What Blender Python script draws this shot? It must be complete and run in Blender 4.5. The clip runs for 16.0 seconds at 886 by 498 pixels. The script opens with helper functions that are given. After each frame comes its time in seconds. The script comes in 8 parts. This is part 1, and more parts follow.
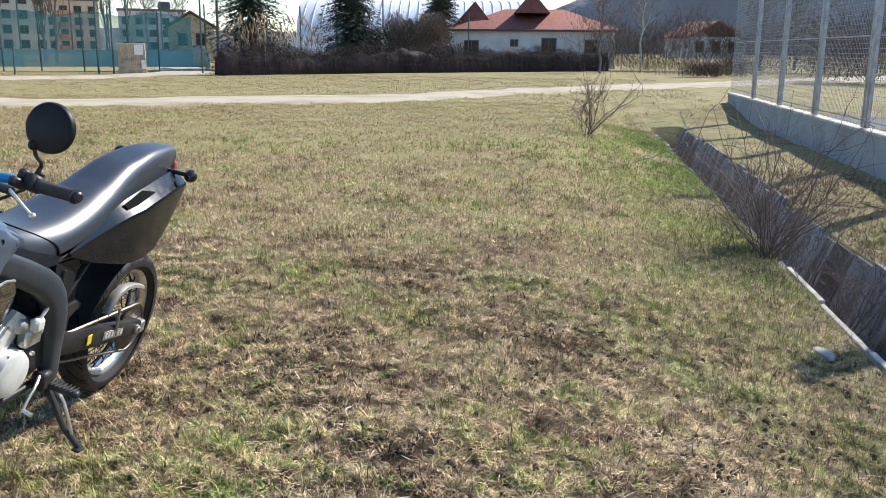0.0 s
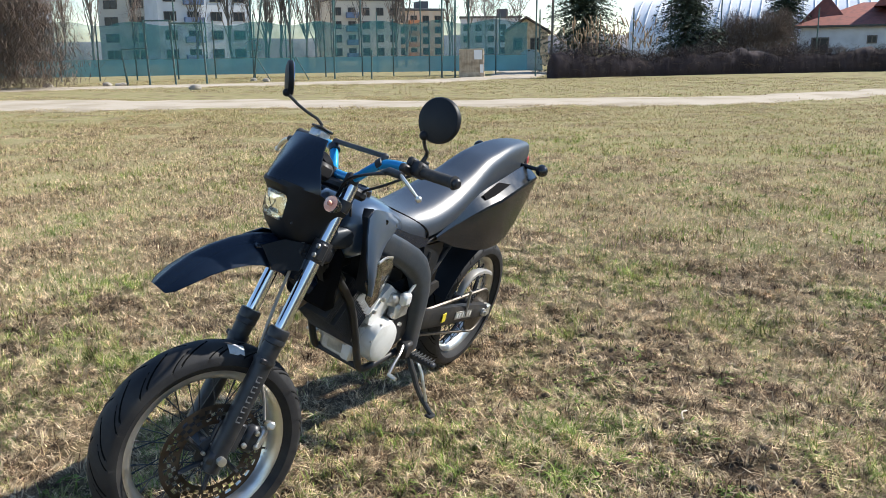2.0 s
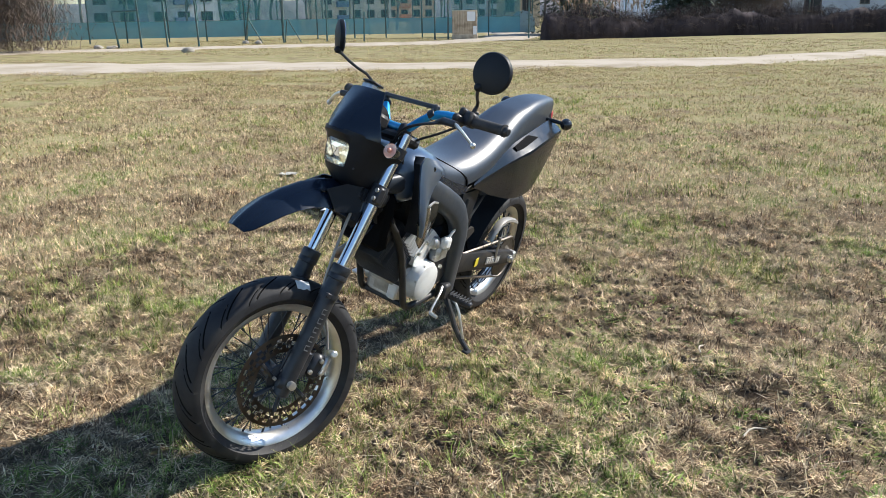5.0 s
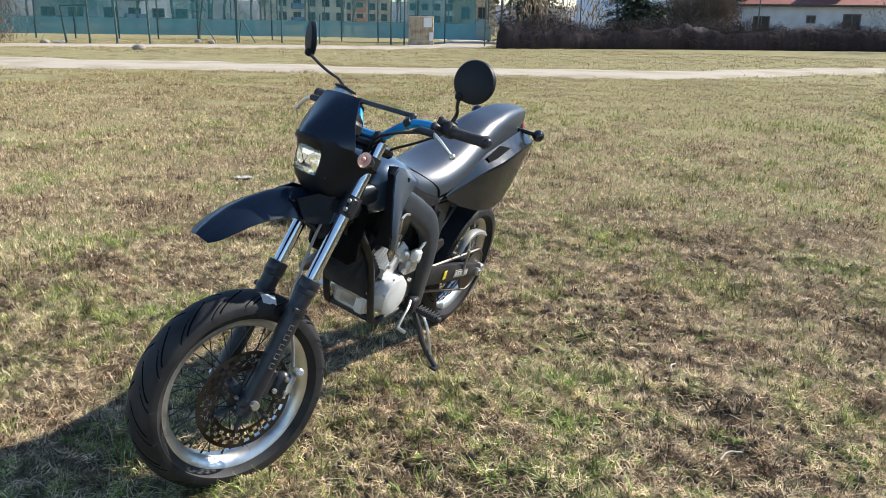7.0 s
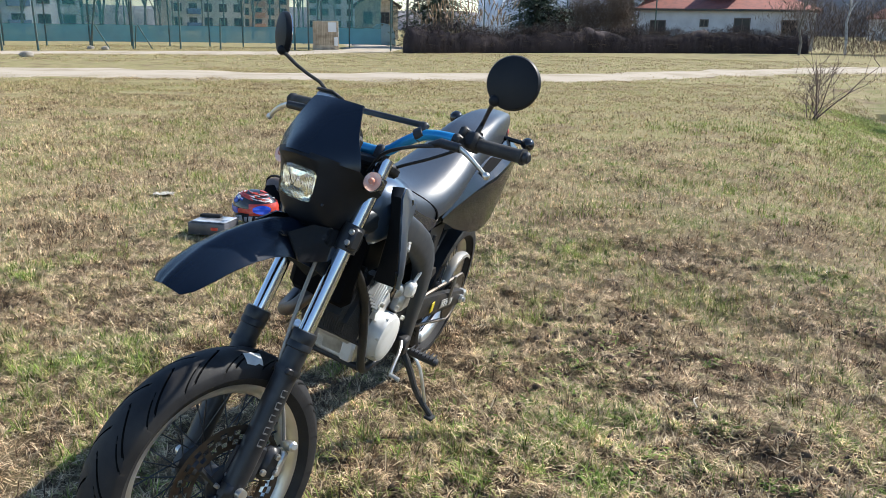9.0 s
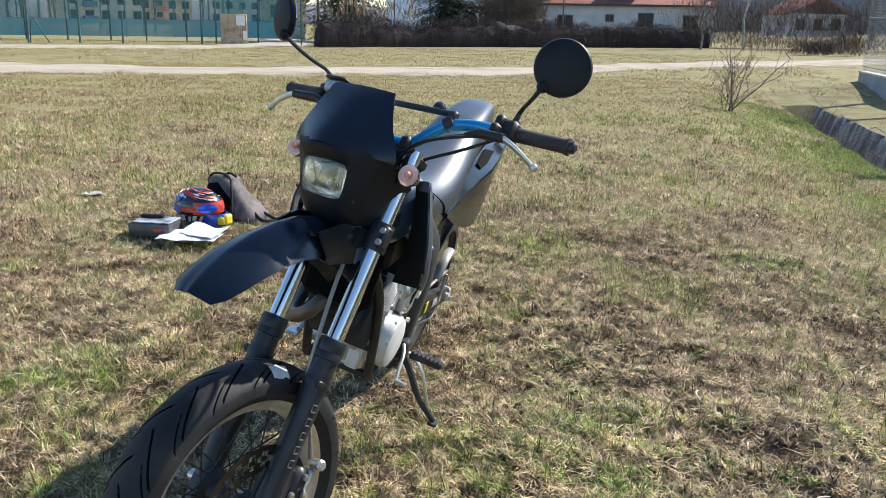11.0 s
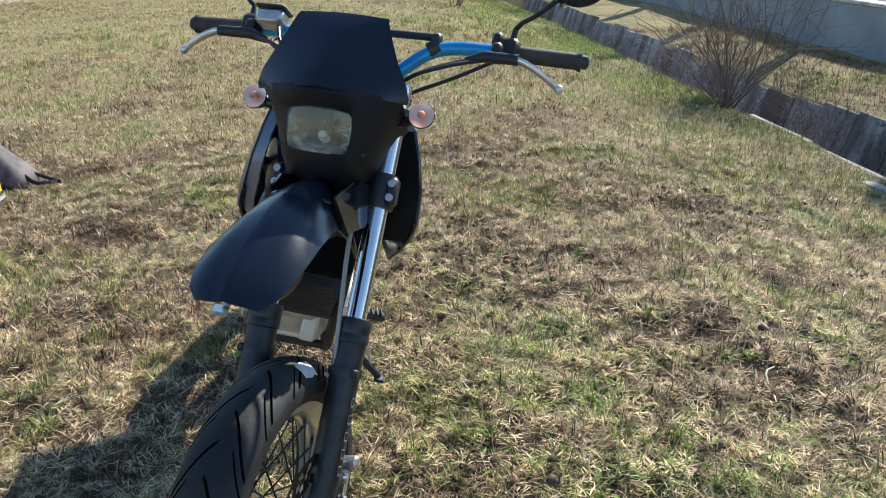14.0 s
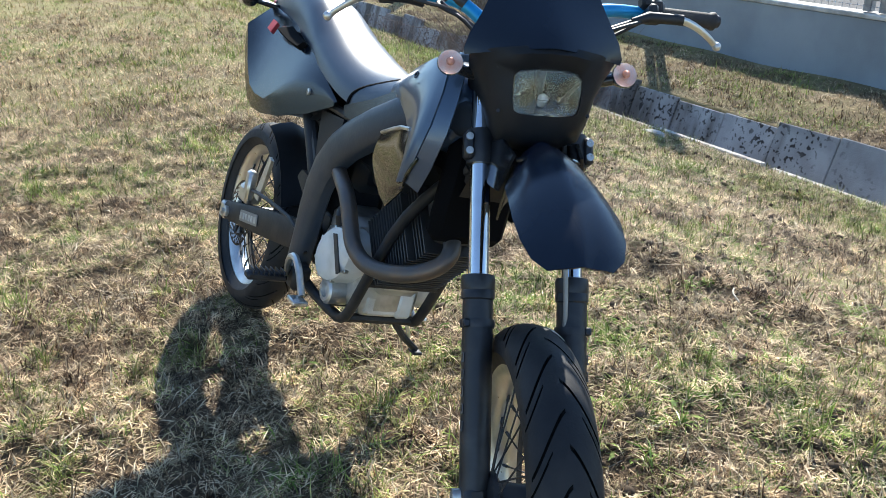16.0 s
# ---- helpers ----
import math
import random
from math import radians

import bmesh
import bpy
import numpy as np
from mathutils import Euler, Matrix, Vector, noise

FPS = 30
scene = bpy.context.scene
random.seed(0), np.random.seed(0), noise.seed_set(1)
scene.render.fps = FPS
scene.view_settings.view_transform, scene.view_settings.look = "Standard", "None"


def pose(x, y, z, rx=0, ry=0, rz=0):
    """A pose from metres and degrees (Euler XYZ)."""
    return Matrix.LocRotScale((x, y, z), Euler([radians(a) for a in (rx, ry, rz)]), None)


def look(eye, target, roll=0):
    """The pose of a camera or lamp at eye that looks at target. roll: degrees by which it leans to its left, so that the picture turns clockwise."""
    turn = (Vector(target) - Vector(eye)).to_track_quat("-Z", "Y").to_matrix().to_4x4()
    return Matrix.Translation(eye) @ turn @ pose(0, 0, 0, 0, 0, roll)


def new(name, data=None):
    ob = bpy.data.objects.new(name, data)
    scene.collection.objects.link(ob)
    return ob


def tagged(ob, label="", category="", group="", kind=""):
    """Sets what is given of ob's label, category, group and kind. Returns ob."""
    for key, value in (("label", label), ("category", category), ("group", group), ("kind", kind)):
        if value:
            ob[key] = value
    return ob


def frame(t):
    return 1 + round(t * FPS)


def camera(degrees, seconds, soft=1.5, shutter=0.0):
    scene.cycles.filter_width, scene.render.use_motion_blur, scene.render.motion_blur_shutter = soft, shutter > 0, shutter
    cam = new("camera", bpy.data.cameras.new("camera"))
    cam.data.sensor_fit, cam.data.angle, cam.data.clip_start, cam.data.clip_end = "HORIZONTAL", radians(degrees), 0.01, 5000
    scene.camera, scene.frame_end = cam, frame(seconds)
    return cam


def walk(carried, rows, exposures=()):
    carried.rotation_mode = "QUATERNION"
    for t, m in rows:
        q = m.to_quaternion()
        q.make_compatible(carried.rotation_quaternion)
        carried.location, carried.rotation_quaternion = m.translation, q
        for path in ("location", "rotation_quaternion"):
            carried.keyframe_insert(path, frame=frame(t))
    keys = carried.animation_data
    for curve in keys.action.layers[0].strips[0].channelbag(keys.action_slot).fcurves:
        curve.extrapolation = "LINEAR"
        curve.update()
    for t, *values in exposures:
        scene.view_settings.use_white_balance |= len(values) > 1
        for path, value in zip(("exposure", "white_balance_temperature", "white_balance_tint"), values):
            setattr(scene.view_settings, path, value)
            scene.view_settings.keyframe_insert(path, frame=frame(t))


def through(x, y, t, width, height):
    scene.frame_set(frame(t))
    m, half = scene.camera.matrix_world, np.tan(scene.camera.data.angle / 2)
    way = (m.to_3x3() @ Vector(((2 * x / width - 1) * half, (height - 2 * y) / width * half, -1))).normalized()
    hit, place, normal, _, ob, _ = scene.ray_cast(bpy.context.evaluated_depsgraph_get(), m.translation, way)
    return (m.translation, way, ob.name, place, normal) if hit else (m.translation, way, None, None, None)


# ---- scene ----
# The camera and its walk
cam = camera(54.9, 16.0, soft=0.75)
PATH = [
    (0, (-0.054, 0.029, 1.431), (-0.34, 1.955, 0.975), 0.5),
    (0.5, (-0.088, 0.055, 1.417), (-0.637, 1.925, 0.969), -0.0),
    (1, (-0.108, 0.013, 1.419), (-0.852, 1.816, 0.977), -0.5),
    (1.5, (-0.135, -0.017, 1.416), (-1.028, 1.712, 0.957), -0.5),
    (2, (-0.14, -0.051, 1.415), (-1.116, 1.636, 0.966), -0.7),
    (2.5, (-0.123, -0.11, 1.409), (-1.099, 1.572, 0.941), 1.2),
    (3, (-0.139, -0.166, 1.418), (-1.186, 1.472, 0.945), 0.1),
    (3.5, (-0.157, -0.25, 1.417), (-1.136, 1.433, 0.959), -0.8),
    (4, (-0.162, -0.334, 1.404), (-1.1, 1.362, 0.91), -0.4),
    (4.2, (-0.157, -0.36, 1.405), (-1.111, 1.321, 0.891), -0.7),
    (6.5, (-0.248, -0.35, 1.409), (-1.15, 1.35, 0.865), -0.1),
    (7, (-0.295, -0.291, 1.405), (-1.143, 1.445, 0.887), 1.1),
    (7.5, (-0.435, -0.179, 1.399), (-1.226, 1.584, 0.883), 0.8),
    (8, (-0.558, -0.084, 1.401), (-1.365, 1.686, 0.936), -0.1),
    (8.5, (-0.634, -0.04, 1.377), (-1.294, 1.77, 0.841), 2.0),
    (9, (-0.775, 0.027, 1.359), (-1.424, 1.85, 0.856), 0.9),
    (9.2, (-0.814, 0.023, 1.354), (-1.462, 1.86, 0.901), 0.6),
    (11.3, (-1.125, 0.105, 1.325), (-1.566, 1.986, 0.81), 1.2),
    (11.5, (-1.139, 0.145, 1.327), (-1.66, 2.019, 0.861), -0.8),
    (12, (-1.169, 0.197, 1.322), (-1.699, 2.054, 0.805), -1.0),
    (12.5, (-1.22, 0.255, 1.314), (-1.715, 2.078, 0.658), -1.4),
    (13, (-1.344, 0.25, 1.313), (-1.579, 2.118, 0.64), 2.9),
    (13.5, (-1.558, 0.253, 1.34), (-1.468, 2.138, 0.678), -1.1),
    (14, (-1.722, 0.279, 1.338), (-1.545, 2.139, 0.622), -2.2),
    (14.5, (-1.937, 0.374, 1.317), (-1.528, 2.161, 0.518), -0.8),
    (15, (-2.163, 0.431, 1.31), (-1.509, 2.132, 0.485), 3.1),
    (15.5, (-2.466, 0.44, 1.369), (-1.628, 2.078, 0.585), -0.7),
    (16, (-2.689, 0.563, 1.344), (-1.822, 2.184, 0.554), 0.1),
]
walk(cam, [(t, look(eye, target, roll)) for t, eye, target, roll in PATH], [(0.0, 0.68, 6500, 10), (13.0, 0.68, 6450, 9), (14.5, 0.73, 6450, 8), (16.0, 0.99, 6400, 8)])

# World, sun and exposure
SUN_DIR = Vector((0.60, 0.728, 0.675)).normalized()
world = bpy.data.worlds.new("sky")
scene.world = world
world.use_nodes = True
wn, wl = world.node_tree.nodes, world.node_tree.links
sky = wn.new("ShaderNodeTexSky")
sky.sky_type = "NISHITA"
sky.sun_disc = False
sky.sun_elevation = math.asin(SUN_DIR.z)
sky.sun_rotation = math.atan2(SUN_DIR.x, SUN_DIR.y)
sky.dust_density = 0.0
sky.ozone_density = 3.0
wl.new(sky.outputs[0], wn["Background"].inputs[0])
wn["Background"].inputs[1].default_value = 0.125
sun = new("sun", bpy.data.lights.new("sun", "SUN"))
sun.data.energy, sun.data.angle, sun.data.color = 4.9, radians(0.55), (1.0, 0.95, 0.865)
sun.matrix_world = look(SUN_DIR * 60, (0, 0, 0))


# Materials
def mat(name, color, rough=0.6, metal=0.0, color2=None, scale=8.0, amount=0.5, bump=0.0, bump_scale=60.0,
        island=0.0, color3=None, scale3=1.0, coat=0.0, spec=0.5, rvar=0.0, detail=6.0, obj=False):
    """Principled material: two-scale noise between colours, fine bump, random tone per island."""
    m = bpy.data.materials.new(name)
    m.use_nodes = True
    n, l = m.node_tree.nodes, m.node_tree.links
    b = n["Principled BSDF"]
    b.inputs["Roughness"].default_value, b.inputs["Metallic"].default_value = rough, metal
    b.inputs["Coat Weight"].default_value = coat
    b.inputs["Coat Roughness"].default_value = 0.08
    b.inputs["Specular IOR Level"].default_value = spec
    co = n.new("ShaderNodeTexCoord")
    col = n.new("ShaderNodeRGB")
    col.outputs[0].default_value = (*color, 1)
    out = col.outputs[0]

    def noise_tex(s, d=detail):
        t = n.new("ShaderNodeTexNoise")
        t.inputs["Scale"].default_value, t.inputs["Detail"].default_value = s, d
        l.new(co.outputs["Object"], t.inputs["Vector"])
        return t.outputs["Fac"]

    def ramp(src, lo, hi):
        r = n.new("ShaderNodeMapRange")
        r.inputs["From Min"].default_value, r.inputs["From Max"].default_value = lo, hi
        l.new(src, r.inputs["Value"])
        return r.outputs[0]

    def mix(a, c, fac):
        x = n.new("ShaderNodeMix")
        x.data_type = "RGBA"
        l.new(a, x.inputs[6])
        x.inputs[7].default_value = (*c, 1)
        l.new(fac, x.inputs[0])
        return x.outputs[2]

    if color2:
        out = mix(out, color2, ramp(noise_tex(scale), 0.5 - amount * 0.25 + 0.05, 0.5 + (1 - amount) * 0.3 + 0.02))
    if color3:
        out = mix(out, color3, ramp(noise_tex(scale3, 3.0), 0.5, 0.72))
    if island or obj:
        g = n.new("ShaderNodeObjectInfo" if obj else "ShaderNodeNewGeometry")
        h = n.new("ShaderNodeHueSaturation")
        v = n.new("ShaderNodeMapRange")
        v.inputs["To Min"].default_value, v.inputs["To Max"].default_value = 1 - (island or 0.2), 1 + (island or 0.2)
        l.new(g.outputs["Random" if obj else "Random Per Island"], v.inputs["Value"])
        l.new(v.outputs[0], h.inputs["Value"])
        l.new(out, h.inputs["Color"])
        out = h.outputs[0]
    l.new(out, b.inputs["Base Color"])
    if rvar:
        r = n.new("ShaderNodeMapRange")
        r.inputs["To Min"].default_value, r.inputs["To Max"].default_value = max(0.02, rough - rvar), min(1, rough + rvar)
        l.new(noise_tex(bump_scale * 0.25), r.inputs["Value"])
        l.new(r.outputs[0], b.inputs["Roughness"])
    if bump:
        k = n.new("ShaderNodeBump")
        k.inputs["Strength"].default_value = bump
        k.inputs["Distance"].default_value = 0.4 / bump_scale
        l.new(noise_tex(bump_scale), k.inputs["Height"])
        l.new(k.outputs[0], b.inputs["Normal"])
    return m


# Mesh helpers
def mesh_of(bm, name, sharp=38):
    bmesh.ops.recalc_face_normals(bm, faces=bm.faces)
    me = bpy.data.meshes.new(name)
    bm.to_mesh(me)
    bm.free()
    me.shade_smooth()
    me.set_sharp_from_angle(angle=radians(sharp))
    return me


def part(name, bm, material, parent, label="", m=None, sharp=38):
    """Links a bmesh as one mesh object under a thing or a part."""
    me = mesh_of(bm, name, sharp)
    for one in (material if isinstance(material, (list, tuple)) else [material]):
        me.materials.append(one)
    ob = new(name, me)
    ob.parent = parent
    if m is not None:
        ob.matrix_local = m
    return tagged(ob, label)


def thing(name, label, category, m=None, bm=None, material=None, group="", kind="", sharp=38):
    """A top-level thing: an Empty at its base, or one mesh."""
    me = None
    if bm is not None:
        me = mesh_of(bm, name, sharp)
        for one in (material if isinstance(material, (list, tuple)) else [material]):
            me.materials.append(one)
    ob = new(name, me)
    if m is not None:
        ob.matrix_world = m
    return tagged(ob, label, category, group, kind)


def raw_mesh(name, verts, faces, material, smooth=False):
    """A mesh from arrays: verts (n, 3), faces (m, 3 or 4)."""
    verts, faces = np.asarray(verts, np.float32), np.asarray(faces, np.int32)
    me = bpy.data.meshes.new(name)
    k = faces.shape[1]
    me.vertices.add(len(verts))
    me.vertices.foreach_set("co", verts.ravel())
    me.loops.add(faces.size)
    me.loops.foreach_set("vertex_index", faces.ravel())
    me.polygons.add(len(faces))
    me.polygons.foreach_set("loop_start", np.arange(0, faces.size, k, dtype=np.int32))
    me.update(calc_edges=True)
    me.validate()
    me.materials.append(material)
    if smooth:
        me.shade_smooth()
    return me


def V(*a):
    return Vector(a)


def ring_faces(bm, rings, closed=False, cap=True, around=True):
    n = len(rings[0])
    pairs = list(zip(rings, rings[1:])) + ([(rings[-1], rings[0])] if closed else [])
    for a, b in pairs:
        for i in range(n if around else n - 1):
            bm.faces.new((a[i], a[(i + 1) % n], b[(i + 1) % n], b[i]))
    if cap and not closed and around:
        bm.faces.new(rings[0][::-1])
        bm.faces.new(rings[-1])


def tube(bm, pts, r, n=10, closed=False, cap=True, smooth=0, squash=1.0):
    """A tube swept along points; r one radius or one for each point; smooth: rounds of corner cutting."""
    pts = [Vector(p) for p in pts]
    rs = list(r) if isinstance(r, (list, tuple)) else [r] * len(pts)
    for _ in range(smooth):
        q, s = [pts[0]], [rs[0]]
        for (a, b), (ra_, rb_) in zip(zip(pts, pts[1:]), zip(rs, rs[1:])):
            q += [a.lerp(b, 0.25), a.lerp(b, 0.75)]
            s += [ra_ * 0.75 + rb_ * 0.25, ra_ * 0.25 + rb_ * 0.75]
        pts, rs = q + [pts[-1]], s + [rs[-1]]
    k = len(pts)
    tang = [((pts[(i + 1) % k] if closed or i + 1 < k else pts[i]) - (pts[i - 1] if closed or i else pts[i])).normalized() for i in range(k)]
    side = tang[0].orthogonal().normalized()
    rings = []
    for p, t, rad in zip(pts, tang, rs):
        side = (side - t * side.dot(t)).normalized()
        up = t.cross(side)
        rings.append([bm.verts.new(p + (side * math.cos(a) + up * math.sin(a) * squash) * rad) for a in [2 * math.pi * i / n for i in range(n)]])
    ring_faces(bm, rings, closed, cap)
    return bm


def lathe(bm, profile, center=(0, 0, 0), axis=(0, 1, 0), n=32, closed=False, cap=True):
    """Turns (radius, height) pairs round an axis."""
    axis = Vector(axis).normalized()
    a = axis.orthogonal().normalized()
    b = axis.cross(a)
    c = Vector(center)
    rings = [[bm.verts.new(c + axis * h + (a * math.cos(t) + b * math.sin(t)) * max(rad, 1e-4)) for t in [2 * math.pi * i / n for i in range(n)]] for rad, h in profile]
    ring_faces(bm, rings, closed, cap)
    return bm


def box(bm, center, size, bevel=0.0, m=None, seg=1):
    """A box, bevelled on all edges."""
    c = Vector(center)
    geo = bmesh.ops.create_cube(bm, size=1.0)["verts"]
    for v in geo:
        v.co = Vector((v.co.x * size[0], v.co.y * size[1], v.co.z * size[2]))
    if bevel:
        es = list({e for v in geo for e in v.link_edges})
        r = bmesh.ops.bevel(bm, geom=es, offset=bevel, segments=seg, affect="EDGES", profile=0.5)
        geo = list({v for f in r["faces"] for v in f.verts} | {v for v in geo if v.is_valid})
    for v in geo:
        v.co = (m @ v.co if m else v.co) + c
    return bm


def loft(bm, sections, cap=True, closed=False):
    rings = [[bm.verts.new(Vector(p)) for p in s] for s in sections]
    ring_faces(bm, rings, closed, cap)
    return bm


def sheet(bm, grid, thick=0.004):
    """A curved sheet from a grid of points, with a thickness."""
    grid = [[Vector(p) for p in row] for row in grid]
    rows, cols = len(grid), len(grid[0])
    nrm = [[None] * cols for _ in range(rows)]
    for i in range(rows):
        for j in range(cols):
            du = grid[min(i + 1, rows - 1)][j] - grid[max(i - 1, 0)][j]
            dv = grid[i][min(j + 1, cols - 1)] - grid[i][max(j - 1, 0)]
            nrm[i][j] = du.cross(dv).normalized() if du.cross(dv).length > 1e-12 else Vector((0, 0, 1))
    a = [[bm.verts.new(grid[i][j] + nrm[i][j] * thick / 2) for j in range(cols)] for i in range(rows)]
    b = [[bm.verts.new(grid[i][j] - nrm[i][j] * thick / 2) for j in range(cols)] for i in range(rows)]
    for i in range(rows - 1):
        for j in range(cols - 1):
            bm.faces.new((a[i][j], a[i + 1][j], a[i + 1][j + 1], a[i][j + 1]))
            bm.faces.new((b[i][j], b[i][j + 1], b[i + 1][j + 1], b[i + 1][j]))
    edge = [(i, 0) for i in range(rows)] + [(rows - 1, j) for j in range(1, cols)] + [(i, cols - 1) for i in range(rows - 2, -1, -1)] + [(0, j) for j in range(cols - 2, 0, -1)]
    for (i, j), (p, q) in zip(edge, edge[1:] + edge[:1]):
        bm.faces.new((a[i][j], b[i][j], b[p][q], a[p][q]))
    return bm


def plate(bm, outline, thick, bevel=0.0):
    """A flat plate: outline points, pushed out along their common normal on both sides."""
    pts = [Vector(p) for p in outline]
    nn = Vector((0, 0, 0))
    for p, q in zip(pts, pts[1:] + pts[:1]):
        nn += p.cross(q)
    nn.normalize()
    loft(bm, [[p - nn * thick / 2 for p in pts], [p + nn * thick / 2 for p in pts]])
    return bm


def curve_at(table, x):
    """Linear interpolation in a table of (x, value)."""
    if x <= table[0][0]:
        return table[0][1]
    for (a, va), (b, vb) in zip(table, table[1:]):
        if x <= b:
            return va + (vb - va) * (x - a) / (b - a)
    return table[-1][1]


def soft_at(table, x):
    """Smoothed interpolation in a table of (x, value)."""
    w = (table[-1][0] - table[0][0]) * 0.05
    return sum(curve_at(table, x + k * w) for k in (-0.9, -0.45, 0, 0.45, 0.9)) / 5

# ---- materials of the setting
def soil_mat():
    """Dry turf, worn to brown soil over the trodden part of the field, with ragged edges."""
    m = mat("dry_turf", (0.34, 0.285, 0.155), 0.95, color2=(0.25, 0.235, 0.10), scale=3.0, amount=0.6, bump=1.0, bump_scale=28,
            color3=(0.19, 0.135, 0.085), scale3=1.1, spec=0.1, detail=12.0)
    n, l = m.node_tree.nodes, m.node_tree.links
    base = n["Principled BSDF"].inputs["Base Color"]
    turf = base.links[0].from_socket
    co, sep = n.new("ShaderNodeTexCoord"), n.new("ShaderNodeSeparateXYZ")
    l.new(co.outputs["Object"], sep.inputs[0])

    def op(kind, a, b):
        k = n.new("ShaderNodeMath")
        k.operation = kind
        for q, x in enumerate((a, b)):
            if isinstance(x, (int, float)):
                k.inputs[q].default_value = x
            else:
                l.new(x, k.inputs[q])
        return k.outputs[0]

    def tex(scale, detail):
        t = n.new("ShaderNodeTexNoise")
        t.inputs["Scale"].default_value, t.inputs["Detail"].default_value = scale, detail
        l.new(co.outputs["Object"], t.inputs["Vector"])
        return t.outputs["Fac"]

    def fall(v, lo, hi):
        r = n.new("ShaderNodeMapRange")
        r.inputs["From Min"].default_value, r.inputs["From Max"].default_value = lo, hi
        l.new(v, r.inputs["Value"])
        return r.outputs[0]

    ragged = op("MULTIPLY", op("SUBTRACT", tex(0.9, 8), 0.5), 9.0)
    away = op("MAXIMUM", fall(op("ADD", sep.outputs[1], ragged), 3.5, 9.0), fall(op("ADD", op("MULTIPLY", sep.outputs[0], -1.0), ragged), 3.0, 8.0))
    away = op("MAXIMUM", away, fall(op("ADD", op("MULTIPLY", sep.outputs[1], -1.0), ragged), 1.0, 5.0))
    r = n.new("ShaderNodeValToRGB")
    for e, (p, c) in zip(r.color_ramp.elements, ((0.38, (0.075, 0.053, 0.035)), (0.66, (0.20, 0.15, 0.09)))):
        e.position, e.color = p, (*c, 1)
    l.new(tex(11.0, 10), r.inputs[0])
    mx = n.new("ShaderNodeMix")
    mx.data_type = "RGBA"
    l.new(away, mx.inputs[0])
    l.new(r.outputs[0], mx.inputs[6])
    l.new(turf, mx.inputs[7])
    l.new(mx.outputs[2], base)
    return m


M_SOIL = soil_mat()
M_ROAD = mat("dusty_track", (0.50, 0.43, 0.34), 0.95, color2=(0.36, 0.30, 0.22), scale=0.7, amount=0.4, bump=0.5, bump_scale=25, spec=0.1)


def slab_concrete():
    """Grey concrete with dark run stains down the slope and black lichen specks."""
    m = mat("weathered_concrete", (0.43, 0.43, 0.425), 0.9, bump=0.5, bump_scale=90)
    n, l = m.node_tree.nodes, m.node_tree.links
    geo, info = n.new("ShaderNodeNewGeometry"), n.new("ShaderNodeObjectInfo")

    def layer(scale, detail, lo, hi):
        mp, t, r = n.new("ShaderNodeMapping"), n.new("ShaderNodeTexNoise"), n.new("ShaderNodeMapRange")
        mp.inputs["Scale"].default_value = scale
        t.inputs["Scale"].default_value, t.inputs["Detail"].default_value = 1.0, detail
        r.inputs["From Min"].default_value, r.inputs["From Max"].default_value = lo, hi
        l.new(geo.outputs["Position"], mp.inputs["Vector"])
        l.new(mp.outputs[0], t.inputs["Vector"])
        l.new(t.outputs["Fac"], r.inputs["Value"])
        return r.outputs[0]

    def blend(a, b, fac):
        x = n.new("ShaderNodeMix")
        x.data_type = "RGBA"
        for sock, v in ((x.inputs[6], a), (x.inputs[7], b)):
            if isinstance(v, tuple):
                sock.default_value = (*v, 1)
            else:
                l.new(v, sock)
        l.new(fac, x.inputs[0])
        return x.outputs[2]

    def times(a, b):
        k = n.new("ShaderNodeMath")
        k.operation = "MULTIPLY"
        l.new(a, k.inputs[0])
        if isinstance(b, float):
            k.inputs[1].default_value = b
        else:
            l.new(b, k.inputs[1])
        return k.outputs[0]

    c = blend((0.43, 0.43, 0.425), (0.29, 0.285, 0.28), layer((4, 4, 4), 6, 0.38, 0.66))
    c = blend(c, (0.11, 0.095, 0.08), times(layer((0.5, 3.2, 0.8), 5, 0.47, 0.60), 0.88))
    c = blend(c, (0.045, 0.04, 0.036), times(layer((26, 26, 26), 2, 0.57, 0.62), layer((1.2, 2.4, 1.2), 3, 0.40, 0.56)))
    h, v = n.new("ShaderNodeHueSaturation"), n.new("ShaderNodeMapRange")
    v.inputs["To Min"].default_value, v.inputs["To Max"].default_value = 0.82, 1.14
    l.new(info.outputs["Random"], v.inputs["Value"])
    l.new(v.outputs[0], h.inputs["Value"])
    l.new(c, h.inputs["Color"])
    l.new(h.outputs[0], n["Principled BSDF"].inputs["Base Color"])
    return m


M_CONC = slab_concrete()
M_KERB = mat("pale_concrete_edge", (0.56, 0.53, 0.48), 0.9, color2=(0.30, 0.27, 0.23), scale=5, bump=0.5, bump_scale=80, obj=True, island=0.15)
M_WALL = mat("grey_render", (0.33, 0.36, 0.38), 0.85, color2=(0.24, 0.26, 0.28), scale=1.2, bump=0.3, bump_scale=70)
M_STEEL = mat("galvanised_steel", (0.45, 0.47, 0.50), 0.45, 0.8, color2=(0.30, 0.31, 0.33), scale=6)
M_DARKPOST = mat("dark_painted_steel", (0.055, 0.065, 0.065), 0.6, 0.2, color2=(0.10, 0.075, 0.055), scale=5)
M_GREENPOST = mat("green_painted_steel", (0.05, 0.12, 0.115), 0.6, 0.1, color2=(0.09, 0.10, 0.09), scale=4)
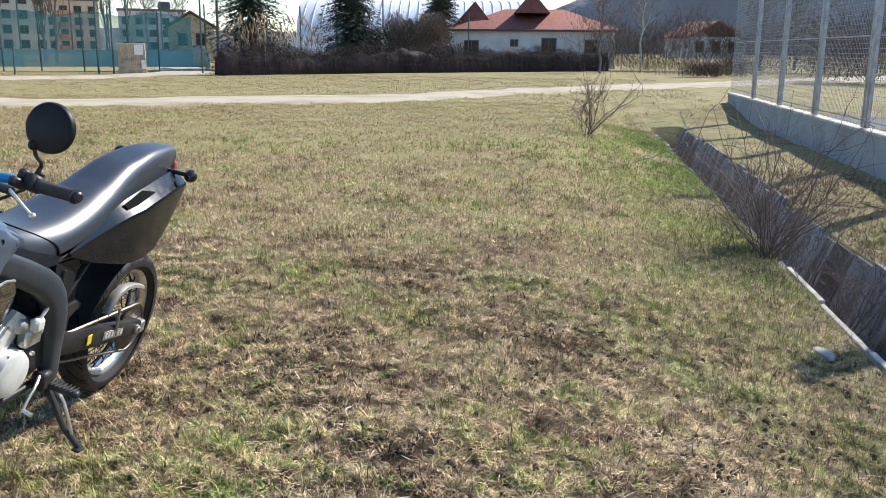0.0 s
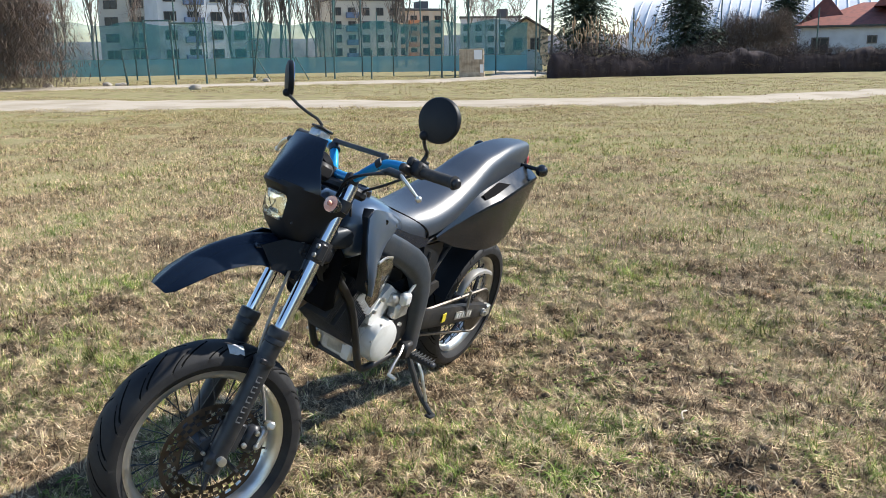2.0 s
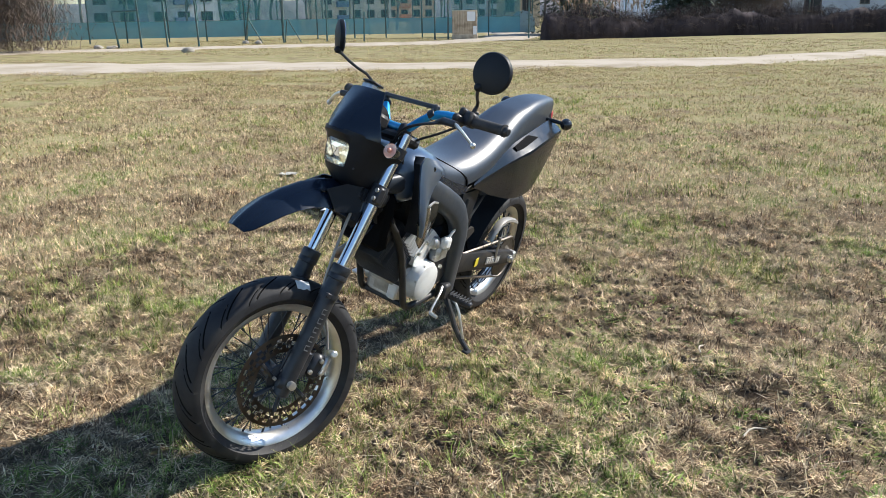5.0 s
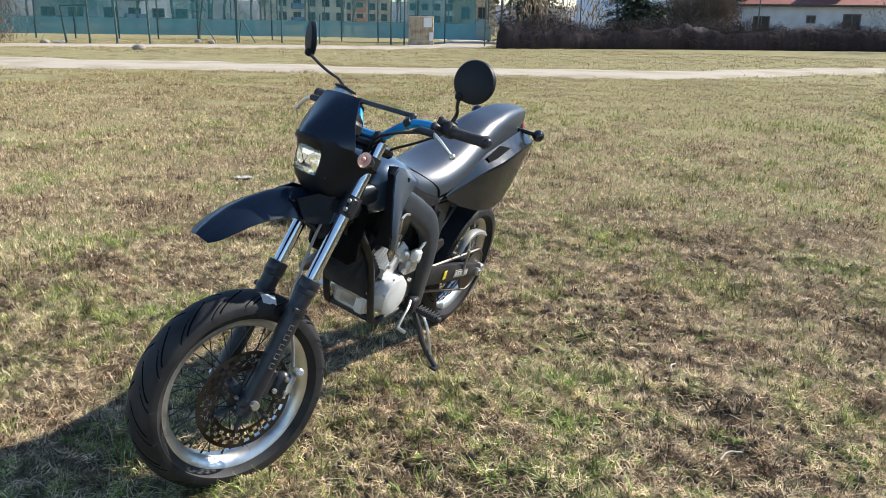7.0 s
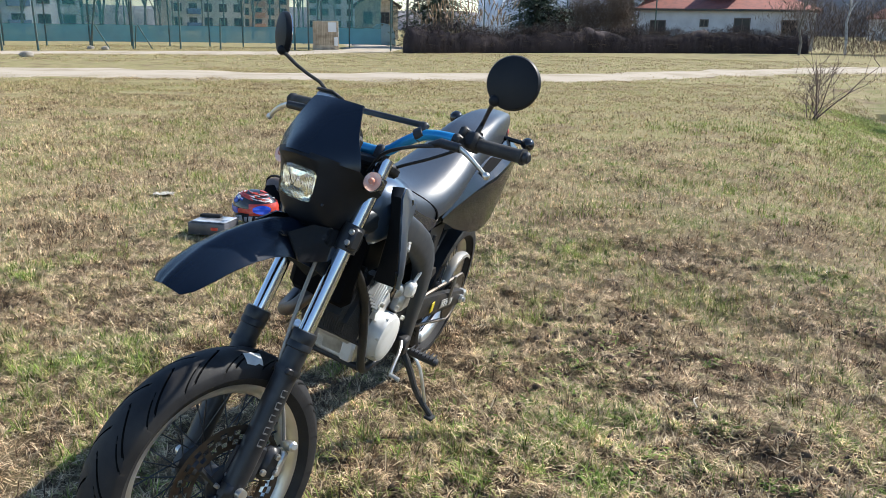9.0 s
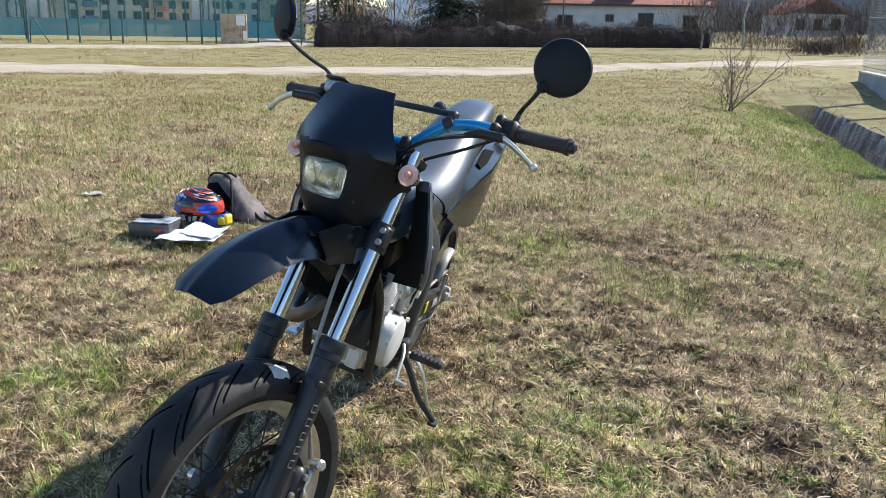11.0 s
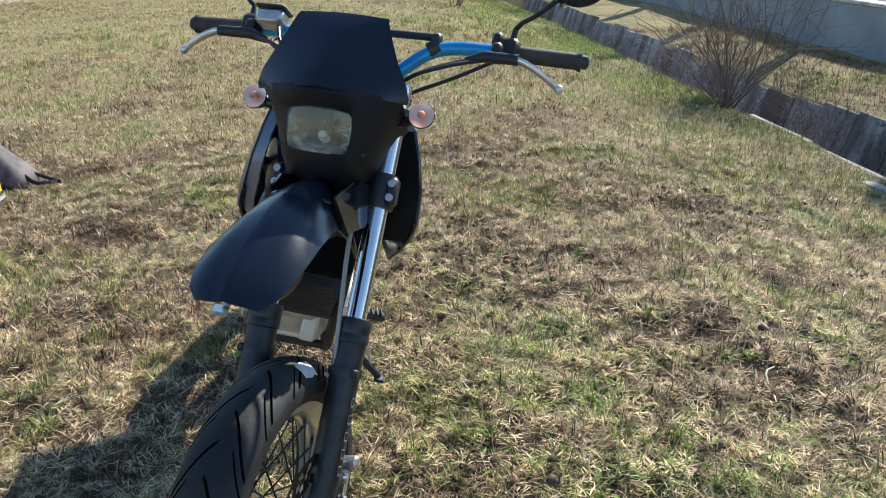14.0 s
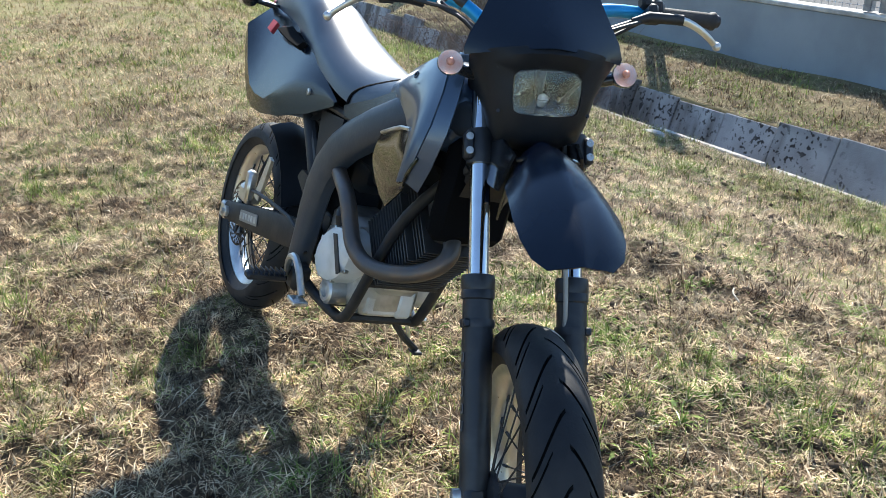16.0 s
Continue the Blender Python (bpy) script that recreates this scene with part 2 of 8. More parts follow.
M_ASPH = mat("court_asphalt", (0.085, 0.085, 0.088), 0.9, color2=(0.055, 0.056, 0.06), scale=0.6, bump=0.3, bump_scale=90)
M_LINE = mat("white_line_paint", (0.7, 0.7, 0.68), 0.8, color2=(0.5, 0.5, 0.48), scale=6)
M_STUCCO = mat("white_stucco", (0.66, 0.67, 0.69), 0.9, color2=(0.54, 0.55, 0.57), scale=0.9, bump=0.2, bump_scale=30)
M_TILES = mat("red_roof_tiles", (0.27, 0.085, 0.06), 0.85, color2=(0.19, 0.065, 0.05), scale=2.5, bump=0.5, bump_scale=18)
M_GLASS = mat("dark_window_glass", (0.02, 0.022, 0.028), 0.22, 0.0, spec=0.4)
M_FRAME = mat("window_frame_paint", (0.13, 0.11, 0.10), 0.6, color2=(0.09, 0.08, 0.07), scale=9)
M_TWIG = mat("bare_twigs", (0.20, 0.145, 0.12), 0.9, color2=(0.12, 0.082, 0.068), scale=4, island=0.3)
M_BARK = mat("grey_bark", (0.20, 0.18, 0.16), 0.95, color2=(0.11, 0.098, 0.088), scale=3, bump=0.6, bump_scale=14)
M_BIRCH = mat("pale_bark", (0.50, 0.48, 0.45), 0.9, color2=(0.10, 0.09, 0.085), scale=3.5, amount=0.35, bump=0.4, bump_scale=14)
M_CREEPER = mat("dry_creeper", (0.042, 0.030, 0.032), 0.95, color2=(0.026, 0.019, 0.022), scale=0.8, island=0.35)
M_SHRUB = mat("brown_thicket", (0.185, 0.135, 0.105), 0.95, color2=(0.095, 0.07, 0.055), scale=0.8, island=0.3)
M_REED = mat("dry_reed", (0.34, 0.25, 0.165), 0.9, color2=(0.20, 0.14, 0.09), scale=3, island=0.25)
M_NEEDLE = mat("conifer_needles", (0.052, 0.080, 0.056), 0.8, color2=(0.080, 0.105, 0.062), scale=1.5, island=0.35)
M_APT_W = mat("white_panel_block", (0.62, 0.64, 0.68), 0.9, color2=(0.52, 0.54, 0.58), scale=0.25)
M_APT_G = mat("cream_panel_block", (0.58, 0.53, 0.46), 0.9, color2=(0.48, 0.45, 0.41), scale=0.25)
M_APT_O = mat("ochre_panel_block", (0.60, 0.40, 0.27), 0.9, color2=(0.66, 0.55, 0.45), scale=0.25)
M_FLATROOF = mat("bitumen_roof", (0.12, 0.12, 0.125), 0.9)
M_BROWNROOF = mat("brown_roof_tiles", (0.14, 0.10, 0.08), 0.9, color2=(0.10, 0.075, 0.06), scale=2)
M_FILM = mat("white_tunnel_film", (0.78, 0.80, 0.83), 0.5, color2=(0.66, 0.68, 0.72), scale=0.4)
M_FILM_D = mat("grey_tunnel_rib", (0.52, 0.54, 0.58), 0.6)
M_BOARD = mat("tan_slat_board", (0.56, 0.45, 0.32), 0.85, color2=(0.33, 0.25, 0.17), scale=3, bump=0.3, bump_scale=40)
M_PAPERW = mat("white_notice", (0.80, 0.80, 0.78), 0.8)
M_TARP = mat("blue_grey_tarp", (0.20, 0.30, 0.34), 0.6, color2=(0.26, 0.37, 0.40), scale=0.8)
# Hill colour lifted and blued to paint in the haze of distance.
M_HILL = mat("hazed_wooded_hill", (0.25, 0.245, 0.26), 1.0, color2=(0.19, 0.18, 0.185), scale=0.02, amount=0.5, bump=0.6, bump_scale=0.08)
M_STONE = mat("pale_rubble", (0.36, 0.33, 0.28), 0.95, color2=(0.22, 0.19, 0.16), scale=9, bump=0.6, bump_scale=60)


def net_mat(name, color, cover):
    """Knitted net: strands of colour with open gaps between."""
    m = bpy.data.materials.new(name)
    m.use_nodes = True
    n, l = m.node_tree.nodes, m.node_tree.links
    b = n["Principled BSDF"]
    b.inputs["Roughness"].default_value = 0.8
    t = n.new("ShaderNodeTexNoise")
    t.inputs["Scale"].default_value, t.inputs["Detail"].default_value = 0.35, 5
    co = n.new("ShaderNodeTexCoord")
    l.new(co.outputs["Object"], t.inputs["Vector"])
    r = n.new("ShaderNodeMapRange")
    r.inputs["From Min"].default_value, r.inputs["From Max"].default_value = 0.3, 0.7
    r.inputs["To Min"].default_value, r.inputs["To Max"].default_value = max(0, cover - 0.22), min(1, cover + 0.22)
    l.new(t.outputs["Fac"], r.inputs["Value"])
    b.inputs["Base Color"].default_value = (*color, 1)
    tr = n.new("ShaderNodeBsdfTransparent")
    mx = n.new("ShaderNodeMixShader")
    l.new(r.outputs[0], mx.inputs[0])
    l.new(tr.outputs[0], mx.inputs[1])
    l.new(b.outputs[0], mx.inputs[2])
    l.new(mx.outputs[0], n["Material Output"].inputs[0])
    return m


M_NET = net_mat("teal_net", (0.06, 0.27, 0.27), 0.40)
M_NETLOW = net_mat("teal_windbreak", (0.17, 0.40, 0.43), 0.78)


# ---- ground
DITCH_END = 22.0


def ramp01(v, lo, hi):
    k = np.clip((v - lo) / (hi - lo), 0, 1)
    return k * k * (3 - 2 * k)


LATTICE = np.random.default_rng(77).random((256, 256))


def lumps(x, y, size, shift):
    """Smooth random height, 0 to 1, with humps of the given size."""
    u, v = np.asarray(x, float) / size + shift, np.asarray(y, float) / size + shift * 1.7
    i, j = np.floor(u).astype(int), np.floor(v).astype(int)
    a, b = u - i, v - j
    a, b = a * a * (3 - 2 * a), b * b * (3 - 2 * b)
    q = lambda di, dj: LATTICE[(i + di) % 256, (j + dj) % 256]
    return (q(0, 0) * (1 - a) + q(1, 0) * a) * (1 - b) + (q(0, 1) * (1 - a) + q(1, 1) * a) * b


def ground_z(x, y):
    """Height of the turf: level field, a bank falling to the drain, a strip beyond it."""
    x, y = np.asarray(x, float), np.asarray(y, float)
    bank = -0.19 * np.clip(x + 0.4, 0, 2.27)
    beyond = np.where(x > 2.3, -0.40 + 0.0 * x, bank)
    near = np.where(x < 2.3, bank, beyond)
    k = 1 - ramp01(y, DITCH_END, DITCH_END + 6)
    far_right = ramp01(x, 30, 60)
    bumps = 0.018 * np.sin(x * 1.9 + 0.7 * np.sin(y * 1.3)) * np.sin(y * 1.55 + 0.4) + 0.012 * np.sin(x * 4.3 + 1.1) * np.sin(y * 3.7 + x)
    close = ramp01(x, -5.2, -4.4) * (1 - ramp01(x, 1.4, 1.8)) * ramp01(y, 0.2, 0.8) * (1 - ramp01(y, 5.4, 6.2))
    bumps = bumps + close * (0.040 * (lumps(x, y, 0.24, 3.3) - 0.5) + 0.026 * (lumps(x, y, 0.11, 9.1) - 0.5))
    dip = -0.03 * np.exp(-((x + 2.05) ** 2 + (y - 1.6) ** 2) / 0.3)
    return dip + near * k * (1 - far_right) + bumps * (1 - ramp01(np.abs(y) + np.abs(x), 50, 80))


def build_ground():
    xs = np.unique(np.round(np.concatenate([
        -np.geomspace(9, 900, 26), np.arange(-9, -4.6, 0.22), np.arange(-4.6, 1.65, 0.055), [1.70, 1.83, 1.845, 1.93, 2.06, 2.47, 2.63, 2.665, 2.72], np.arange(2.8, 6.2, 0.3), np.geomspace(6.5, 900, 24)]), 4))
    ys = np.unique(np.round(np.concatenate([-np.geomspace(4, 900, 16), np.arange(-4, 0.5, 0.25), np.arange(0.5, 5.7, 0.055), np.arange(5.75, 26, 0.25), np.arange(26, 75, 1.5), np.geomspace(76, 900, 14)]), 4))
    X, Y = np.meshgrid(xs, ys)
    Z = ground_z(X, Y)
    cut = (X > 1.88) & (X < 2.65) & (Y < DITCH_END)
    Z = np.where(cut, -1.1, Z)
    nx, ny = len(xs), len(ys)
    v = np.stack([X, Y, Z], -1).reshape(-1, 3)
    i = np.arange(nx * ny).reshape(ny, nx)
    f = np.stack([i[:-1, :-1], i[:-1, 1:], i[1:, 1:], i[1:, :-1]], -1).reshape(-1, 4)
    ob = new("ground", raw_mesh("ground", v, f, M_SOIL, True))
    tagged(ob, "dry winter turf with bare brown patches and green clover", "ground", kind="structure")


build_ground()


def ribbon(name, left, right, z, material, label, category, rows=60, cols=6, wobble=0.25, seed=3):
    """A strip of ground between two polylines, a little above the turf, with uneven edges."""
    rng = np.random.default_rng(seed)

    def along(poly, t):
        poly = np.array(poly, float)
        d = np.concatenate([[0], np.cumsum(np.hypot(*np.diff(poly, axis=0).T))])
        return np.stack([np.interp(t * d[-1], d, poly[:, k]) for k in (0, 1)], -1)

    t = np.linspace(0, 1, rows)
    a, b = along(left, t), along(right, t)
    a += rng.normal(0, wobble, a.shape)
    b += rng.normal(0, wobble, b.shape)
    k = np.linspace(0, 1, cols)[None, :, None]
    p = a[:, None] * (1 - k) + b[:, None] * k
    zz = ground_z(p[..., 0], p[..., 1]) + z + 0.02 * np.sin(np.linspace(0, math.pi, cols))[None]
    zz[:, 0] -= 0.05
    zz[:, -1] -= 0.05
    v = np.concatenate([p, zz[..., None]], -1).reshape(-1, 3)
    i = np.arange(rows * cols).reshape(rows, cols)
    f = np.stack([i[:-1, :-1], i[:-1, 1:], i[1:, 1:], i[1:, :-1]], -1).reshape(-1, 4)
    return tagged(new(name, raw_mesh(name, v, f, material, True)), label, category, kind="structure")


ribbon("road", [(-70, -14), (-22.0, 13.9), (-11.4, 19.0), (-4.8, 23.4), (0.3, 31.4), (6.4, 37.6), (30, 62)],
       [(-80, -4), (-28.6, 18.2), (-13.4, 22.9), (-5.8, 27.9), (0.0, 36.2), (6.4, 44.0), (26, 68)], 0.03, M_ROAD,
       "pale dusty farm track across the turf", "dirt road", rows=110)
ribbon("road", [(-80, -2), (-34.8, 22.3), (-29, 29.6), (-21.2, 36.1), (-19.6, 44), (-24, 58)],
       [(-90, 6), (-38, 25.2), (-31.5, 32.5), (-24.4, 39.4), (-23.6, 46), (-30, 60)], 0.035, M_ROAD,
       "sandy side track leading through the gateway", "dirt road", rows=80, seed=5)


# ---- drain with concrete slabs, kerb and low wall
def slab_mesh(name, pts, material, thick, length, bevel=0.006):
    """A slab along y with a section of points (x, z)."""
    bm = bmesh.new()
    pts = [Vector((x, 0, z)) for x, z in pts]
    d = (pts[1] - pts[0]).normalized()
    nn = Vector((-d.z, 0, d.x)) * thick
    ring = [pts[0], pts[1], pts[1] + nn, pts[0] + nn]
    loft(bm, [[p for p in ring], [p + Vector((0, length, 0)) for p in ring]])
    bmesh.ops.bevel(bm, geom=list(bm.edges), offset=bevel, segments=1, affect="EDGES")
    me = mesh_of(bm, name, 30)
    me.materials.append(material)
    return me


def build_drain():
    drain = thing("drain", "open drainage ditch lined with stained concrete slabs", "ditch", kind="structure")
    far = slab_mesh("slab", [(2.43, -0.98), (2.635, -0.385)], M_CONC, -0.06, 0.545)
    near = slab_mesh("slab", [(2.09, -0.98), (1.975, -0.53)], M_CONC, 0.06, 0.545)
    kerb = slab_mesh("kerb_stone", [(1.89, -0.49), (1.89, -0.432)], M_KERB, -0.050, 1.06, 0.006)
    bed = slab_mesh("slab", [(2.03, -0.98), (2.49, -0.98)], M_CONC, 0.05, 0.545)
    rng = random.Random(4)
    y = -9.96
    k = 0
    while y < DITCH_END - 0.6:
        for me in (far, near, bed):
            ob = new("slab", me)
            ob.parent = drain
            ob.location = (rng.uniform(-0.012, 0.012), y, rng.uniform(-0.012, 0.012))
            ob.rotation_euler = (rng.uniform(-0.012, 0.012), rng.uniform(-0.02, 0.02), 0)
        if k % 2 == 0 and y < 7.0:
            ob = new("kerb_stone", kerb)
            ob.parent = drain
            ob.location = (rng.uniform(-0.012, 0.012), y, rng.uniform(-0.015, 0.01))
            ob.rotation_euler = (0, 0, rng.uniform(-0.012, 0.012))
        y += 0.555
        k += 1


build_drain()


def build_court_fence():
    x0, y0, y1, top = 4.55, -4.0, 27.0, 0.20
    wall = thing("court_wall", "low grey rendered wall under the court fence", "wall", kind="structure")
    bm = bmesh.new()
    box(bm, (x0 + 0.1, (y0 + y1) / 2, (top - 0.45) / 2), (0.2, y1 - y0, top + 0.45), 0.01)
    part("wall_body", bm, M_WALL, wall)
    bm = bmesh.new()
    box(bm, (x0 + 0.1, (y0 + y1) / 2, top + 0.02), (0.25, y1 - y0, 0.04), 0.008)
    part("coping", bm, M_KERB, wall, "pale concrete coping")
    fence = thing("court_fence", "tall grey wire mesh fence on the low wall", "fence", kind="structure")
    for y in (-3.1, -0.1, 2.9, 5.9, 8.9, 11.9, 14.9, 17.9, 20.9, 23.9):
        for dy in (-0.17, 0.0):
            bm = bmesh.new()
            box(bm, (x0 + 0.1, y + dy, top + 1.7), (0.07, 0.09, 3.3), 0.008)
            part("post", bm, M_STEEL, fence)
    for z in (0.16, 1.5):
        bm = bmesh.new()
        tube(bm, [(x0 + 0.1, y0, top + z), (x0 + 0.1, y1, top + z)], 0.012, 8)
        part("rail", bm, M_STEEL, fence)
    vs, fs = [], []

    def wire(a, b, r):
        a, b = np.array(a), np.array(b)
        d = (b - a) / np.linalg.norm(b - a)
        s = np.cross(d, (1, 0.2, 0.1))
        s /= np.linalg.norm(s)
        u = np.cross(d, s)
        base = len(vs)
        for p in (a, b):
            for k in range(3):
                vs.append(p + r * (s * math.cos(k * 2.094) + u * math.sin(k * 2.094)))
        for k in range(3):
            fs.append((base + k, base + (k + 1) % 3, base + 3 + (k + 1) % 3, base + 3 + k))

    for y in np.arange(y0, y1, 0.08):
        wire((x0 + 0.06, y, top + 0.06), (x0 + 0.06, y, top + 3.3), 0.0028)
    for z in np.arange(0.1, 3.3, 0.08):
        wire((x0 + 0.06, y0, top + z), (x0 + 0.06, y1, top + z), 0.0028)
    ob = new("wire_mesh", raw_mesh("wire_mesh", vs, fs, M_STEEL))
    ob.parent = fence
    tagged(ob, "welded wire mesh", kind="stuff")
    court = bmesh.new()
    box(court, (20, 14, -0.26), (30, 44, 0.06))
    thing("court", "grey asphalt sports court behind the mesh fence", "court", None, court, M_ASPH, kind="structure")
    for c, s in (((5.9, 14, -0.225), (0.08, 40, 0.012)), ((20, 25.5, -0.225), (28.2, 0.08, 0.012)), ((20, 15, -0.225), (28.2, 0.08, 0.012))):
        bm = bmesh.new()
        box(bm, c, s)
        thing("court_line", "white line painted on the court", "line", None, bm, M_LINE, kind="structure")


build_court_fence()


# ---- plants
def twig_arrays(rng, origins, count, length, spread, radius, lift=1.0, droop=0.0, seg=4, sides=3, fork=0.6):
    """Thin branching stems from each origin: tubes with few sides."""
    vs, fs = [], []

    def stem(p, d, ln, r, depth):
        pts = [p]
        dd = d.copy()
        for k in range(seg):
            dd = dd + rng.normal(0, 0.16, 3) + np.array([0, 0, -droop * k / seg])
            dd /= np.linalg.norm(dd)
            pts.append(pts[-1] + dd * ln / seg)
        base = len(vs)
        s = np.cross(dd, (0.3, 0.9, 0.2))
        s /= np.linalg.norm(s) + 1e-9
        u = np.cross(dd, s)
        for k, q in enumerate(pts):
            rr = r * (1 - 0.75 * k / seg)
            for a in range(sides):
                vs.append(q + rr * (s * math.cos(a * 2 * math.pi / sides) + u * math.sin(a * 2 * math.pi / sides)))
        for k in range(seg):
            for a in range(sides):
                b = (a + 1) % sides
                fs.append((base + k * sides + a, base + k * sides + b, base + (k + 1) * sides + b, base + (k + 1) * sides + a))
        if depth > 0:
            for k in range(1, seg + 1):
                if rng.random() < fork:
                    nd = dd * 0.6 + rng.normal(0, 0.5, 3)
                    nd[2] += 0.15
                    nd /= np.linalg.norm(nd)
                    stem(pts[k], nd, ln * rng.uniform(0.3, 0.55), r * 0.55, depth - 1)

    for o in origins:
        for _ in range(count):
            d = np.array([rng.normal(0, spread), rng.normal(0, spread), lift])
            d /= np.linalg.norm(d)
            stem(np.array(o, float) + rng.normal(0, 0.05, 3) * (1, 1, 0), d, length * rng.uniform(0.6, 1.1), radius * rng.uniform(0.7, 1.2), 2)
    return np.array(vs), np.array(fs)


def bush(place, height, stems, radius, label, seed, material=M_TWIG, spread=0.45, fuzz=0):
    """A bush: bare stems from the root, and a mass of fine twigs."""
    rng = np.random.default_rng(seed)
    root = thing("bush", label, "bush", Matrix.Translation(place))
    v, f = twig_arrays(rng, [(0, 0, 0)], stems, height, spread, radius)
    ob = new("branch_mass", raw_mesh("branch_mass", v, f, material, True))
    ob.parent = root
    tagged(ob, "bare branching canes", kind="stuff")
    if fuzz:
        o = [(rng.normal(0, spread * height * 0.42), rng.normal(0, spread * height * 0.42), height * rng.uniform(0.05, 0.62)) for _ in range(fuzz)]
        v, f = twig_arrays(rng, o, 1, height * 0.34, 0.8, radius * 0.36, seg=3)
        ob = new("twig_mass", raw_mesh("twig_mass", v, f, material, True))
        ob.parent = root
        tagged(ob, "fine brown twigs", kind="stuff")
    return root


def tree(place, height, seed, bark=M_BARK, twig=M_TWIG, width=0.28, label="bare deciduous tree in winter", limbs=16, r0=0.16, fine=4, twig_r=0.018, rise=(0.7, 1.6), spread=0.6, low=0.22):
    """A bare tree: tapered trunk, limbs, and a crown of fine twigs."""
    rng = np.random.default_rng(seed)
    root = thing("tree", label, "tree", Matrix.Translation(place))
    bm = bmesh.new()
    pts = [V(0, 0, -0.1)]
    lean = rng.normal(0, 0.03, 2)
    for k in range(1, 8):
        pts.append(V(lean[0] * height * k / 7 + rng.normal(0, 0.08), lean[1] * height * k / 7 + rng.normal(0, 0.08), height * 0.92 * k / 7))
    tube(bm, pts, [r0 * (1 - 0.85 * k / 7) for k in range(8)], 7)
    tips = []
    for k in range(limbs):
        t = rng.uniform(low, 0.95)
        i = min(int(t * 7), 6)
        p = pts[i].lerp(pts[i + 1], t * 7 - i)
        a = rng.uniform(0, 6.28)
        ln = height * width * (1.15 - t) * rng.uniform(0.7, 1.25)
        up = rng.uniform(*rise)
        d = Vector((math.cos(a), math.sin(a), up)).normalized()
        q = [p, p + d * ln * 0.5 + Vector(rng.normal(0, 0.1, 3)), p + d * ln + Vector((0, 0, 0.12 * ln))]
        rr = r0 * (1 - 0.85 * t) * 0.5
        tube(bm, q, [rr, rr * 0.7, rr * 0.25], 5)
        tips += [tuple(q[1]), tuple(q[2])]
    part("trunk", bm, bark, root)
    v, f = twig_arrays(rng, tips, fine, height * 0.13, spread, twig_r, lift=0.9, seg=3)
    ob = new("crown", raw_mesh("crown", v, f, twig, True))
    ob.parent = root
    tagged(ob, "leafless twigs", kind="stuff")
    return root


def scrub(name, label, category, line, height, depth, count, material, seed, wave=0.2, size=0.7, width=0.035):
    """A dense belt of thin upright twigs along a line of points, with a ragged rounded top."""
    rng = np.random.default_rng(seed)
    line = np.array(line, float)
    d = np.concatenate([[0], np.cumsum(np.hypot(*np.diff(line[:, :2], axis=0).T))])
    t = rng.uniform(0, d[-1], count)
    off = rng.normal(0, 0.38, (count, 2)).clip(-1, 1) * depth
    p = np.stack([np.interp(t, d, line[:, k]) for k in (0, 1)], -1) + off
    h = height * (1 + wave * np.sin(t * 0.9 + seed) + wave * 0.5 * np.sin(t * 2.7 + 1) + wave * 0.4 * np.sin(t * 6.1 + off[:, 0] * 4))
    h *= np.sqrt(np.clip(1 - (np.hypot(*off.T) / (depth * 1.5)) ** 2, 0.15, 1))
    z = h * rng.beta(1.25, 1.05, count)
    q = np.concatenate([p, z[:, None]], -1)
    dirs = np.concatenate([rng.normal(0, 0.55, (count, 2)), rng.uniform(0.0, 1.3, (count, 1))], -1)
    dirs /= np.linalg.norm(dirs, axis=1)[:, None]
    ln = size * rng.uniform(0.4, 1.3, count)
    a = rng.uniform(0, 6.28, count)
    w = np.stack([np.cos(a), np.sin(a), 0 * a], -1) * (width * rng.uniform(0.5, 1.2, count) / 2)[:, None]
    v = np.stack([q - w, q + w, q + dirs * ln[:, None]], 1).reshape(-1, 3)
    f = np.arange(3 * count).reshape(-1, 3)
    ob = new(name, raw_mesh(name, v, f, material))
    return tagged(ob, label, category, "", "stuff")


def conifer(place, height, width, seed):
    rng = np.random.default_rng(seed)
    root = thing("conifer", "dark green spruce standing behind the hedge", "tree", Matrix.Translation(place), group="spruces")
    bm = bmesh.new()
    tube(bm, [(0, 0, -0.1), (0, 0, height * 0.5), (0.05, 0, height * 0.97)], [0.2, 0.12, 0.02], 8)
    part("trunk", bm, M_BARK, root)
    vs, fs = [], []
    for _ in range(1250):
        t = rng.random() ** 0.8
        z = height * (0.08 + 0.9 * t)
        r = width * (1 - t) ** 0.85 * rng.uniform(0.55, 1.12)
        a = rng.uniform(0, 6.28)
        out = np.array([math.cos(a), math.sin(a), 0])
        side = np.array([-out[1], out[0], 0])
        p0 = np.array([0, 0, z])
        tip = out * r + np.array([0, 0, z - 0.25 * r + rng.normal(0, 0.1)])
        for k in range(18):
            s = rng.uniform(0.12, 1.0)
            c = p0 * (1 - s) + tip * s
            ln = 0.36 * (1.15 - 0.5 * s)
            d = out * 0.6 + side * rng.normal(0, 0.7) + np.array([0, 0, rng.normal(-0.15, 0.3)])
            d /= np.linalg.norm(d)
            w = np.cross(d, (0, 0, 1)) * rng.uniform(0.05, 0.11)
            b = len(vs)
            vs.extend([c - w, c + w, c + d * ln])
            fs.append((b, b + 1, b + 2))
    ob = new("crown", raw_mesh("crown", vs, fs, M_NEEDLE))
    ob.parent = root
    tagged(ob, "dense needle sprays", kind="stuff")


# hedge of dry creeper from the gate post along the field
HEDGE = [(-18.3, 43.2), (-15.2, 47.5), (-10, 53), (-3.9, 59), (2, 63.5)]


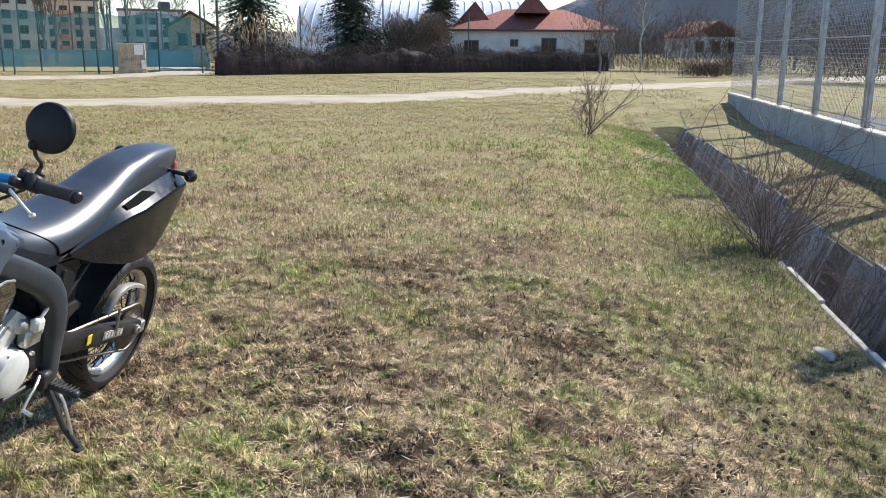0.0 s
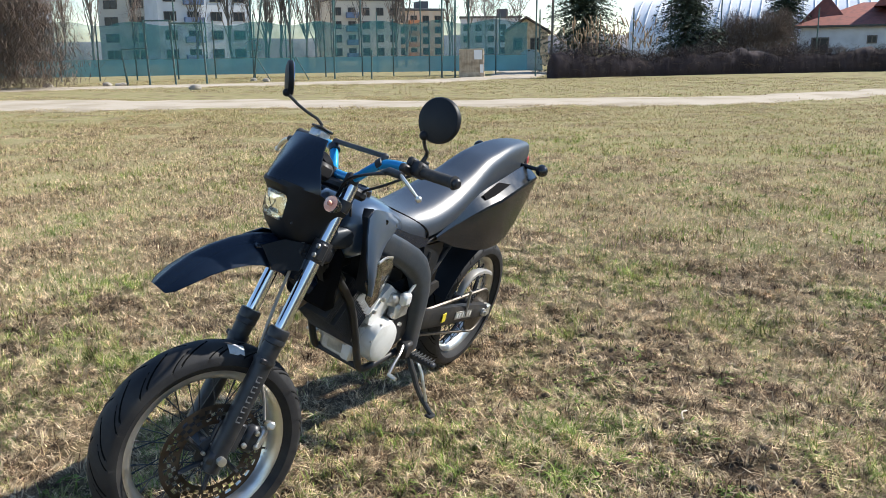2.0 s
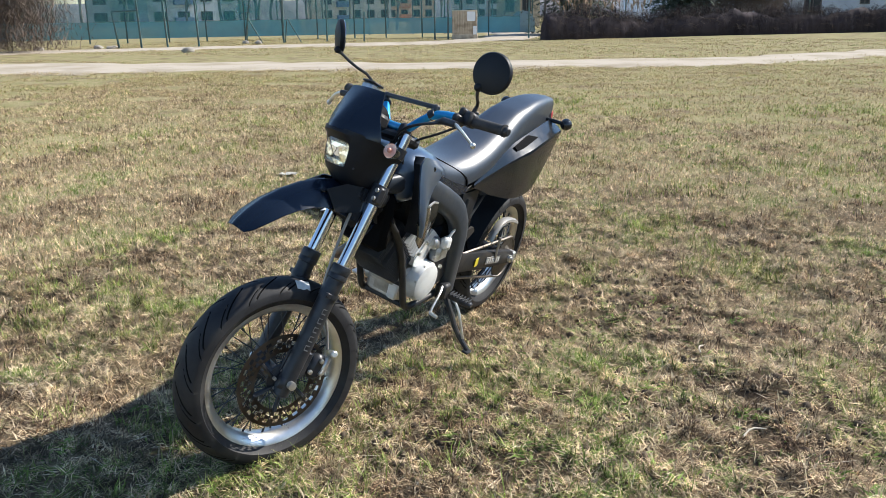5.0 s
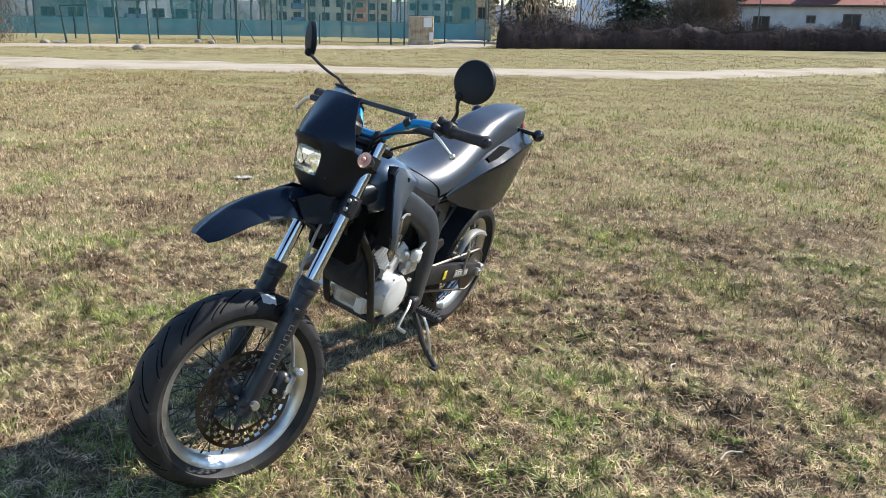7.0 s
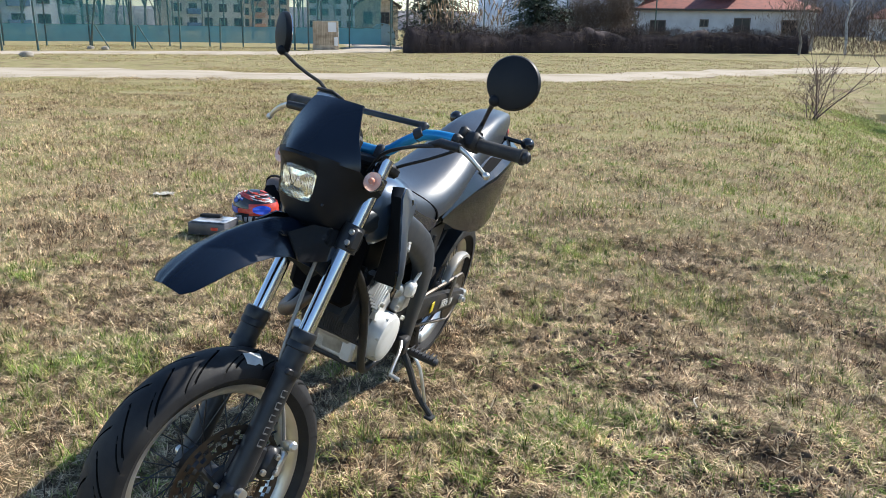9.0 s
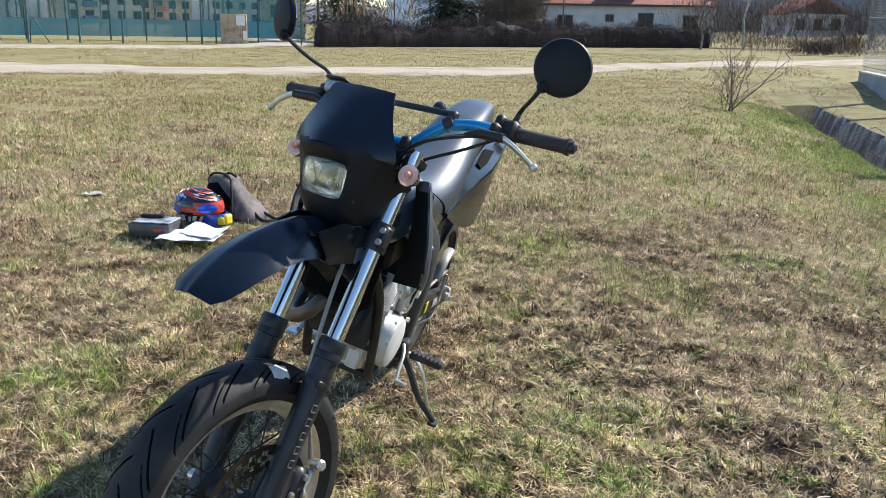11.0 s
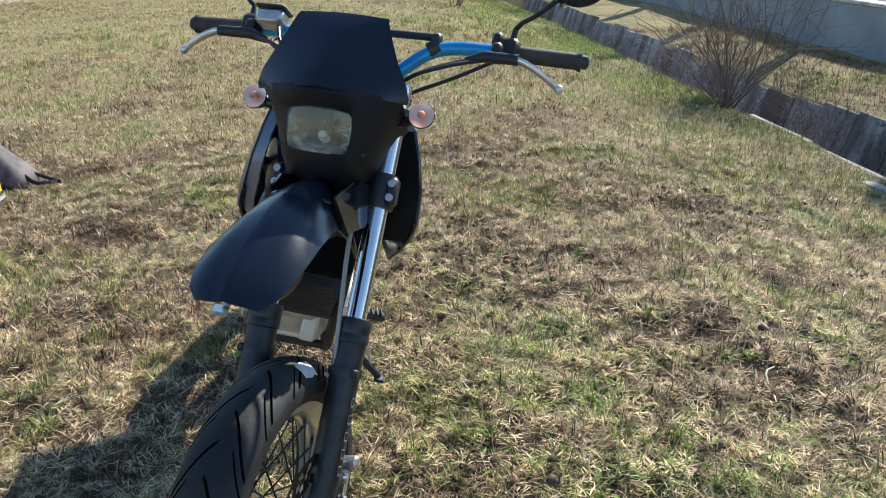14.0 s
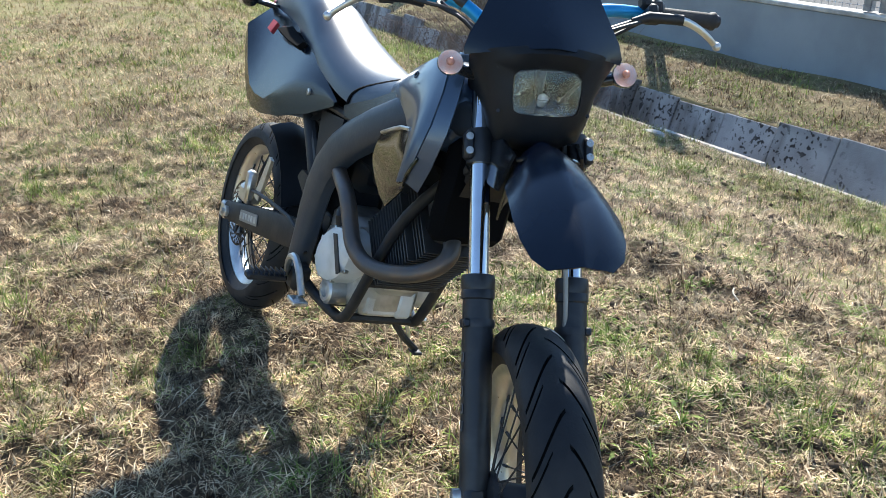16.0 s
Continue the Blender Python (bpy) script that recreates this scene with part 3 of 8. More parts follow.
def build_hedge():
    rng = np.random.default_rng(8)
    line = np.array(HEDGE)
    d = np.concatenate([[0], np.cumsum(np.hypot(*np.diff(line, axis=0).T))])
    ts = np.linspace(0, d[-1], 220)
    rings = []
    for t in ts:
        p = np.array([np.interp(t, d, line[:, k]) for k in (0, 1)])
        h = 1.06 + 0.15 * math.sin(t * 0.62 + 0.6) + 0.08 * math.sin(t * 1.55 + 1) + 0.05 * math.sin(t * 3.7) + 0.006 * t
        nrm = np.array([0.79, -0.61])
        ring = []
        for k in range(13):
            a = math.pi * k / 12
            wob = 1 + 0.25 * noise.noise(Vector((t * 1.3, k * 0.5, 0.0))) + 0.25 * noise.noise(Vector((t * 4.0, k * 1.3, 4.0)))
            lift = 1 + 0.10 * noise.noise(Vector((t * 1.6, k * 0.4, 9.0))) + 0.05 * noise.noise(Vector((t * 5.0, k * 1.0, 2.0)))
            ring.append((*(p + nrm * 0.5 * math.cos(a) * wob), -0.1 + (h + 0.1) * math.sin(a) ** 0.45 * lift))
        rings.append(ring)
    bm = bmesh.new()
    loft(bm, rings)
    hedge = thing("hedge", "old fence overgrown with dark leafless creeper", "hedge", kind="structure")
    part("creeper_mass", bm, M_CREEPER, hedge, sharp=180)
    vs, fs, b = [], [], 0
    for t in rng.uniform(0, d[-1], 1300):
        p = np.array([np.interp(t, d, line[:, k]) for k in (0, 1)]) + np.array([0.79, -0.61]) * rng.uniform(-0.4, 0.55)
        v, f = twig_arrays(rng, [(p[0], p[1], rng.uniform(0.2, 1.35))], 1, rng.uniform(0.3, 0.8), 0.9, 0.014, lift=0.45, droop=0.7, seg=3)
        vs.append(v)
        fs.append(f + b)
        b += len(v)
    ob = new("creeper_stems", raw_mesh("creeper_stems", np.concatenate(vs), np.concatenate(fs), M_SHRUB, True))
    ob.parent = hedge
    tagged(ob, "tangled dry stems", kind="stuff")


build_hedge()


def build_reeds(name, line, count, height, seed):
    rng = np.random.default_rng(seed)
    line = np.array(line, float)
    vs, fs = [], []
    for _ in range(count):
        t = rng.random() * (len(line) - 1)
        i = min(int(t), len(line) - 2)
        p = line[i] * (1 - t + i) + line[i + 1] * (t - i) + rng.normal(0, 0.45, 2)
        h = height * rng.uniform(0.55, 1.05)
        lean = rng.normal(0, 0.17, 2) * h
        w = 0.007
        pts = [np.array([p[0] + lean[0] * k * k, p[1] + lean[1] * k * k, h * k]) for k in (0, 0.4, 0.8, 0.86, 0.93, 1.0)]
        ws = [w, w, w * 0.8, 0.035, 0.045, 0.008]
        b = len(vs)
        for q, ww in zip(pts, ws):
            for k in range(3):
                vs.append(q + ww * np.array([math.cos(k * 2.09), math.sin(k * 2.09), 0]))
        for k in range(len(pts) - 1):
            for a in range(3):
                c = (a + 1) % 3
                fs.append((b + 3 * k + a, b + 3 * k + c, b + 3 * k + 3 + c, b + 3 * k + 3 + a))
    tagged(new(name, raw_mesh(name, vs, fs, M_REED, True)), "tall dry reeds with feathery plumes", "reeds", kind="stuff")


build_reeds("reeds", [(-18.0, 44.8), (-14.5, 49.2)], 110, 3.2, 5)
build_reeds("reeds", [(4.0, 56), (12.0, 56.5)], 200, 1.0, 6)

scrub("thicket", "tall bare brown thicket beside the track", "thicket", [(-43.5, 15.0), (-37.6, 22.8), (-35.2, 25.2)], 5.0, 2.1, 120000, M_SHRUB, 11, wave=0.06, size=0.5, width=0.03)
scrub("thicket", "brown leafless shrubs behind the hedge", "thicket", [(-15.6, 62), (-12.6, 62.5)], 2.5, 1.6, 14000, M_SHRUB, 12, size=0.5, width=0.022)
scrub("thicket", "tall brown leafless shrub beside the white house", "thicket", [(-13.2, 62.4), (-9.5, 63.1)], 3.9, 1.3, 26000, M_SHRUB, 16, wave=0.1, size=0.5, width=0.022)
scrub("thicket", "dark scrub at the far edge of the field", "thicket", [(1, 66), (14, 66), (26, 62), (40, 56)], 3.4, 3.0, 44000, M_SHRUB, 14, size=0.7, width=0.04)
scrub("thicket", "bare scrub behind the sports court", "thicket", [(12, 46), (24, 40), (38, 28), (42, 8)], 3.2, 3.0, 24000, M_SHRUB, 15, size=1.0, width=0.06)
scrub("brushwood", "low heap of dry brushwood at the field edge", "brushwood", [(6.2, 51), (9.6, 51.5)], 0.75, 0.8, 2500, M_SHRUB, 17, size=0.5)
scrub("creeper_fringe", "ragged dry creeper stems over the old fence", "creeper", HEDGE, 1.46, 0.95, 80000, M_CREEPER, 18, wave=0.16, size=0.30, width=0.015)
conifer((-20.9, 54.5, 0), 9.0, 4.3, 1)
conifer((-15.6, 60.2, 0), 8.8, 3.6, 2)
conifer((-11.2, 72.5, 0), 10.5, 2.6, 3)


# ---- buildings
def facade_windows(parent, frame_m, cols, rows, x0, dx, z0, dz, w, h, material=M_GLASS, frame_mat_=M_FRAME):
    """Windows set on a facade: frame proud of the wall, pane inside it."""
    bm = bmesh.new()
    for s in (-1, 1):
        box(bm, (s * (w / 2), 0, 0), (0.08, 0.14, h + 0.08))
        box(bm, (0, 0, s * h / 2), (w, 0.14, 0.08))
    box(bm, (0, 0, 0), (0.06, 0.12, h))
    fm = mesh_of(bm, "window", 30)
    fm.materials.append(frame_mat_)
    bm = bmesh.new()
    box(bm, (0, 0.02, 0), (w, 0.04, h))
    pm = mesh_of(bm, "pane", 30)
    pm.materials.append(material)
    for i in range(cols):
        for j in range(rows):
            wob = new("window", fm)
            wob.parent = parent
            wob.matrix_local = frame_m @ Matrix.Translation((x0 + i * dx, -0.03, z0 + j * dz))
            pob = new("pane", pm)
            pob.parent = wob


def apartment(place, yaw, w, d, h, material, label, cols, rows, loggia=None):
    root = thing("apartment_block", label, "building", pose(*place, 0, 0, yaw))
    bm = bmesh.new()
    box(bm, (0, d / 2, h / 2), (w, d, h))
    part("wall", bm, material, root)
    bm = bmesh.new()
    box(bm, (0, d / 2, h + 0.25), (w + 0.5, d + 0.5, 0.5), 0.05)
    box(bm, (w * 0.2, d / 2, h + 1.3), (w * 0.18, d * 0.4, 1.8), 0.05)
    part("roof", bm, M_FLATROOF, root, "flat roof with a lift house")
    facade_windows(root, Matrix.Identity(4), cols, rows, -w / 2 + w / cols / 2, w / cols, 1.7, (h - 1.2) / rows, w / cols * 0.5, 1.4)
    side = pose(w / 2, d / 2, 0, 0, 0, 90)
    facade_windows(root, side, 2, rows, -d / 4, d / 2, 1.7, (h - 1.2) / rows, 1.3, 1.4)
    if loggia:
        for j in range(rows):
            bm = bmesh.new()
            box(bm, (-w / 2 + w / cols / 2 + w / cols, -0.55, 1.0 + j * (h - 1.2) / rows), (w / cols * 0.85, 1.0, 1.0), 0.03)
            part("balcony", bm, loggia, root)
    return root


M_LOG_O = mat("orange_balcony", (0.55, 0.24, 0.12), 0.8)
M_LOG_B = mat("blue_balcony", (0.12, 0.17, 0.28), 0.8)
apartment((-106, 106, 0), 60, 15, 10, 22, M_APT_W, "white panel apartment block with dark windows", 4, 7, M_LOG_B)
apartment((-97.0, 139, 0), 52, 14, 11, 11.2, M_APT_G, "cream panel apartment block", 5, 4, M_LOG_B)
apartment((-99, 162, 0), 50, 11, 11, 10.2, M_APT_O, "ochre apartment block with orange balconies", 4, 4, M_LOG_O)
apartment((-128, 128, 0), 46, 18, 10, 20, M_APT_G, "cream panel apartment block", 5, 6, M_LOG_O)
apartment((-92, 182, 0), 28, 14, 11, 9.0, M_APT_W, "white panel apartment block", 5, 3)
apartment((-122, 106, 0), 18, 15, 10, 21, M_APT_G, "grey panel apartment block with its shaded end wall towards the field", 3, 7)
apartment((-150, 95, 0), 57, 24, 10, 24, M_APT_W, "white panel apartment block", 6, 8)


def gable_roof(bm, w, d, z, rise, over=0.4):
    loft(bm, [[(-w / 2 - over, y, z), (0, y, z + rise), (w / 2 + over, y, z), (w / 2 + over, y, z - 0.18), (0, y, z + rise - 0.2), (-w / 2 - over, y, z - 0.18)] for y in (-over, d + over)])


def build_houses():
    root = thing("gable_house", "tan gabled house behind the sports ground", "house", pose(-39.3, 86, 0, 0, 0, 24))
    bm = bmesh.new()
    box(bm, (0, 5, 1.7), (4.6, 10, 3.4))
    loft(bm, [[(-2.3, y, 3.4), (0, y, 4.8), (2.3, y, 3.4)] for y in (0.02, 9.98)])
    part("wall", bm, M_BOARD, root)
    bm = bmesh.new()
    gable_roof(bm, 4.6, 10, 3.45, 1.65)
    part("roof", bm, M_BROWNROOF, root)
    facade_windows(root, Matrix.Identity(4), 2, 1, -0.9, 1.8, 2.2, 1, 0.9, 1.2)

    # long white house with a hipped red roof
    root = thing("white_house", "long white house with a hipped red tile roof", "house", pose(-9.9, 71.3, 0, 0, 0, 3))
    w, d, h = 13.0, 8.0, 3.05
    bm = bmesh.new()
    box(bm, (w / 2, d / 2, h / 2), (w, d, h), 0.02)
    part("wall", bm, M_STUCCO, root)
    bm = bmesh.new()
    o = 0.45
    e = [(-o, -o, h), (w + o, -o, h), (w + o, d + o, h), (-o, d + o, h)]
    lower = [bm.verts.new((x, y, h - 0.14)) for x, y, _ in e]
    rim = [bm.verts.new(p) for p in e]
    a, b = bm.verts.new((d / 2, d / 2, h + 1.75)), bm.verts.new((w - d / 2, d / 2, h + 1.75))
    for q in ((rim[0], rim[1], b, a), (rim[1], rim[2], b), (rim[2], rim[3], a, b), (rim[3], rim[0], a)):
        bm.faces.new(q)
    for i in range(4):
        bm.faces.new((lower[i], lower[(i + 1) % 4], rim[(i + 1) % 4], rim[i]))
    bm.faces.new(lower[::-1])
    part("roof", bm, M_TILES, root)
    for x, z, s in ((1.0, h + 0.05, 2.7), (5.9, h + 1.35, 2.1)):
        bm = bmesh.new()
        c = [(x - s * 0.5, 1.0, z), (x + s * 0.9, 1.0, z), (x + s * 0.9, 1.0 + s * 1.3, z), (x - s * 0.5, 1.0 + s * 1.3, z)]
        vs = [bm.verts.new(p) for p in c]
        tip = bm.verts.new((x + s * 0.2, 1.0 + s * 0.65, z + s * 0.85))
        for i in range(4):
            bm.faces.new((vs[i], vs[(i + 1) % 4], tip))
        bm.faces.new(vs[::-1])
        part("roof_turret", bm, M_TILES, root, "small pyramid roof")
    bm = bmesh.new()
    box(bm, (w / 2, -o + 0.04, h - 0.08), (w + 2 * o, 0.10, 0.16))
    part("gutter", bm, M_DARKPOST, root)
    for x, z, ww, hh in ((1.45, 1.62, 1.15, 1.05), (4.95, 1.98, 0.6, 0.5), (7.75, 1.85, 1.15, 1.05), (11.2, 1.75, 1.1, 1.0)):
        facade_windows(root, Matrix.Identity(4), 1, 1, x, 1, z, 1, ww, hh)

    # striped film tunnel
    root = thing("film_tunnel", "white ribbed film tunnel hall", "tunnel hall", pose(-18.5, 98, 0, 0, 0, 12))
    bm = bmesh.new()
    n, L, R, H = 14, 24.0, 9.0, 6.7
    loft(bm, [[(x, -math.cos(math.pi * k / n) * R, math.sin(math.pi * k / n) * H) for k in range(n + 1)] for x in np.linspace(-L / 2, L / 2, 2)])
    part("film", bm, M_FILM, root)
    for x in np.arange(-L / 2, L / 2 + 0.1, 1.0):
        bm = bmesh.new()
        tube(bm, [(x + 0.9 * math.sin(math.pi * k / n), -math.cos(math.pi * k / n) * (R + 0.02), math.sin(math.pi * k / n) * (H + 0.02)) for k in range(n + 1)], 0.07, 5)
        part("rib", bm, M_FILM_D, root)

    # small far houses on the rising ground
    for x, y, z, yaw, s in ((16.5, 108, 0.6, 20, 0.85),):
        root = thing("far_house", "small pale house with a reddish roof far off", "house", pose(x, y, z, 0, 0, yaw), group="far houses")
        bm = bmesh.new()
        box(bm, (0, 4 * s, 1.5 * s), (8 * s, 8 * s, 3 * s))
        part("wall", bm, M_STUCCO, root)
        bm = bmesh.new()
        gable_roof(bm, 8 * s, 8 * s, 3 * s, 2.2 * s)
        part("roof", bm, M_TILES, root)
        facade_windows(root, Matrix.Identity(4), 3, 1, -2.5 * s, 2.5 * s, 1.6 * s, 1, 1.0, 1.2)


build_houses()


# ---- sports ground: poles, frames, nets, board
def pole(pts, r, label, material=M_GREENPOST, name="net_pole", group="net poles"):
    bm = bmesh.new()
    tube(bm, pts, r, 7)
    return thing(name, label, "pole", None, bm, material, group)


NETLINE = [(-50, 27), (-44.2, 34.3), (-38.5, 40.5), (-33.7, 44.6), (-27.6, 48.5), (-23.0, 50.6)]


def build_sports():
    rng = random.Random(6)
    line = np.array(NETLINE, float)
    d = np.concatenate([[0], np.cumsum(np.hypot(*np.diff(line, axis=0).T))])

    def at(t):
        return np.array([np.interp(t, d, line[:, k]) for k in (0, 1)])

    net = thing("net_fence", "teal netting on tall poles round a sports ground", "net fence", kind="structure")
    for name, z0, z1, m, wav in (("windbreak", 0.25, 1.22, M_NETLOW, 0.02), ("net", 1.2, 3.3, M_NET, 0.08)):
        bm = bmesh.new()
        rows = []
        for t in np.linspace(0, d[-1] - 0.1, 90):
            p = at(t)
            sag = 0.12 * math.sin(t * 1.7) * (z1 > 2)
            rows.append([(p[0] + rng.uniform(-wav, wav), p[1] + rng.uniform(-wav, wav), z0 + (z1 + sag - z0) * k / 3) for k in range(4)])
        sheet(bm, rows, 0.01)
        part(name, bm, m, net)
    t = 0.5
    while t < d[-1]:
        p = at(t)
        bm = bmesh.new()
        hh = rng.choice((3.4, 3.5, 6.5, 3.4))
        tube(bm, [(p[0], p[1], -0.1), (p[0] + rng.uniform(-0.05, 0.05), p[1], hh)], 0.045, 6)
        part("post", bm, M_GREENPOST, net)
        t += rng.uniform(1.6, 2.6)
    # second net further in
    for k in range(16):
        x, y = -52 + k * 2.9 + rng.uniform(-0.5, 0.5), 48 + k * 1.3
        pole([(x, y, -0.1), (x, y, rng.choice((4.2, 7.5, 4.4)))], 0.05, "slim green pole of the sports ground")
    # nearer poles with struts
    for (x, y), h, strut in (((-33.5, 36.7), 4.6, True), ((-31.9, 38.1), 5.2, True), ((-30.1, 39.7), 5.5, False), ((-28.4, 40.9), 1.6, False), ((-25.1, 43.2), 5.0, False), ((-24.4, 43.5), 5.0, False), ((-20.5, 46), 5.5, False)):
        pole([(x, y, -0.1), (x + (0.9 if strut and h < 5 else 0.0), y + 0.1, h)], 0.05, "dark steel net pole")
        if strut:
            pole([(x + 0.75, y + 0.6, 0), (x + 0.25, y + 0.1, 1.3)], 0.03, "slanting steel strut of a net pole", name="pole_strut", group="struts")
            pole([(x - 0.3, y + 0.5, 0), (x + 0.2, y + 0.1, 1.2)], 0.03, "slanting steel strut of a net pole", name="pole_strut", group="struts")
    # tall door frames
    for pts in ([(-34.5, 30.3), (-33.65, 31.2), (-32.6, 32.3)],):
        root = thing("steel_frame", "tall dark steel frames standing at the fence line", "frame")
        for x, y in pts:
            bm = bmesh.new()
            tube(bm, [(x, y, -0.1), (x - 0.08, y - 0.05, 3.15)], 0.05, 6)
            part("post", bm, M_GREENPOST, root)
        for (x, y), (x2, y2), z in ((pts[0], pts[1], 3.12), (pts[1], pts[2], 3.0)):
            bm = bmesh.new()
            tube(bm, [(x - 0.08, y - 0.05, z), (x2 - 0.08, y2 - 0.05, z)], 0.04, 6)
            part("crossbar", bm, M_GREENPOST, root)
    root = thing("goal_frame", "low steel goal frame", "goal")
    bm = bmesh.new()
    tube(bm, [(-35.2, 29.5, 0), (-35.35, 29.4, 1.75), (-34.5, 30.35, 1.8)], 0.04, 6)
    tube(bm, [(-35.35, 29.4, 1.75), (-36.2, 30.4, 0)], 0.03, 6)
    part("frame", bm, M_GREENPOST, root)
    # notice board hut
    root = thing("notice_hut", "tan slatted board hut with white notices by the gateway", "hut", pose(-24.15, 43.55, -0.1, 0, 0, 27))
    w, h = 1.42, 1.68
    bm = bmesh.new()
    box(bm, (w / 2, 0.5, h / 2 + 0.15), (w, 0.9, h - 0.25), 0.02)
    part("body", bm, M_BOARD, root)
    for k in range(15):
        bm = bmesh.new()
        box(bm, (0.05 + k * (w - 0.1) / 14, 0.03, h / 2 + 0.15), (0.06, 0.04, h - 0.28), 0.008)
        part("slat", bm, M_BOARD, root)
    bm = bmesh.new()
    box(bm, (w / 2, 0.48, 0.2), (w + 0.04, 0.96, 0.4), 0.02)
    part("plinth", bm, M_BOARD, root, "low boarded plinth")
    for x, z, ww, hh in ((1.08, 1.37, 0.46, 0.52), (1.28, 0.6, 0.2, 0.46)):
        bm = bmesh.new()
        box(bm, (x, -0.015, z), (ww, 0.02, hh), 0.003)
        part("notice", bm, M_PAPERW, root, "white paper notice")
    # gate post and shed with a rounded cover
    pole([(-18.7, 44.0, -0.1), (-18.62, 44.03, 5.2)], 0.07, "dark tall gate post at the end of the hedge", M_DARKPOST, "gate_post", "")
    root = thing("covered_shed", "low shed under a rounded blue-grey tarpaulin", "shed", pose(-26.7, 59, 0, 0, 0, 25))
    bm = bmesh.new()
    loft(bm, [[(math.cos(math.pi * k / 8) * -0.95, y, 0.0 + 1.6 * math.sin(math.pi * k / 8) ** 0.6) for k in range(9)] for y in (0, 3)])
    part("tarpaulin", bm, M_TARP, root)
    # tyres and rubble along the edge of the sports ground
    for x, y, s in ((-35.1, 28.2, 0.22), (-34.9, 29.0, 0.16), (-33.9, 27.9, 0.2), (-31.5, 35.5, 0.2), (-33.0, 36.2, 0.18), (-27.6, 26.6, 0.26), (-36.4, 25.9, 0.25)):
        bm = bmesh.new()
        bmesh.ops.create_icosphere(bm, subdivisions=2, radius=s)
        for v in bm.verts:
            v.co = v.co * (1 + 0.35 * noise.noise(v.co * 7 + Vector((x, y, 0))))
            v.co.z *= 0.6
        thing("rubble", "lump of pale rubble on the turf", "rubble", Matrix.Translation((x, y, 0.08)), bm, M_STONE, "rubble lumps")


build_sports()

POPLARS = ((-66, 57), (-63.5, 62), (-61.6, 65), (-60.6, 66.5), (-59.5, 67.5), (-58.4, 68.6), (-57.6, 69.4), (-56.6, 70.2), (-55.8, 71), (-54.6, 72), (-64, 73), (-60, 77), (-57, 80), (-49.1, 75.5), (-48.4, 76.2), (-44.6, 78.6), (-43, 80), (-71, 56), (-78, 58))
for k, (x, y) in enumerate(POPLARS):
    tree((x, y, 0), 13.5 + k * 7 % 5, 20 + k, limbs=34, r0=0.11 + 0.02 * (k % 3), width=0.30, label="tall slim bare poplar behind the sports ground", twig_r=0.026, rise=(2.6, 5.5), spread=0.22, low=0.12, fine=3)
tree((-47, 92, 0), 12, 40, limbs=22, width=0.3, label="bare pale tree behind the net fence", bark=M_BIRCH, twig_r=0.04)
tree((-44, 95, 0), 9, 41, limbs=18, width=0.35, label="bare tree behind the net fence", twig_r=0.04)
tree((1.6, 58.5, 0), 6.0, 42, limbs=18, width=0.4, label="bare tree beside the white house", r0=0.09)
tree((4.6, 63, 0), 7.5, 43, limbs=18, width=0.35, label="bare pale tree at the edge of the field", bark=M_BIRCH, r0=0.1)
for k, (x, y) in enumerate(((14, 70), (22, 66), (30, 60), (36, 48), (42, 36), (46, 22), (18, 76), (27, 72))):
    tree((x, y, 0), 10 + k % 3 * 2, 50 + k, limbs=18, width=0.32, label="bare tree in the wood behind the court", twig_r=0.035, fine=5)


def build_hills():
    rng = np.random.default_rng(2)
    vs, fs = [], []
    n = 240
    for k in range(n + 1):
        a = 2 * math.pi * k / n
        h = 15 + 2 * math.sin(a * 3 + 1) + 1.5 * math.sin(a * 7) + rng.normal(0, 0.7)
        h *= 0.55 + 2.45 * float(ramp01(1.74 - a, 0.0, 0.3)) * float(ramp01(a, -0.2, 0.3))
        for rr, z in ((420, -2), (430, h * 0.7), (445, h)):
            vs.append((rr * math.cos(a), rr * math.sin(a), z))
    for k in range(n):
        for j in (0, 1):
            b = 3 * k + j
            fs.append((b, b + 3, b + 4, b + 1))
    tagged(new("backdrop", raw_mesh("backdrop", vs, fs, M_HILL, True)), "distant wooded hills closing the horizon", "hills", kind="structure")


build_hills()

# shrubs on the bank of the drain, loose slab and rubble
bush((1.74, 7.95, float(ground_z(1.74, 7.95)) - 0.02), 1.45, 24, 0.009, "bare twiggy bush on the bank of the drain", 3, spread=0.5, fuzz=240)
for k, (x, y, h) in enumerate(((2.30, 7.3, 0.85), (2.25, 8.4, 1.1), (2.22, 9.7, 0.95), (2.28, 11.4, 0.85), (2.2, 13.4, 0.8), (2.24, 16.0, 0.85), (2.24, 19.0, 0.85))):
    bush((x, y, -0.95), h, 12, 0.006, "dead brown brambles growing in the drain", 30 + k, spread=0.6, fuzz=220)
bush((0.25, 16.6, -0.12), 1.35, 9, 0.016, "small bare shrub on the turf near the drain", 4, spread=0.3, fuzz=70)

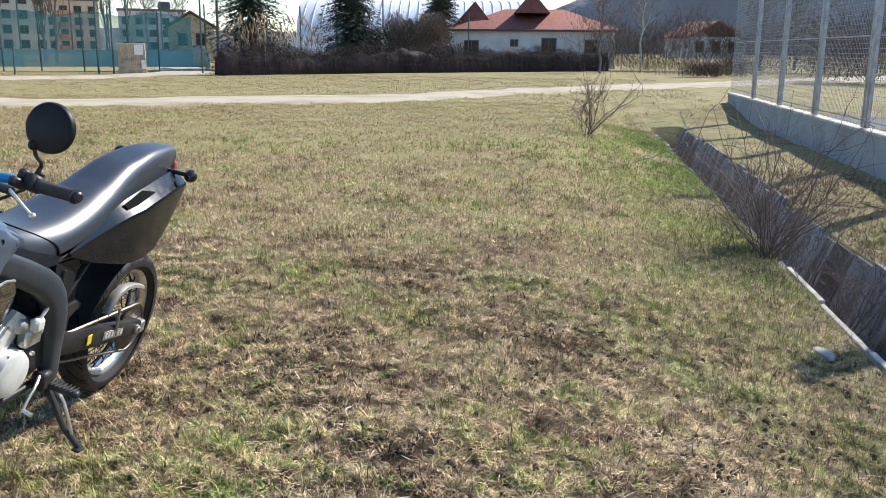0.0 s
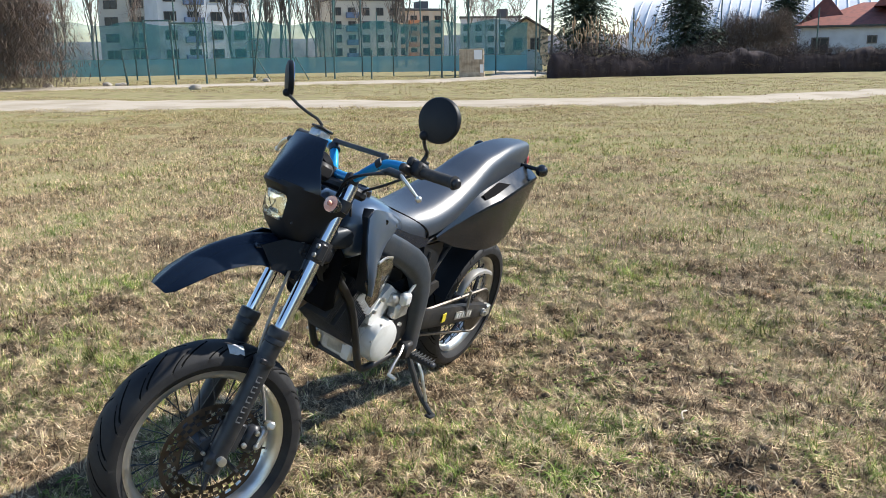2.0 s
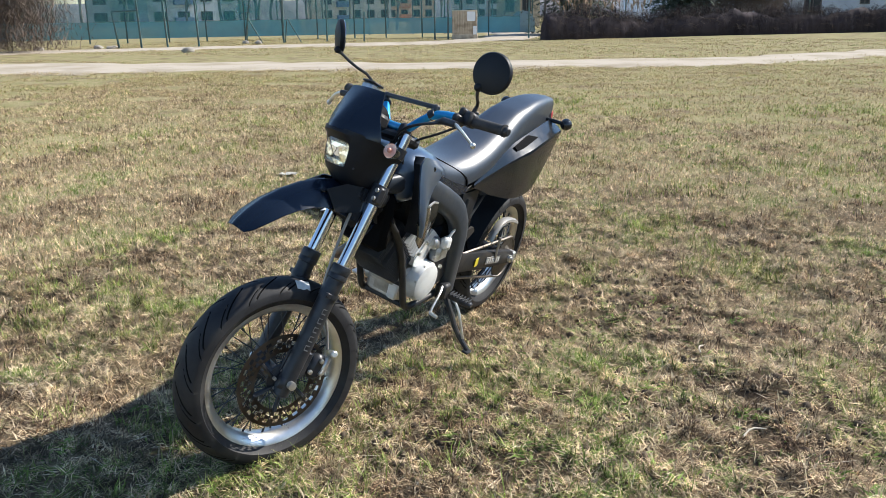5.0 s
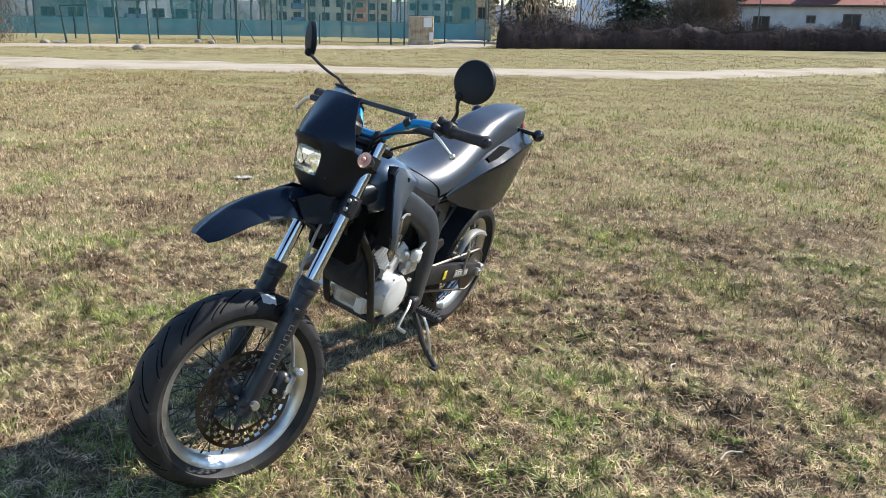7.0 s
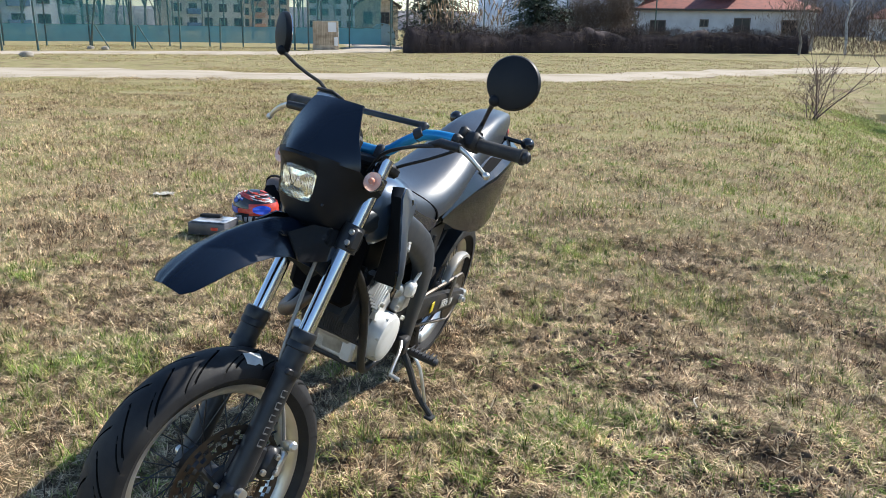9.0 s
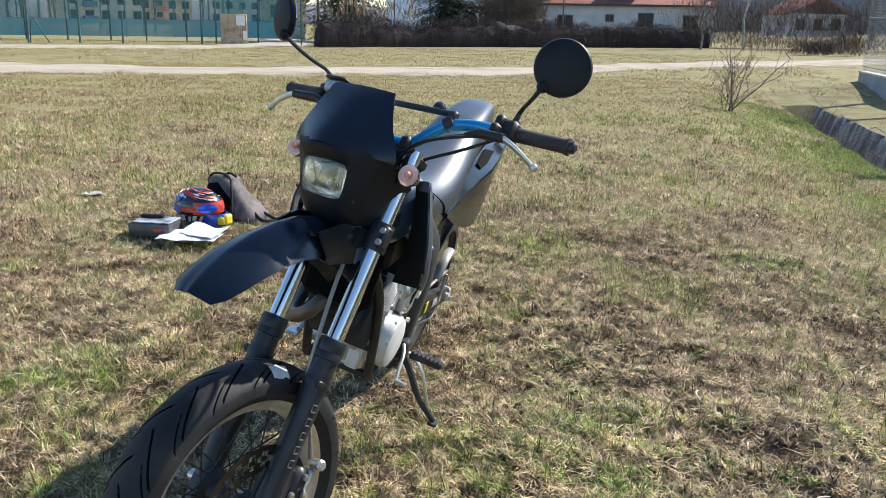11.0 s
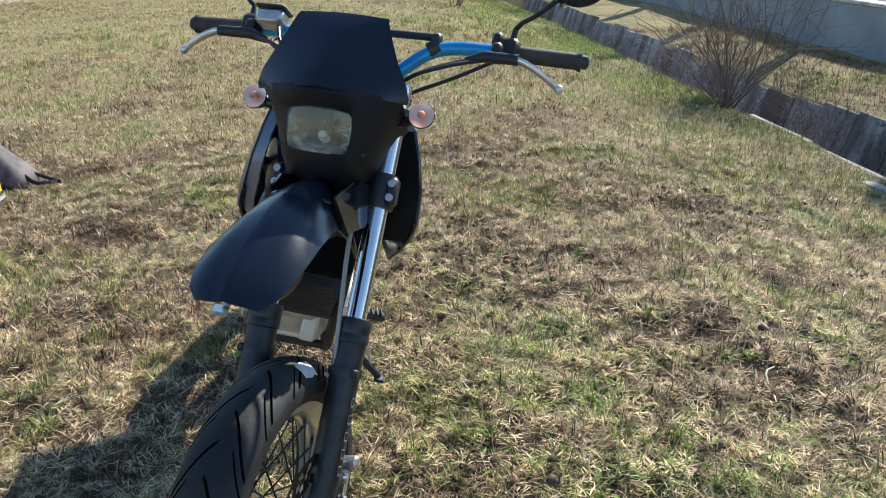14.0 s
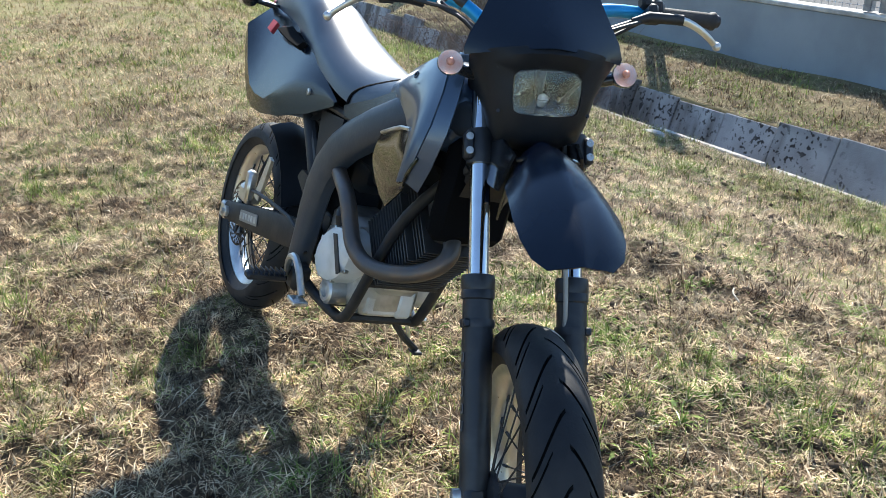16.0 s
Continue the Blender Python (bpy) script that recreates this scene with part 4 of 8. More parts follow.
# ---- motorcycle
M_RUBBER = mat("tyre_rubber", (0.015, 0.015, 0.017), 0.62, spec=0.35, color2=(0.032, 0.031, 0.031), scale=9, bump=0.25, bump_scale=220, rvar=0.12)
# Blacker than the rubber, to paint the shade down in the tread grooves.
M_GROOVE = mat("shaded_tread_groove", (0.006, 0.006, 0.006), 0.9, spec=0.1)
# Near-black standing in for unlit hollows and shaded faces; also the seat strap.
M_HOLE = mat("shade_and_strap_black", (0.004, 0.004, 0.005), 0.9, spec=0.1)
M_MATTB = mat("matt_black_plastic", (0.010, 0.012, 0.016), 0.48, color2=(0.016, 0.018, 0.022), scale=8, spec=0.22, bump=0.05, bump_scale=120)
M_ALLOY = mat("dull_rim_alloy", (0.72, 0.72, 0.70), 0.32, 0.9, color2=(0.55, 0.54, 0.52), scale=14, bump=0.05, bump_scale=120, rvar=0.12)
M_CHROME = mat("chrome_tube", (0.80, 0.82, 0.85), 0.10, 1.0, color2=(0.68, 0.70, 0.74), scale=10, rvar=0.05)
M_CAST = mat("cast_engine_alloy", (0.62, 0.61, 0.58), 0.42, 0.75, color2=(0.40, 0.39, 0.37), scale=18, bump=0.25, bump_scale=160, rvar=0.12)
M_CASTW = mat("pale_cover_paint", (0.78, 0.78, 0.76), 0.38, 0.15, color2=(0.60, 0.59, 0.56), scale=12, bump=0.1, bump_scale=120)
M_FORKB = mat("black_fork_enamel", (0.022, 0.024, 0.029), 0.40, 0.1, color2=(0.045, 0.046, 0.05), scale=16, amount=0.3, bump=0.06, bump_scale=90, rvar=0.1)
M_FRAMEB = mat("black_frame_paint", (0.018, 0.019, 0.022), 0.48, 0.0, color2=(0.045, 0.040, 0.036), spec=0.35, scale=12, amount=0.3, bump=0.1, bump_scale=80, rvar=0.12)
M_PLASTIC = mat("dark_navy_plastic", (0.007, 0.013, 0.026), 0.23, 0.0, color2=(0.006, 0.011, 0.022), scale=7, rvar=0.06, spec=0.42, bump=0.03, bump_scale=160)
M_TAIL = mat("gloss_black_panel_plastic", (0.004, 0.007, 0.012), 0.19, 0.0, color2=(0.003, 0.006, 0.010), scale=7, rvar=0.06, spec=0.55, bump=0.02, bump_scale=160)
M_GLOSS = mat("gloss_black_plastic", (0.010, 0.011, 0.013), 0.10, 0.0, color2=(0.022, 0.024, 0.028), scale=6, rvar=0.05, coat=0.3)
M_PAINT = mat("slate_blue_paint", (0.046, 0.080, 0.138), 0.30, 0.25, color2=(0.036, 0.064, 0.112), scale=5, coat=0.7, rvar=0.04)
M_SEAT = mat("grey_vinyl", (0.030, 0.040, 0.057), 0.36, 0.0, color2=(0.026, 0.035, 0.050), scale=6, bump=0.35, bump_scale=420, spec=0.85)
M_BLUE = mat("anodised_blue", (0.02, 0.36, 0.72), 0.28, 0.30, color2=(0.02, 0.29, 0.62), scale=12)
M_GRIP = mat("grip_rubber", (0.024, 0.024, 0.025), 0.7, color2=(0.05, 0.048, 0.046), scale=25, bump=0.5, bump_scale=260)
M_SILVER = mat("lever_alloy", (0.72, 0.71, 0.68), 0.34, 0.85, color2=(0.5, 0.49, 0.46), scale=22, rvar=0.1)
M_DISC = mat("rusty_brake_steel", (0.10, 0.085, 0.07), 0.45, 0.6, color2=(0.075, 0.050, 0.034), scale=16, rvar=0.12)
M_RUSTPIPE = mat("heat_stained_pipe", (0.13, 0.115, 0.105), 0.45, 0.6, color2=(0.19, 0.135, 0.10), scale=14, bump=0.2, bump_scale=110)
M_FIN = mat("dark_fin_alloy", (0.07, 0.07, 0.074), 0.46, 0.5, color2=(0.055, 0.055, 0.055), scale=20)
M_CABLE = mat("cable_sheath", (0.018, 0.018, 0.02), 0.5)
M_GREYCABLE = mat("grey_cable", (0.30, 0.29, 0.27), 0.45, 0.4)
M_CHIP = mat("bare_white_plastic", (0.70, 0.70, 0.68), 0.6, color2=(0.5, 0.5, 0.48), scale=30)
M_YELLOW = mat("yellow_sticker", (0.70, 0.55, 0.04), 0.5)
M_PRINT = mat("worn_grey_print", (0.13, 0.135, 0.14), 0.5)
M_PALE = mat("pale_sticker_print", (0.55, 0.54, 0.50), 0.5, color2=(0.35, 0.34, 0.32), scale=40)
M_RED = mat("red_sticker", (0.45, 0.05, 0.05), 0.45)
M_SIGREFL = mat("pink_signal_reflector", (0.78, 0.45, 0.36), 0.28, 0.5, color2=(0.78, 0.60, 0.54), scale=60)
M_AMBER = mat("amber_bulb", (0.58, 0.27, 0.20), 0.25)
M_MIRROR = mat("mirror_glass", (0.9, 0.9, 0.9), 0.02, 1.0)
M_REFL = mat("lamp_reflector", (0.46, 0.44, 0.40), 0.10, 1.0, color2=(0.30, 0.28, 0.25), scale=22)
M_SPAR = mat("worn_grey_frame_paint", (0.033, 0.043, 0.058), 0.42, 0.1, color2=(0.058, 0.062, 0.068), spec=0.45, scale=9, amount=0.35, bump=0.12, bump_scale=110, rvar=0.1)
# Olive in the black stands in for grass mirrored by the gloss.
M_SCOOP = mat("grass_tinted_gloss_black", (0.012, 0.011, 0.008), 0.09, 0.0, color2=(0.020, 0.018, 0.012), scale=6, rvar=0.04, coat=0.5)
M_CHAIN = mat("oily_chain_steel", (0.16, 0.14, 0.12), 0.45, 0.8, color2=(0.08, 0.07, 0.06), scale=60)


def glass_mat(name, tint, flutes):
    """Clear moulded lens, with fine upright flutes."""
    m = bpy.data.materials.new(name)
    m.use_nodes = True
    n, l = m.node_tree.nodes, m.node_tree.links
    b = n["Principled BSDF"]
    b.inputs["Base Color"].default_value = (*tint, 1)
    b.inputs["Roughness"].default_value = 0.04
    b.inputs["Transmission Weight"].default_value = 1.0
    b.inputs["IOR"].default_value = 1.3
    if flutes:
        w = n.new("ShaderNodeTexWave")
        w.bands_direction = "Y"
        w.inputs["Scale"].default_value = flutes
        co = n.new("ShaderNodeTexCoord")
        l.new(co.outputs["Object"], w.inputs["Vector"])
        k = n.new("ShaderNodeBump")
        k.inputs["Strength"].default_value, k.inputs["Distance"].default_value = 0.07, 0.002
        l.new(w.outputs["Fac"], k.inputs["Height"])
        l.new(k.outputs[0], b.inputs["Normal"])
    return m


M_LENS = glass_mat("clear_lamp_lens", (0.97, 0.97, 0.95), 55)
M_SIGLENS = glass_mat("clear_signal_lens", (0.98, 0.93, 0.90), 0)

BIKE = pose(-2.047, 2.99, 0.010, -17.2, 0, -90)
RAKE, STEER_ANGLE = radians(26.5), radians(24.5)
AX_U = V(-math.sin(RAKE), 0, math.cos(RAKE))
AX_W0 = V(math.cos(RAKE), 0, math.sin(RAKE))
AX_V = V(0, 1, 0) * math.cos(STEER_ANGLE) + AX_W0 * math.sin(STEER_ANGLE)
AX_W = AX_W0 * math.cos(STEER_ANGLE) - V(0, 1, 0) * math.sin(STEER_ANGLE)
FRONT_AXLE = V(1.357, 0, 0.29) + AX_V * 0.014
STEER = Matrix.Translation(FRONT_AXLE) @ Matrix((AX_W, AX_V, AX_U)).transposed().to_4x4()
REAR_AXLE = V(-0.243, 0, 0.310)


def mirrored(pts):
    return [(x, -y, z) for x, y, z in pts]


def tyre_bm(R, width, bead, grooves, cols=23, sweep=0.36):
    """A road tyre with long swept grooves sunk into its round tread."""
    bm = bmesh.new()
    hw = width / 2
    prof = []
    for k in range(cols):
        s = -1 + 2 * k / (cols - 1)
        a = s * 1.18
        prof.append((R - hw * 0.92 + hw * 0.92 * math.cos(a), hw * math.sin(a) / math.sin(1.18), True))
    side = [(R - hw * 0.95, hw * 1.0, False), (bead + 0.022, hw * 0.93, False), (bead + 0.004, hw * 0.74, False), (bead - 0.004, hw * 0.62, False)]
    prof = [(r, -y, t) for r, y, t in side[::-1]] + prof + side
    steps = (0.0, 0.008, 0.075, 0.083, 0.21, 0.30, 0.308, 0.35, 0.358, 0.43, 0.5, 0.508, 0.575, 0.583, 0.70, 0.80, 0.808, 0.85, 0.858, 0.93)
    rings, sunk = [], set()
    for i in range(grooves * len(steps)):
        c, j = divmod(i, len(steps))
        ring = []
        for r, y, tread in prof:
            s = min(abs(y) / hw, 1.0)
            th = 2 * math.pi * (c + steps[j]) / grooves - sweep * s ** 1.25
            lo, wide, small = 0.05, (1, 2) if y > 0 else (11, 12), (6, 7) if y < 0 else (16, 17)
            dep = 0.0
            if tread and ((j in wide and 0.06 < s < 0.90) or (j in small and 0.45 < s < 0.97)):
                dep = 0.0055
            v = bm.verts.new(((r - dep) * math.cos(th), y, (r - dep) * math.sin(th)))
            if dep:
                sunk.add(v)
            ring.append(v)
        rings.append(ring)
    n, m = len(rings), len(rings[0])
    for i in range(n):
        a, b = rings[i], rings[(i + 1) % n]
        for k in range(m - 1):
            q = (a[k], b[k], b[k + 1], a[k + 1])
            # sunk faces take the second, darker material for groove shade
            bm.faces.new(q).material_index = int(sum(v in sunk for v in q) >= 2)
    return bm


def rim_bm(bead, hw):
    bm = bmesh.new()
    prof = [(bead + 0.006, hw), (bead + 0.006, hw - 0.006), (bead - 0.006, hw - 0.010), (bead - 0.020, hw * 0.45), (bead - 0.022, 0.0)]
    prof = prof + [(r, -y) for r, y in prof[::-1][1:]]
    inner = [(bead - 0.002, -hw + 0.002), (bead - 0.014, -hw + 0.011), (bead - 0.029, -hw * 0.42), (bead - 0.031, 0), (bead - 0.029, hw * 0.42), (bead - 0.014, hw - 0.011), (bead - 0.002, hw - 0.002)]
    lathe(bm, prof + inner, n=96, closed=True)
    return bm


def disc_bm(r0, r1, y, thick=0.004, n=96):
    """A brake disc with rows of drilled holes."""
    bm = bmesh.new()
    rr = [r0 + (r1 - r0) * k / 5 for k in range(6)]
    vs = [[bm.verts.new((r * math.cos(2 * math.pi * i / n), y, r * math.sin(2 * math.pi * i / n))) for i in range(n)] for r in rr]
    for k in range(5):
        for i in range(n):
            if k in (1, 2, 3) and (i + 2 * k) % 4 < 2:
                continue
            j = (i + 1) % n
            bm.faces.new((vs[k][i], vs[k][j], vs[k + 1][j], vs[k + 1][i]))
    bmesh.ops.solidify(bm, geom=list(bm.faces), thickness=thick)
    return bm


def wheel(name, root, m, R, width, bead, hw, hub_r, disc_side, disc_r, grooves):
    bm = bmesh.new()
    lathe(bm, [(0.018, -0.075), (hub_r, -0.066), (hub_r, -0.056), (hub_r * 0.62, -0.045), (hub_r * 0.55, 0), (hub_r * 0.62, 0.045), (hub_r, 0.056), (hub_r, 0.066), (0.018, 0.075)], n=28)
    w = part(name, bm, M_FORKB, root, "black spoked wheel with an alloy rim", m)
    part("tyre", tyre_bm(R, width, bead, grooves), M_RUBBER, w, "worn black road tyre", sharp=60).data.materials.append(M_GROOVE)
    part("rim", rim_bm(bead, hw), M_ALLOY, w, "dull alloy rim", sharp=50)
    for k in range(36):
        bm = bmesh.new()
        side = 1 if k % 2 else -1
        a = 2 * math.pi * k / 36
        b = a + (0.42 if (k // 2) % 2 else -0.42)
        p = V(hub_r * 0.95 * math.cos(b), side * 0.058, hub_r * 0.95 * math.sin(b))
        q = V((bead - 0.028) * math.cos(a), side * 0.006, (bead - 0.028) * math.sin(a))
        tube(bm, [p, q], 0.0019, 5)
        tube(bm, [q, q + (p - q).normalized() * 0.018], 0.0035, 5)
        part("spoke", bm, M_FORKB, w)
    part("brake_disc", disc_bm(disc_r * 0.62, disc_r, disc_side * 0.078), M_DISC, w, "rust-stained drilled brake disc")
    for k in range(6):
        a = 2 * math.pi * k / 6
        bm = bmesh.new()
        tube(bm, [(hub_r * 0.7 * math.cos(a), disc_side * 0.070, hub_r * 0.7 * math.sin(a)), (disc_r * 0.68 * math.cos(a + 0.3), disc_side * 0.078, disc_r * 0.68 * math.sin(a + 0.3))], 0.008, 6)
        part("carrier_arm", bm, M_FORKB, w)
        bm = bmesh.new()
        lathe(bm, [(0.006, 0), (0.006, 0.012), (0.003, 0.013)], (hub_r * 0.7 * math.cos(a), disc_side * 0.076, hub_r * 0.7 * math.sin(a)), (0, disc_side, 0), 8)
        part("disc_bolt", bm, M_SILVER, w)
    return w


def build_bike():
    root = thing("motorcycle", "black and slate-grey motorcycle leaning on its side stand in grass", "motorcycle", BIKE)
    S = STEER

    # wheels
    fw = wheel("front_wheel", root, S @ Matrix.Translation((0.004, 0, -0.004)), 0.327, 0.120, 0.246, 0.044, 0.050, 1, 0.160, 17)
    bm = bmesh.new()
    for s in (1,):
        grid = []
        for i in range(5):
            th = 1.28 + 0.04 * i
            row = []
            for j in range(5):
                a = 0.42 + 0.14 * j + 0.05 * math.sin(i * 2.3 + j)
                q = 0.327 - 0.0552 + 0.0568 * math.cos(a)
                row.append((q * math.cos(th), 0.060 * math.sin(a) / math.sin(1.18) + 0.0006, q * math.sin(th)))
            grid.append(row)
        sheet(bm, grid, 0.001)
    part("tape_patch", bm, M_CHIP, fw, "scrap of pale tape on the tread")
    wheel("rear_wheel", root, Matrix.Translation(REAR_AXLE), 0.316, 0.122, 0.240, 0.039, 0.052, -1, 0.110, 17)

    # fork
    for s in (1, -1):
        y = 0.093 * s
        bm = bmesh.new()
        lathe(bm, [(0.0205, 0.39), (0.0205, 0.885)], (0, y, 0), (0, 0, 1), 28)
        part("fork_tube", bm, M_CHROME, root, "chrome fork tube", S)
        bm = bmesh.new()
        lathe(bm, [(0.020, -0.050), (0.027, -0.045), (0.029, -0.01), (0.0295, 0.12), (0.0295, 0.365), (0.0325, 0.368), (0.0325, 0.382), (0.0315, 0.384), (0.0325, 0.388), (0.033, 0.405), (0.031, 0.413), (0.022, 0.415)], (0, y, 0), (0, 0, 1), 32)
        box(bm, (0.0, y, -0.005), (0.062, 0.046, 0.056), 0.012)
        leg = part("fork_leg", bm, M_FORKB, root, "black enamel fork leg", S)
        bm = bmesh.new()
        for k in range(5):
            box(bm, (0.006, y + 0.0292 * s, 0.12 + k * 0.032), (0.016, 0.0014, 0.004), 0.0003)
            box(bm, (0.006, y + 0.0292 * s, 0.136 + k * 0.032), (0.016, 0.0014, 0.003), 0.0003)
            box(bm, (0.013, y + 0.0280 * s, 0.128 + k * 0.032), (0.003, 0.0014, 0.018), 0.0003)
        part("leg_print", bm, M_PRINT, leg, "worn grey print on the fork leg")
        bm = bmesh.new()
        lathe(bm, [(0.010, 0), (0.014, 0.002), (0.014, 0.018), (0.008, 0.020)], (0, 0.118 * s, 0.0), (0, s, 0), 12)
        part("axle_nut", bm, M_SILVER, root, "", S)
        # clamp bolts
        bm = bmesh.new()
        lathe(bm, [(0.028, 0.632), (0.0285, 0.634), (0.0285, 0.698), (0.028, 0.70)], (0, y, 0), (0, 0, 1), 24)
        box(bm, (0.012, y + 0.026 * s, 0.666), (0.03, 0.022, 0.056), 0.006)
        clamp = part("fork_clamp", bm, M_FORKB, root, "", S)
        bm = bmesh.new()
        for u in (0.652, 0.680):
            lathe(bm, [(0.0075, 0), (0.0075, 0.006), (0.004, 0.0062), (0.004, 0.003)], (0.027, y + 0.027 * s, u), (1, 0, 0), 14)
        part("clamp_bolts", bm, M_SILVER, clamp)
        bm = bmesh.new()
        lathe(bm, [(0.026, 0.80), (0.026, 0.835)], (0, y, 0), (0, 0, 1), 22)
        box(bm, (0.016, y, 0.816), (0.03, 0.016, 0.03), 0.004)
        part("lamp_bracket", bm, M_FORKB, root, "", S)
    bm = bmesh.new()
    box(bm, (-0.03, 0, 0.666), (0.075, 0.17, 0.055), 0.012)
    box(bm, (-0.03, 0, 0.872), (0.075, 0.20, 0.032), 0.010)
    tube(bm, [(-0.055, 0, 0.62), (-0.055, 0, 0.90)], 0.026, 16)
    part("steering_head", bm, M_FRAMEB, root, "", S)

    # brake caliper behind the left leg
    bm = bmesh.new()
    box(bm, (-0.085, 0.082, 0.075), (0.050, 0.045, 0.085), 0.012)
    box(bm, (-0.03, 0.10, 0.07), (0.03, 0.016, 0.09), 0.005)
    cal = part("brake_caliper", bm, M_FORKB, root, "dull dark brake caliper", S)
    bm = bmesh.new()
    box(bm, (-0.112, 0.088, 0.085), (0.022, 0.036, 0.065), 0.006)
    lathe(bm, [(0.011, -0.015), (0.013, -0.012), (0.013, 0.02), (0.008, 0.024)], (-0.118, 0.098, 0.132), (0.3, 1, 0.2), 14)
    part("caliper_slide", bm, M_SILVER, cal, "bare alloy caliper slide")
    for p in ((-0.06, 0.104, 0.055), (-0.085, 0.104, 0.10), (-0.10, 0.106, 0.06)):
        bm = bmesh.new()
        lathe(bm, [(0.008, 0), (0.008, 0.008), (0.004, 0.010)], p, (0, 1, 0), 12)
        part("caliper_bolt", bm, M_SILVER, cal)
    bm = bmesh.new()
    tube(bm, [(-0.10, 0.088, 0.14), (-0.06, 0.075, 0.22), (0.015, 0.075, 0.29), (0.036, 0.072, 0.42), (0.040, 0.060, 0.56), (0.048, 0.066, 0.70), (0.02, 0.06, 0.80)], 0.0048, 8, smooth=2)
    part("brake_hose", bm, M_GREYCABLE, root, "grey hose along the fork leg", S)
    for s, us in ((1, (0.31,)), (-1, (0.32,))):
        bm = bmesh.new()
        for u in us:
            lathe(bm, [(0.033, u - 0.008), (0.034, u), (0.033, u + 0.008)], (0, 0.093 * s, 0), (0, 0, 1), 20, cap=False)
            box(bm, (0.018, 0.118 * s, u), (0.022, 0.014, 0.016), 0.003)
        part("hose_clip", bm, M_FORKB, root, "", S)

    # front fender
    path = [(-0.10, 0.585), (-0.05, 0.618), (0.0, 0.640), (0.06, 0.650), (0.12, 0.644), (0.17, 0.624), (0.22, 0.590), (0.27, 0.545), (0.31, 0.497), (0.34, 0.448), (0.358, 0.410), (0.366, 0.388)]
    hws = [0.045, 0.050, 0.054, 0.058, 0.064, 0.072, 0.080, 0.087, 0.090, 0.086, 0.074, 0.052]
    lips = [0.06, 0.075, 0.085, 0.09, 0.085, 0.072, 0.058, 0.045, 0.034, 0.024, 0.016, 0.010]
    bm = bmesh.new()
    grid = []
    for i, (w, u) in enumerate(path):
        a, b = path[max(i - 1, 0)], path[min(i + 1, len(path) - 1)]
        t = V(b[0] - a[0], 0, b[1] - a[1]).normalized()
        nn = V(-t.z, 0, t.x)
        row = []
        for k in range(15):
            s = -1 + 2 * k / 14
            crest = 0.006 * max(0, 1 - abs(s) * 3.2)
            row.append(V(w, 0, u) + V(0, 1, 0) * hws[i] * s + nn * (crest - lips[i] * abs(s) ** 2.6))
        grid.append(row)
    sheet(bm, grid, 0.004)
    fender = part("front_fender", bm, M_PLASTIC, root, "dark navy high front fender", S, sharp=50)
    for s in (1, -1):
        bm = bmesh.new()
        lathe(bm, [(0.011, 0), (0.011, 0.004), (0.005, 0.006)], (0.165, 0.048 * s, 0.604), (0.35, 0.35 * s, 0.85), 12)
        part("fender_bolt", bm, M_GLOSS, fender)
        bm = bmesh.new()
        plate(bm, [(0.165, 0.062 * s, 0.612), (0.11, 0.070 * s, 0.655), (0.03, 0.074 * s, 0.672), (-0.02, 0.078 * s, 0.640), (0.03, 0.082 * s, 0.588), (0.11, 0.080 * s, 0.558)], 0.006, 0.002)
        part("fender_stay", bm, M_GLOSS, fender, "gloss black fender stay")

    # headlamp cowl: matt upper plate and gloss lower shell
    hw_t = [(0.655, 0.05), (0.69, 0.105), (0.735, 0.128), (0.805, 0.150), (0.83, 0.150), (0.88, 0.122), (0.93, 0.100), (0.962, 0.088)]
    bm = bmesh.new()
    grid = []
    for u, wc, drop in ((0.962, 0.150, 0.010), (0.955, 0.155, 0.012), (0.92, 0.168, 0.024), (0.88, 0.182, 0.040), (0.845, 0.194, 0.060), (0.82, 0.203, 0.078), (0.798, 0.206, 0.086)):
        row = []
        for k in range(17):
            s = -1 + 2 * k / 16
            bow = 0.012 * (s * s) * (1 if u < 0.81 else 0)
            row.append((wc - drop * abs(s) ** 1.5, curve_at(hw_t, u) * s, u + bow))
        grid.append(row)
    sheet(bm, grid, 0.005)
    cowl = part("headlamp_cowl", bm, M_PLASTIC, root, "matt navy number-plate cowl", S, sharp=40)
    outer = [(0.0, 0.806, 0.200), (0.05, 0.806, 0.193), (0.10, 0.808, 0.168), (0.140, 0.812, 0.120), (0.122, 0.782, 0.108), (0.106, 0.745, 0.096), (0.094, 0.70, 0.082), (0.078, 0.668, 0.078), (0.042, 0.652, 0.086), (0.0, 0.648, 0.092)]
    inner = [(0.0, 0.772, 0.176), (0.03, 0.772, 0.174), (0.055, 0.770, 0.166), (0.064, 0.762, 0.160), (0.065, 0.745, 0.156), (0.064, 0.720, 0.149), (0.060, 0.702, 0.142), (0.05, 0.697, 0.140), (0.025, 0.695, 0.140), (0.0, 0.695, 0.140)]
    ring = lambda half: [(w, v, u) for v, u, w in half] + [(w, -v, u) for v, u, w in half[::-1][1:-1]]
    mid = [tuple(0.55 * a + 0.45 * b for a, b in zip(p, q)) for p, q in zip(outer, inner)]
    mid = [(v, u, w + 0.012) for v, u, w in mid]
    back = [(v * 0.86, 0.735 + (u - 0.735) * 0.8, -0.01) for v, u, w in outer]
    bm = bmesh.new()
    loft(bm, [ring(back), ring(outer), ring(mid), ring(inner), ring([(v, u, w - 0.02) for v, u, w in inner])], cap=False)
    part("headlamp_shell", bm, M_MATTB, root, "black headlamp shell", S, sharp=50)
    bm = bmesh.new()
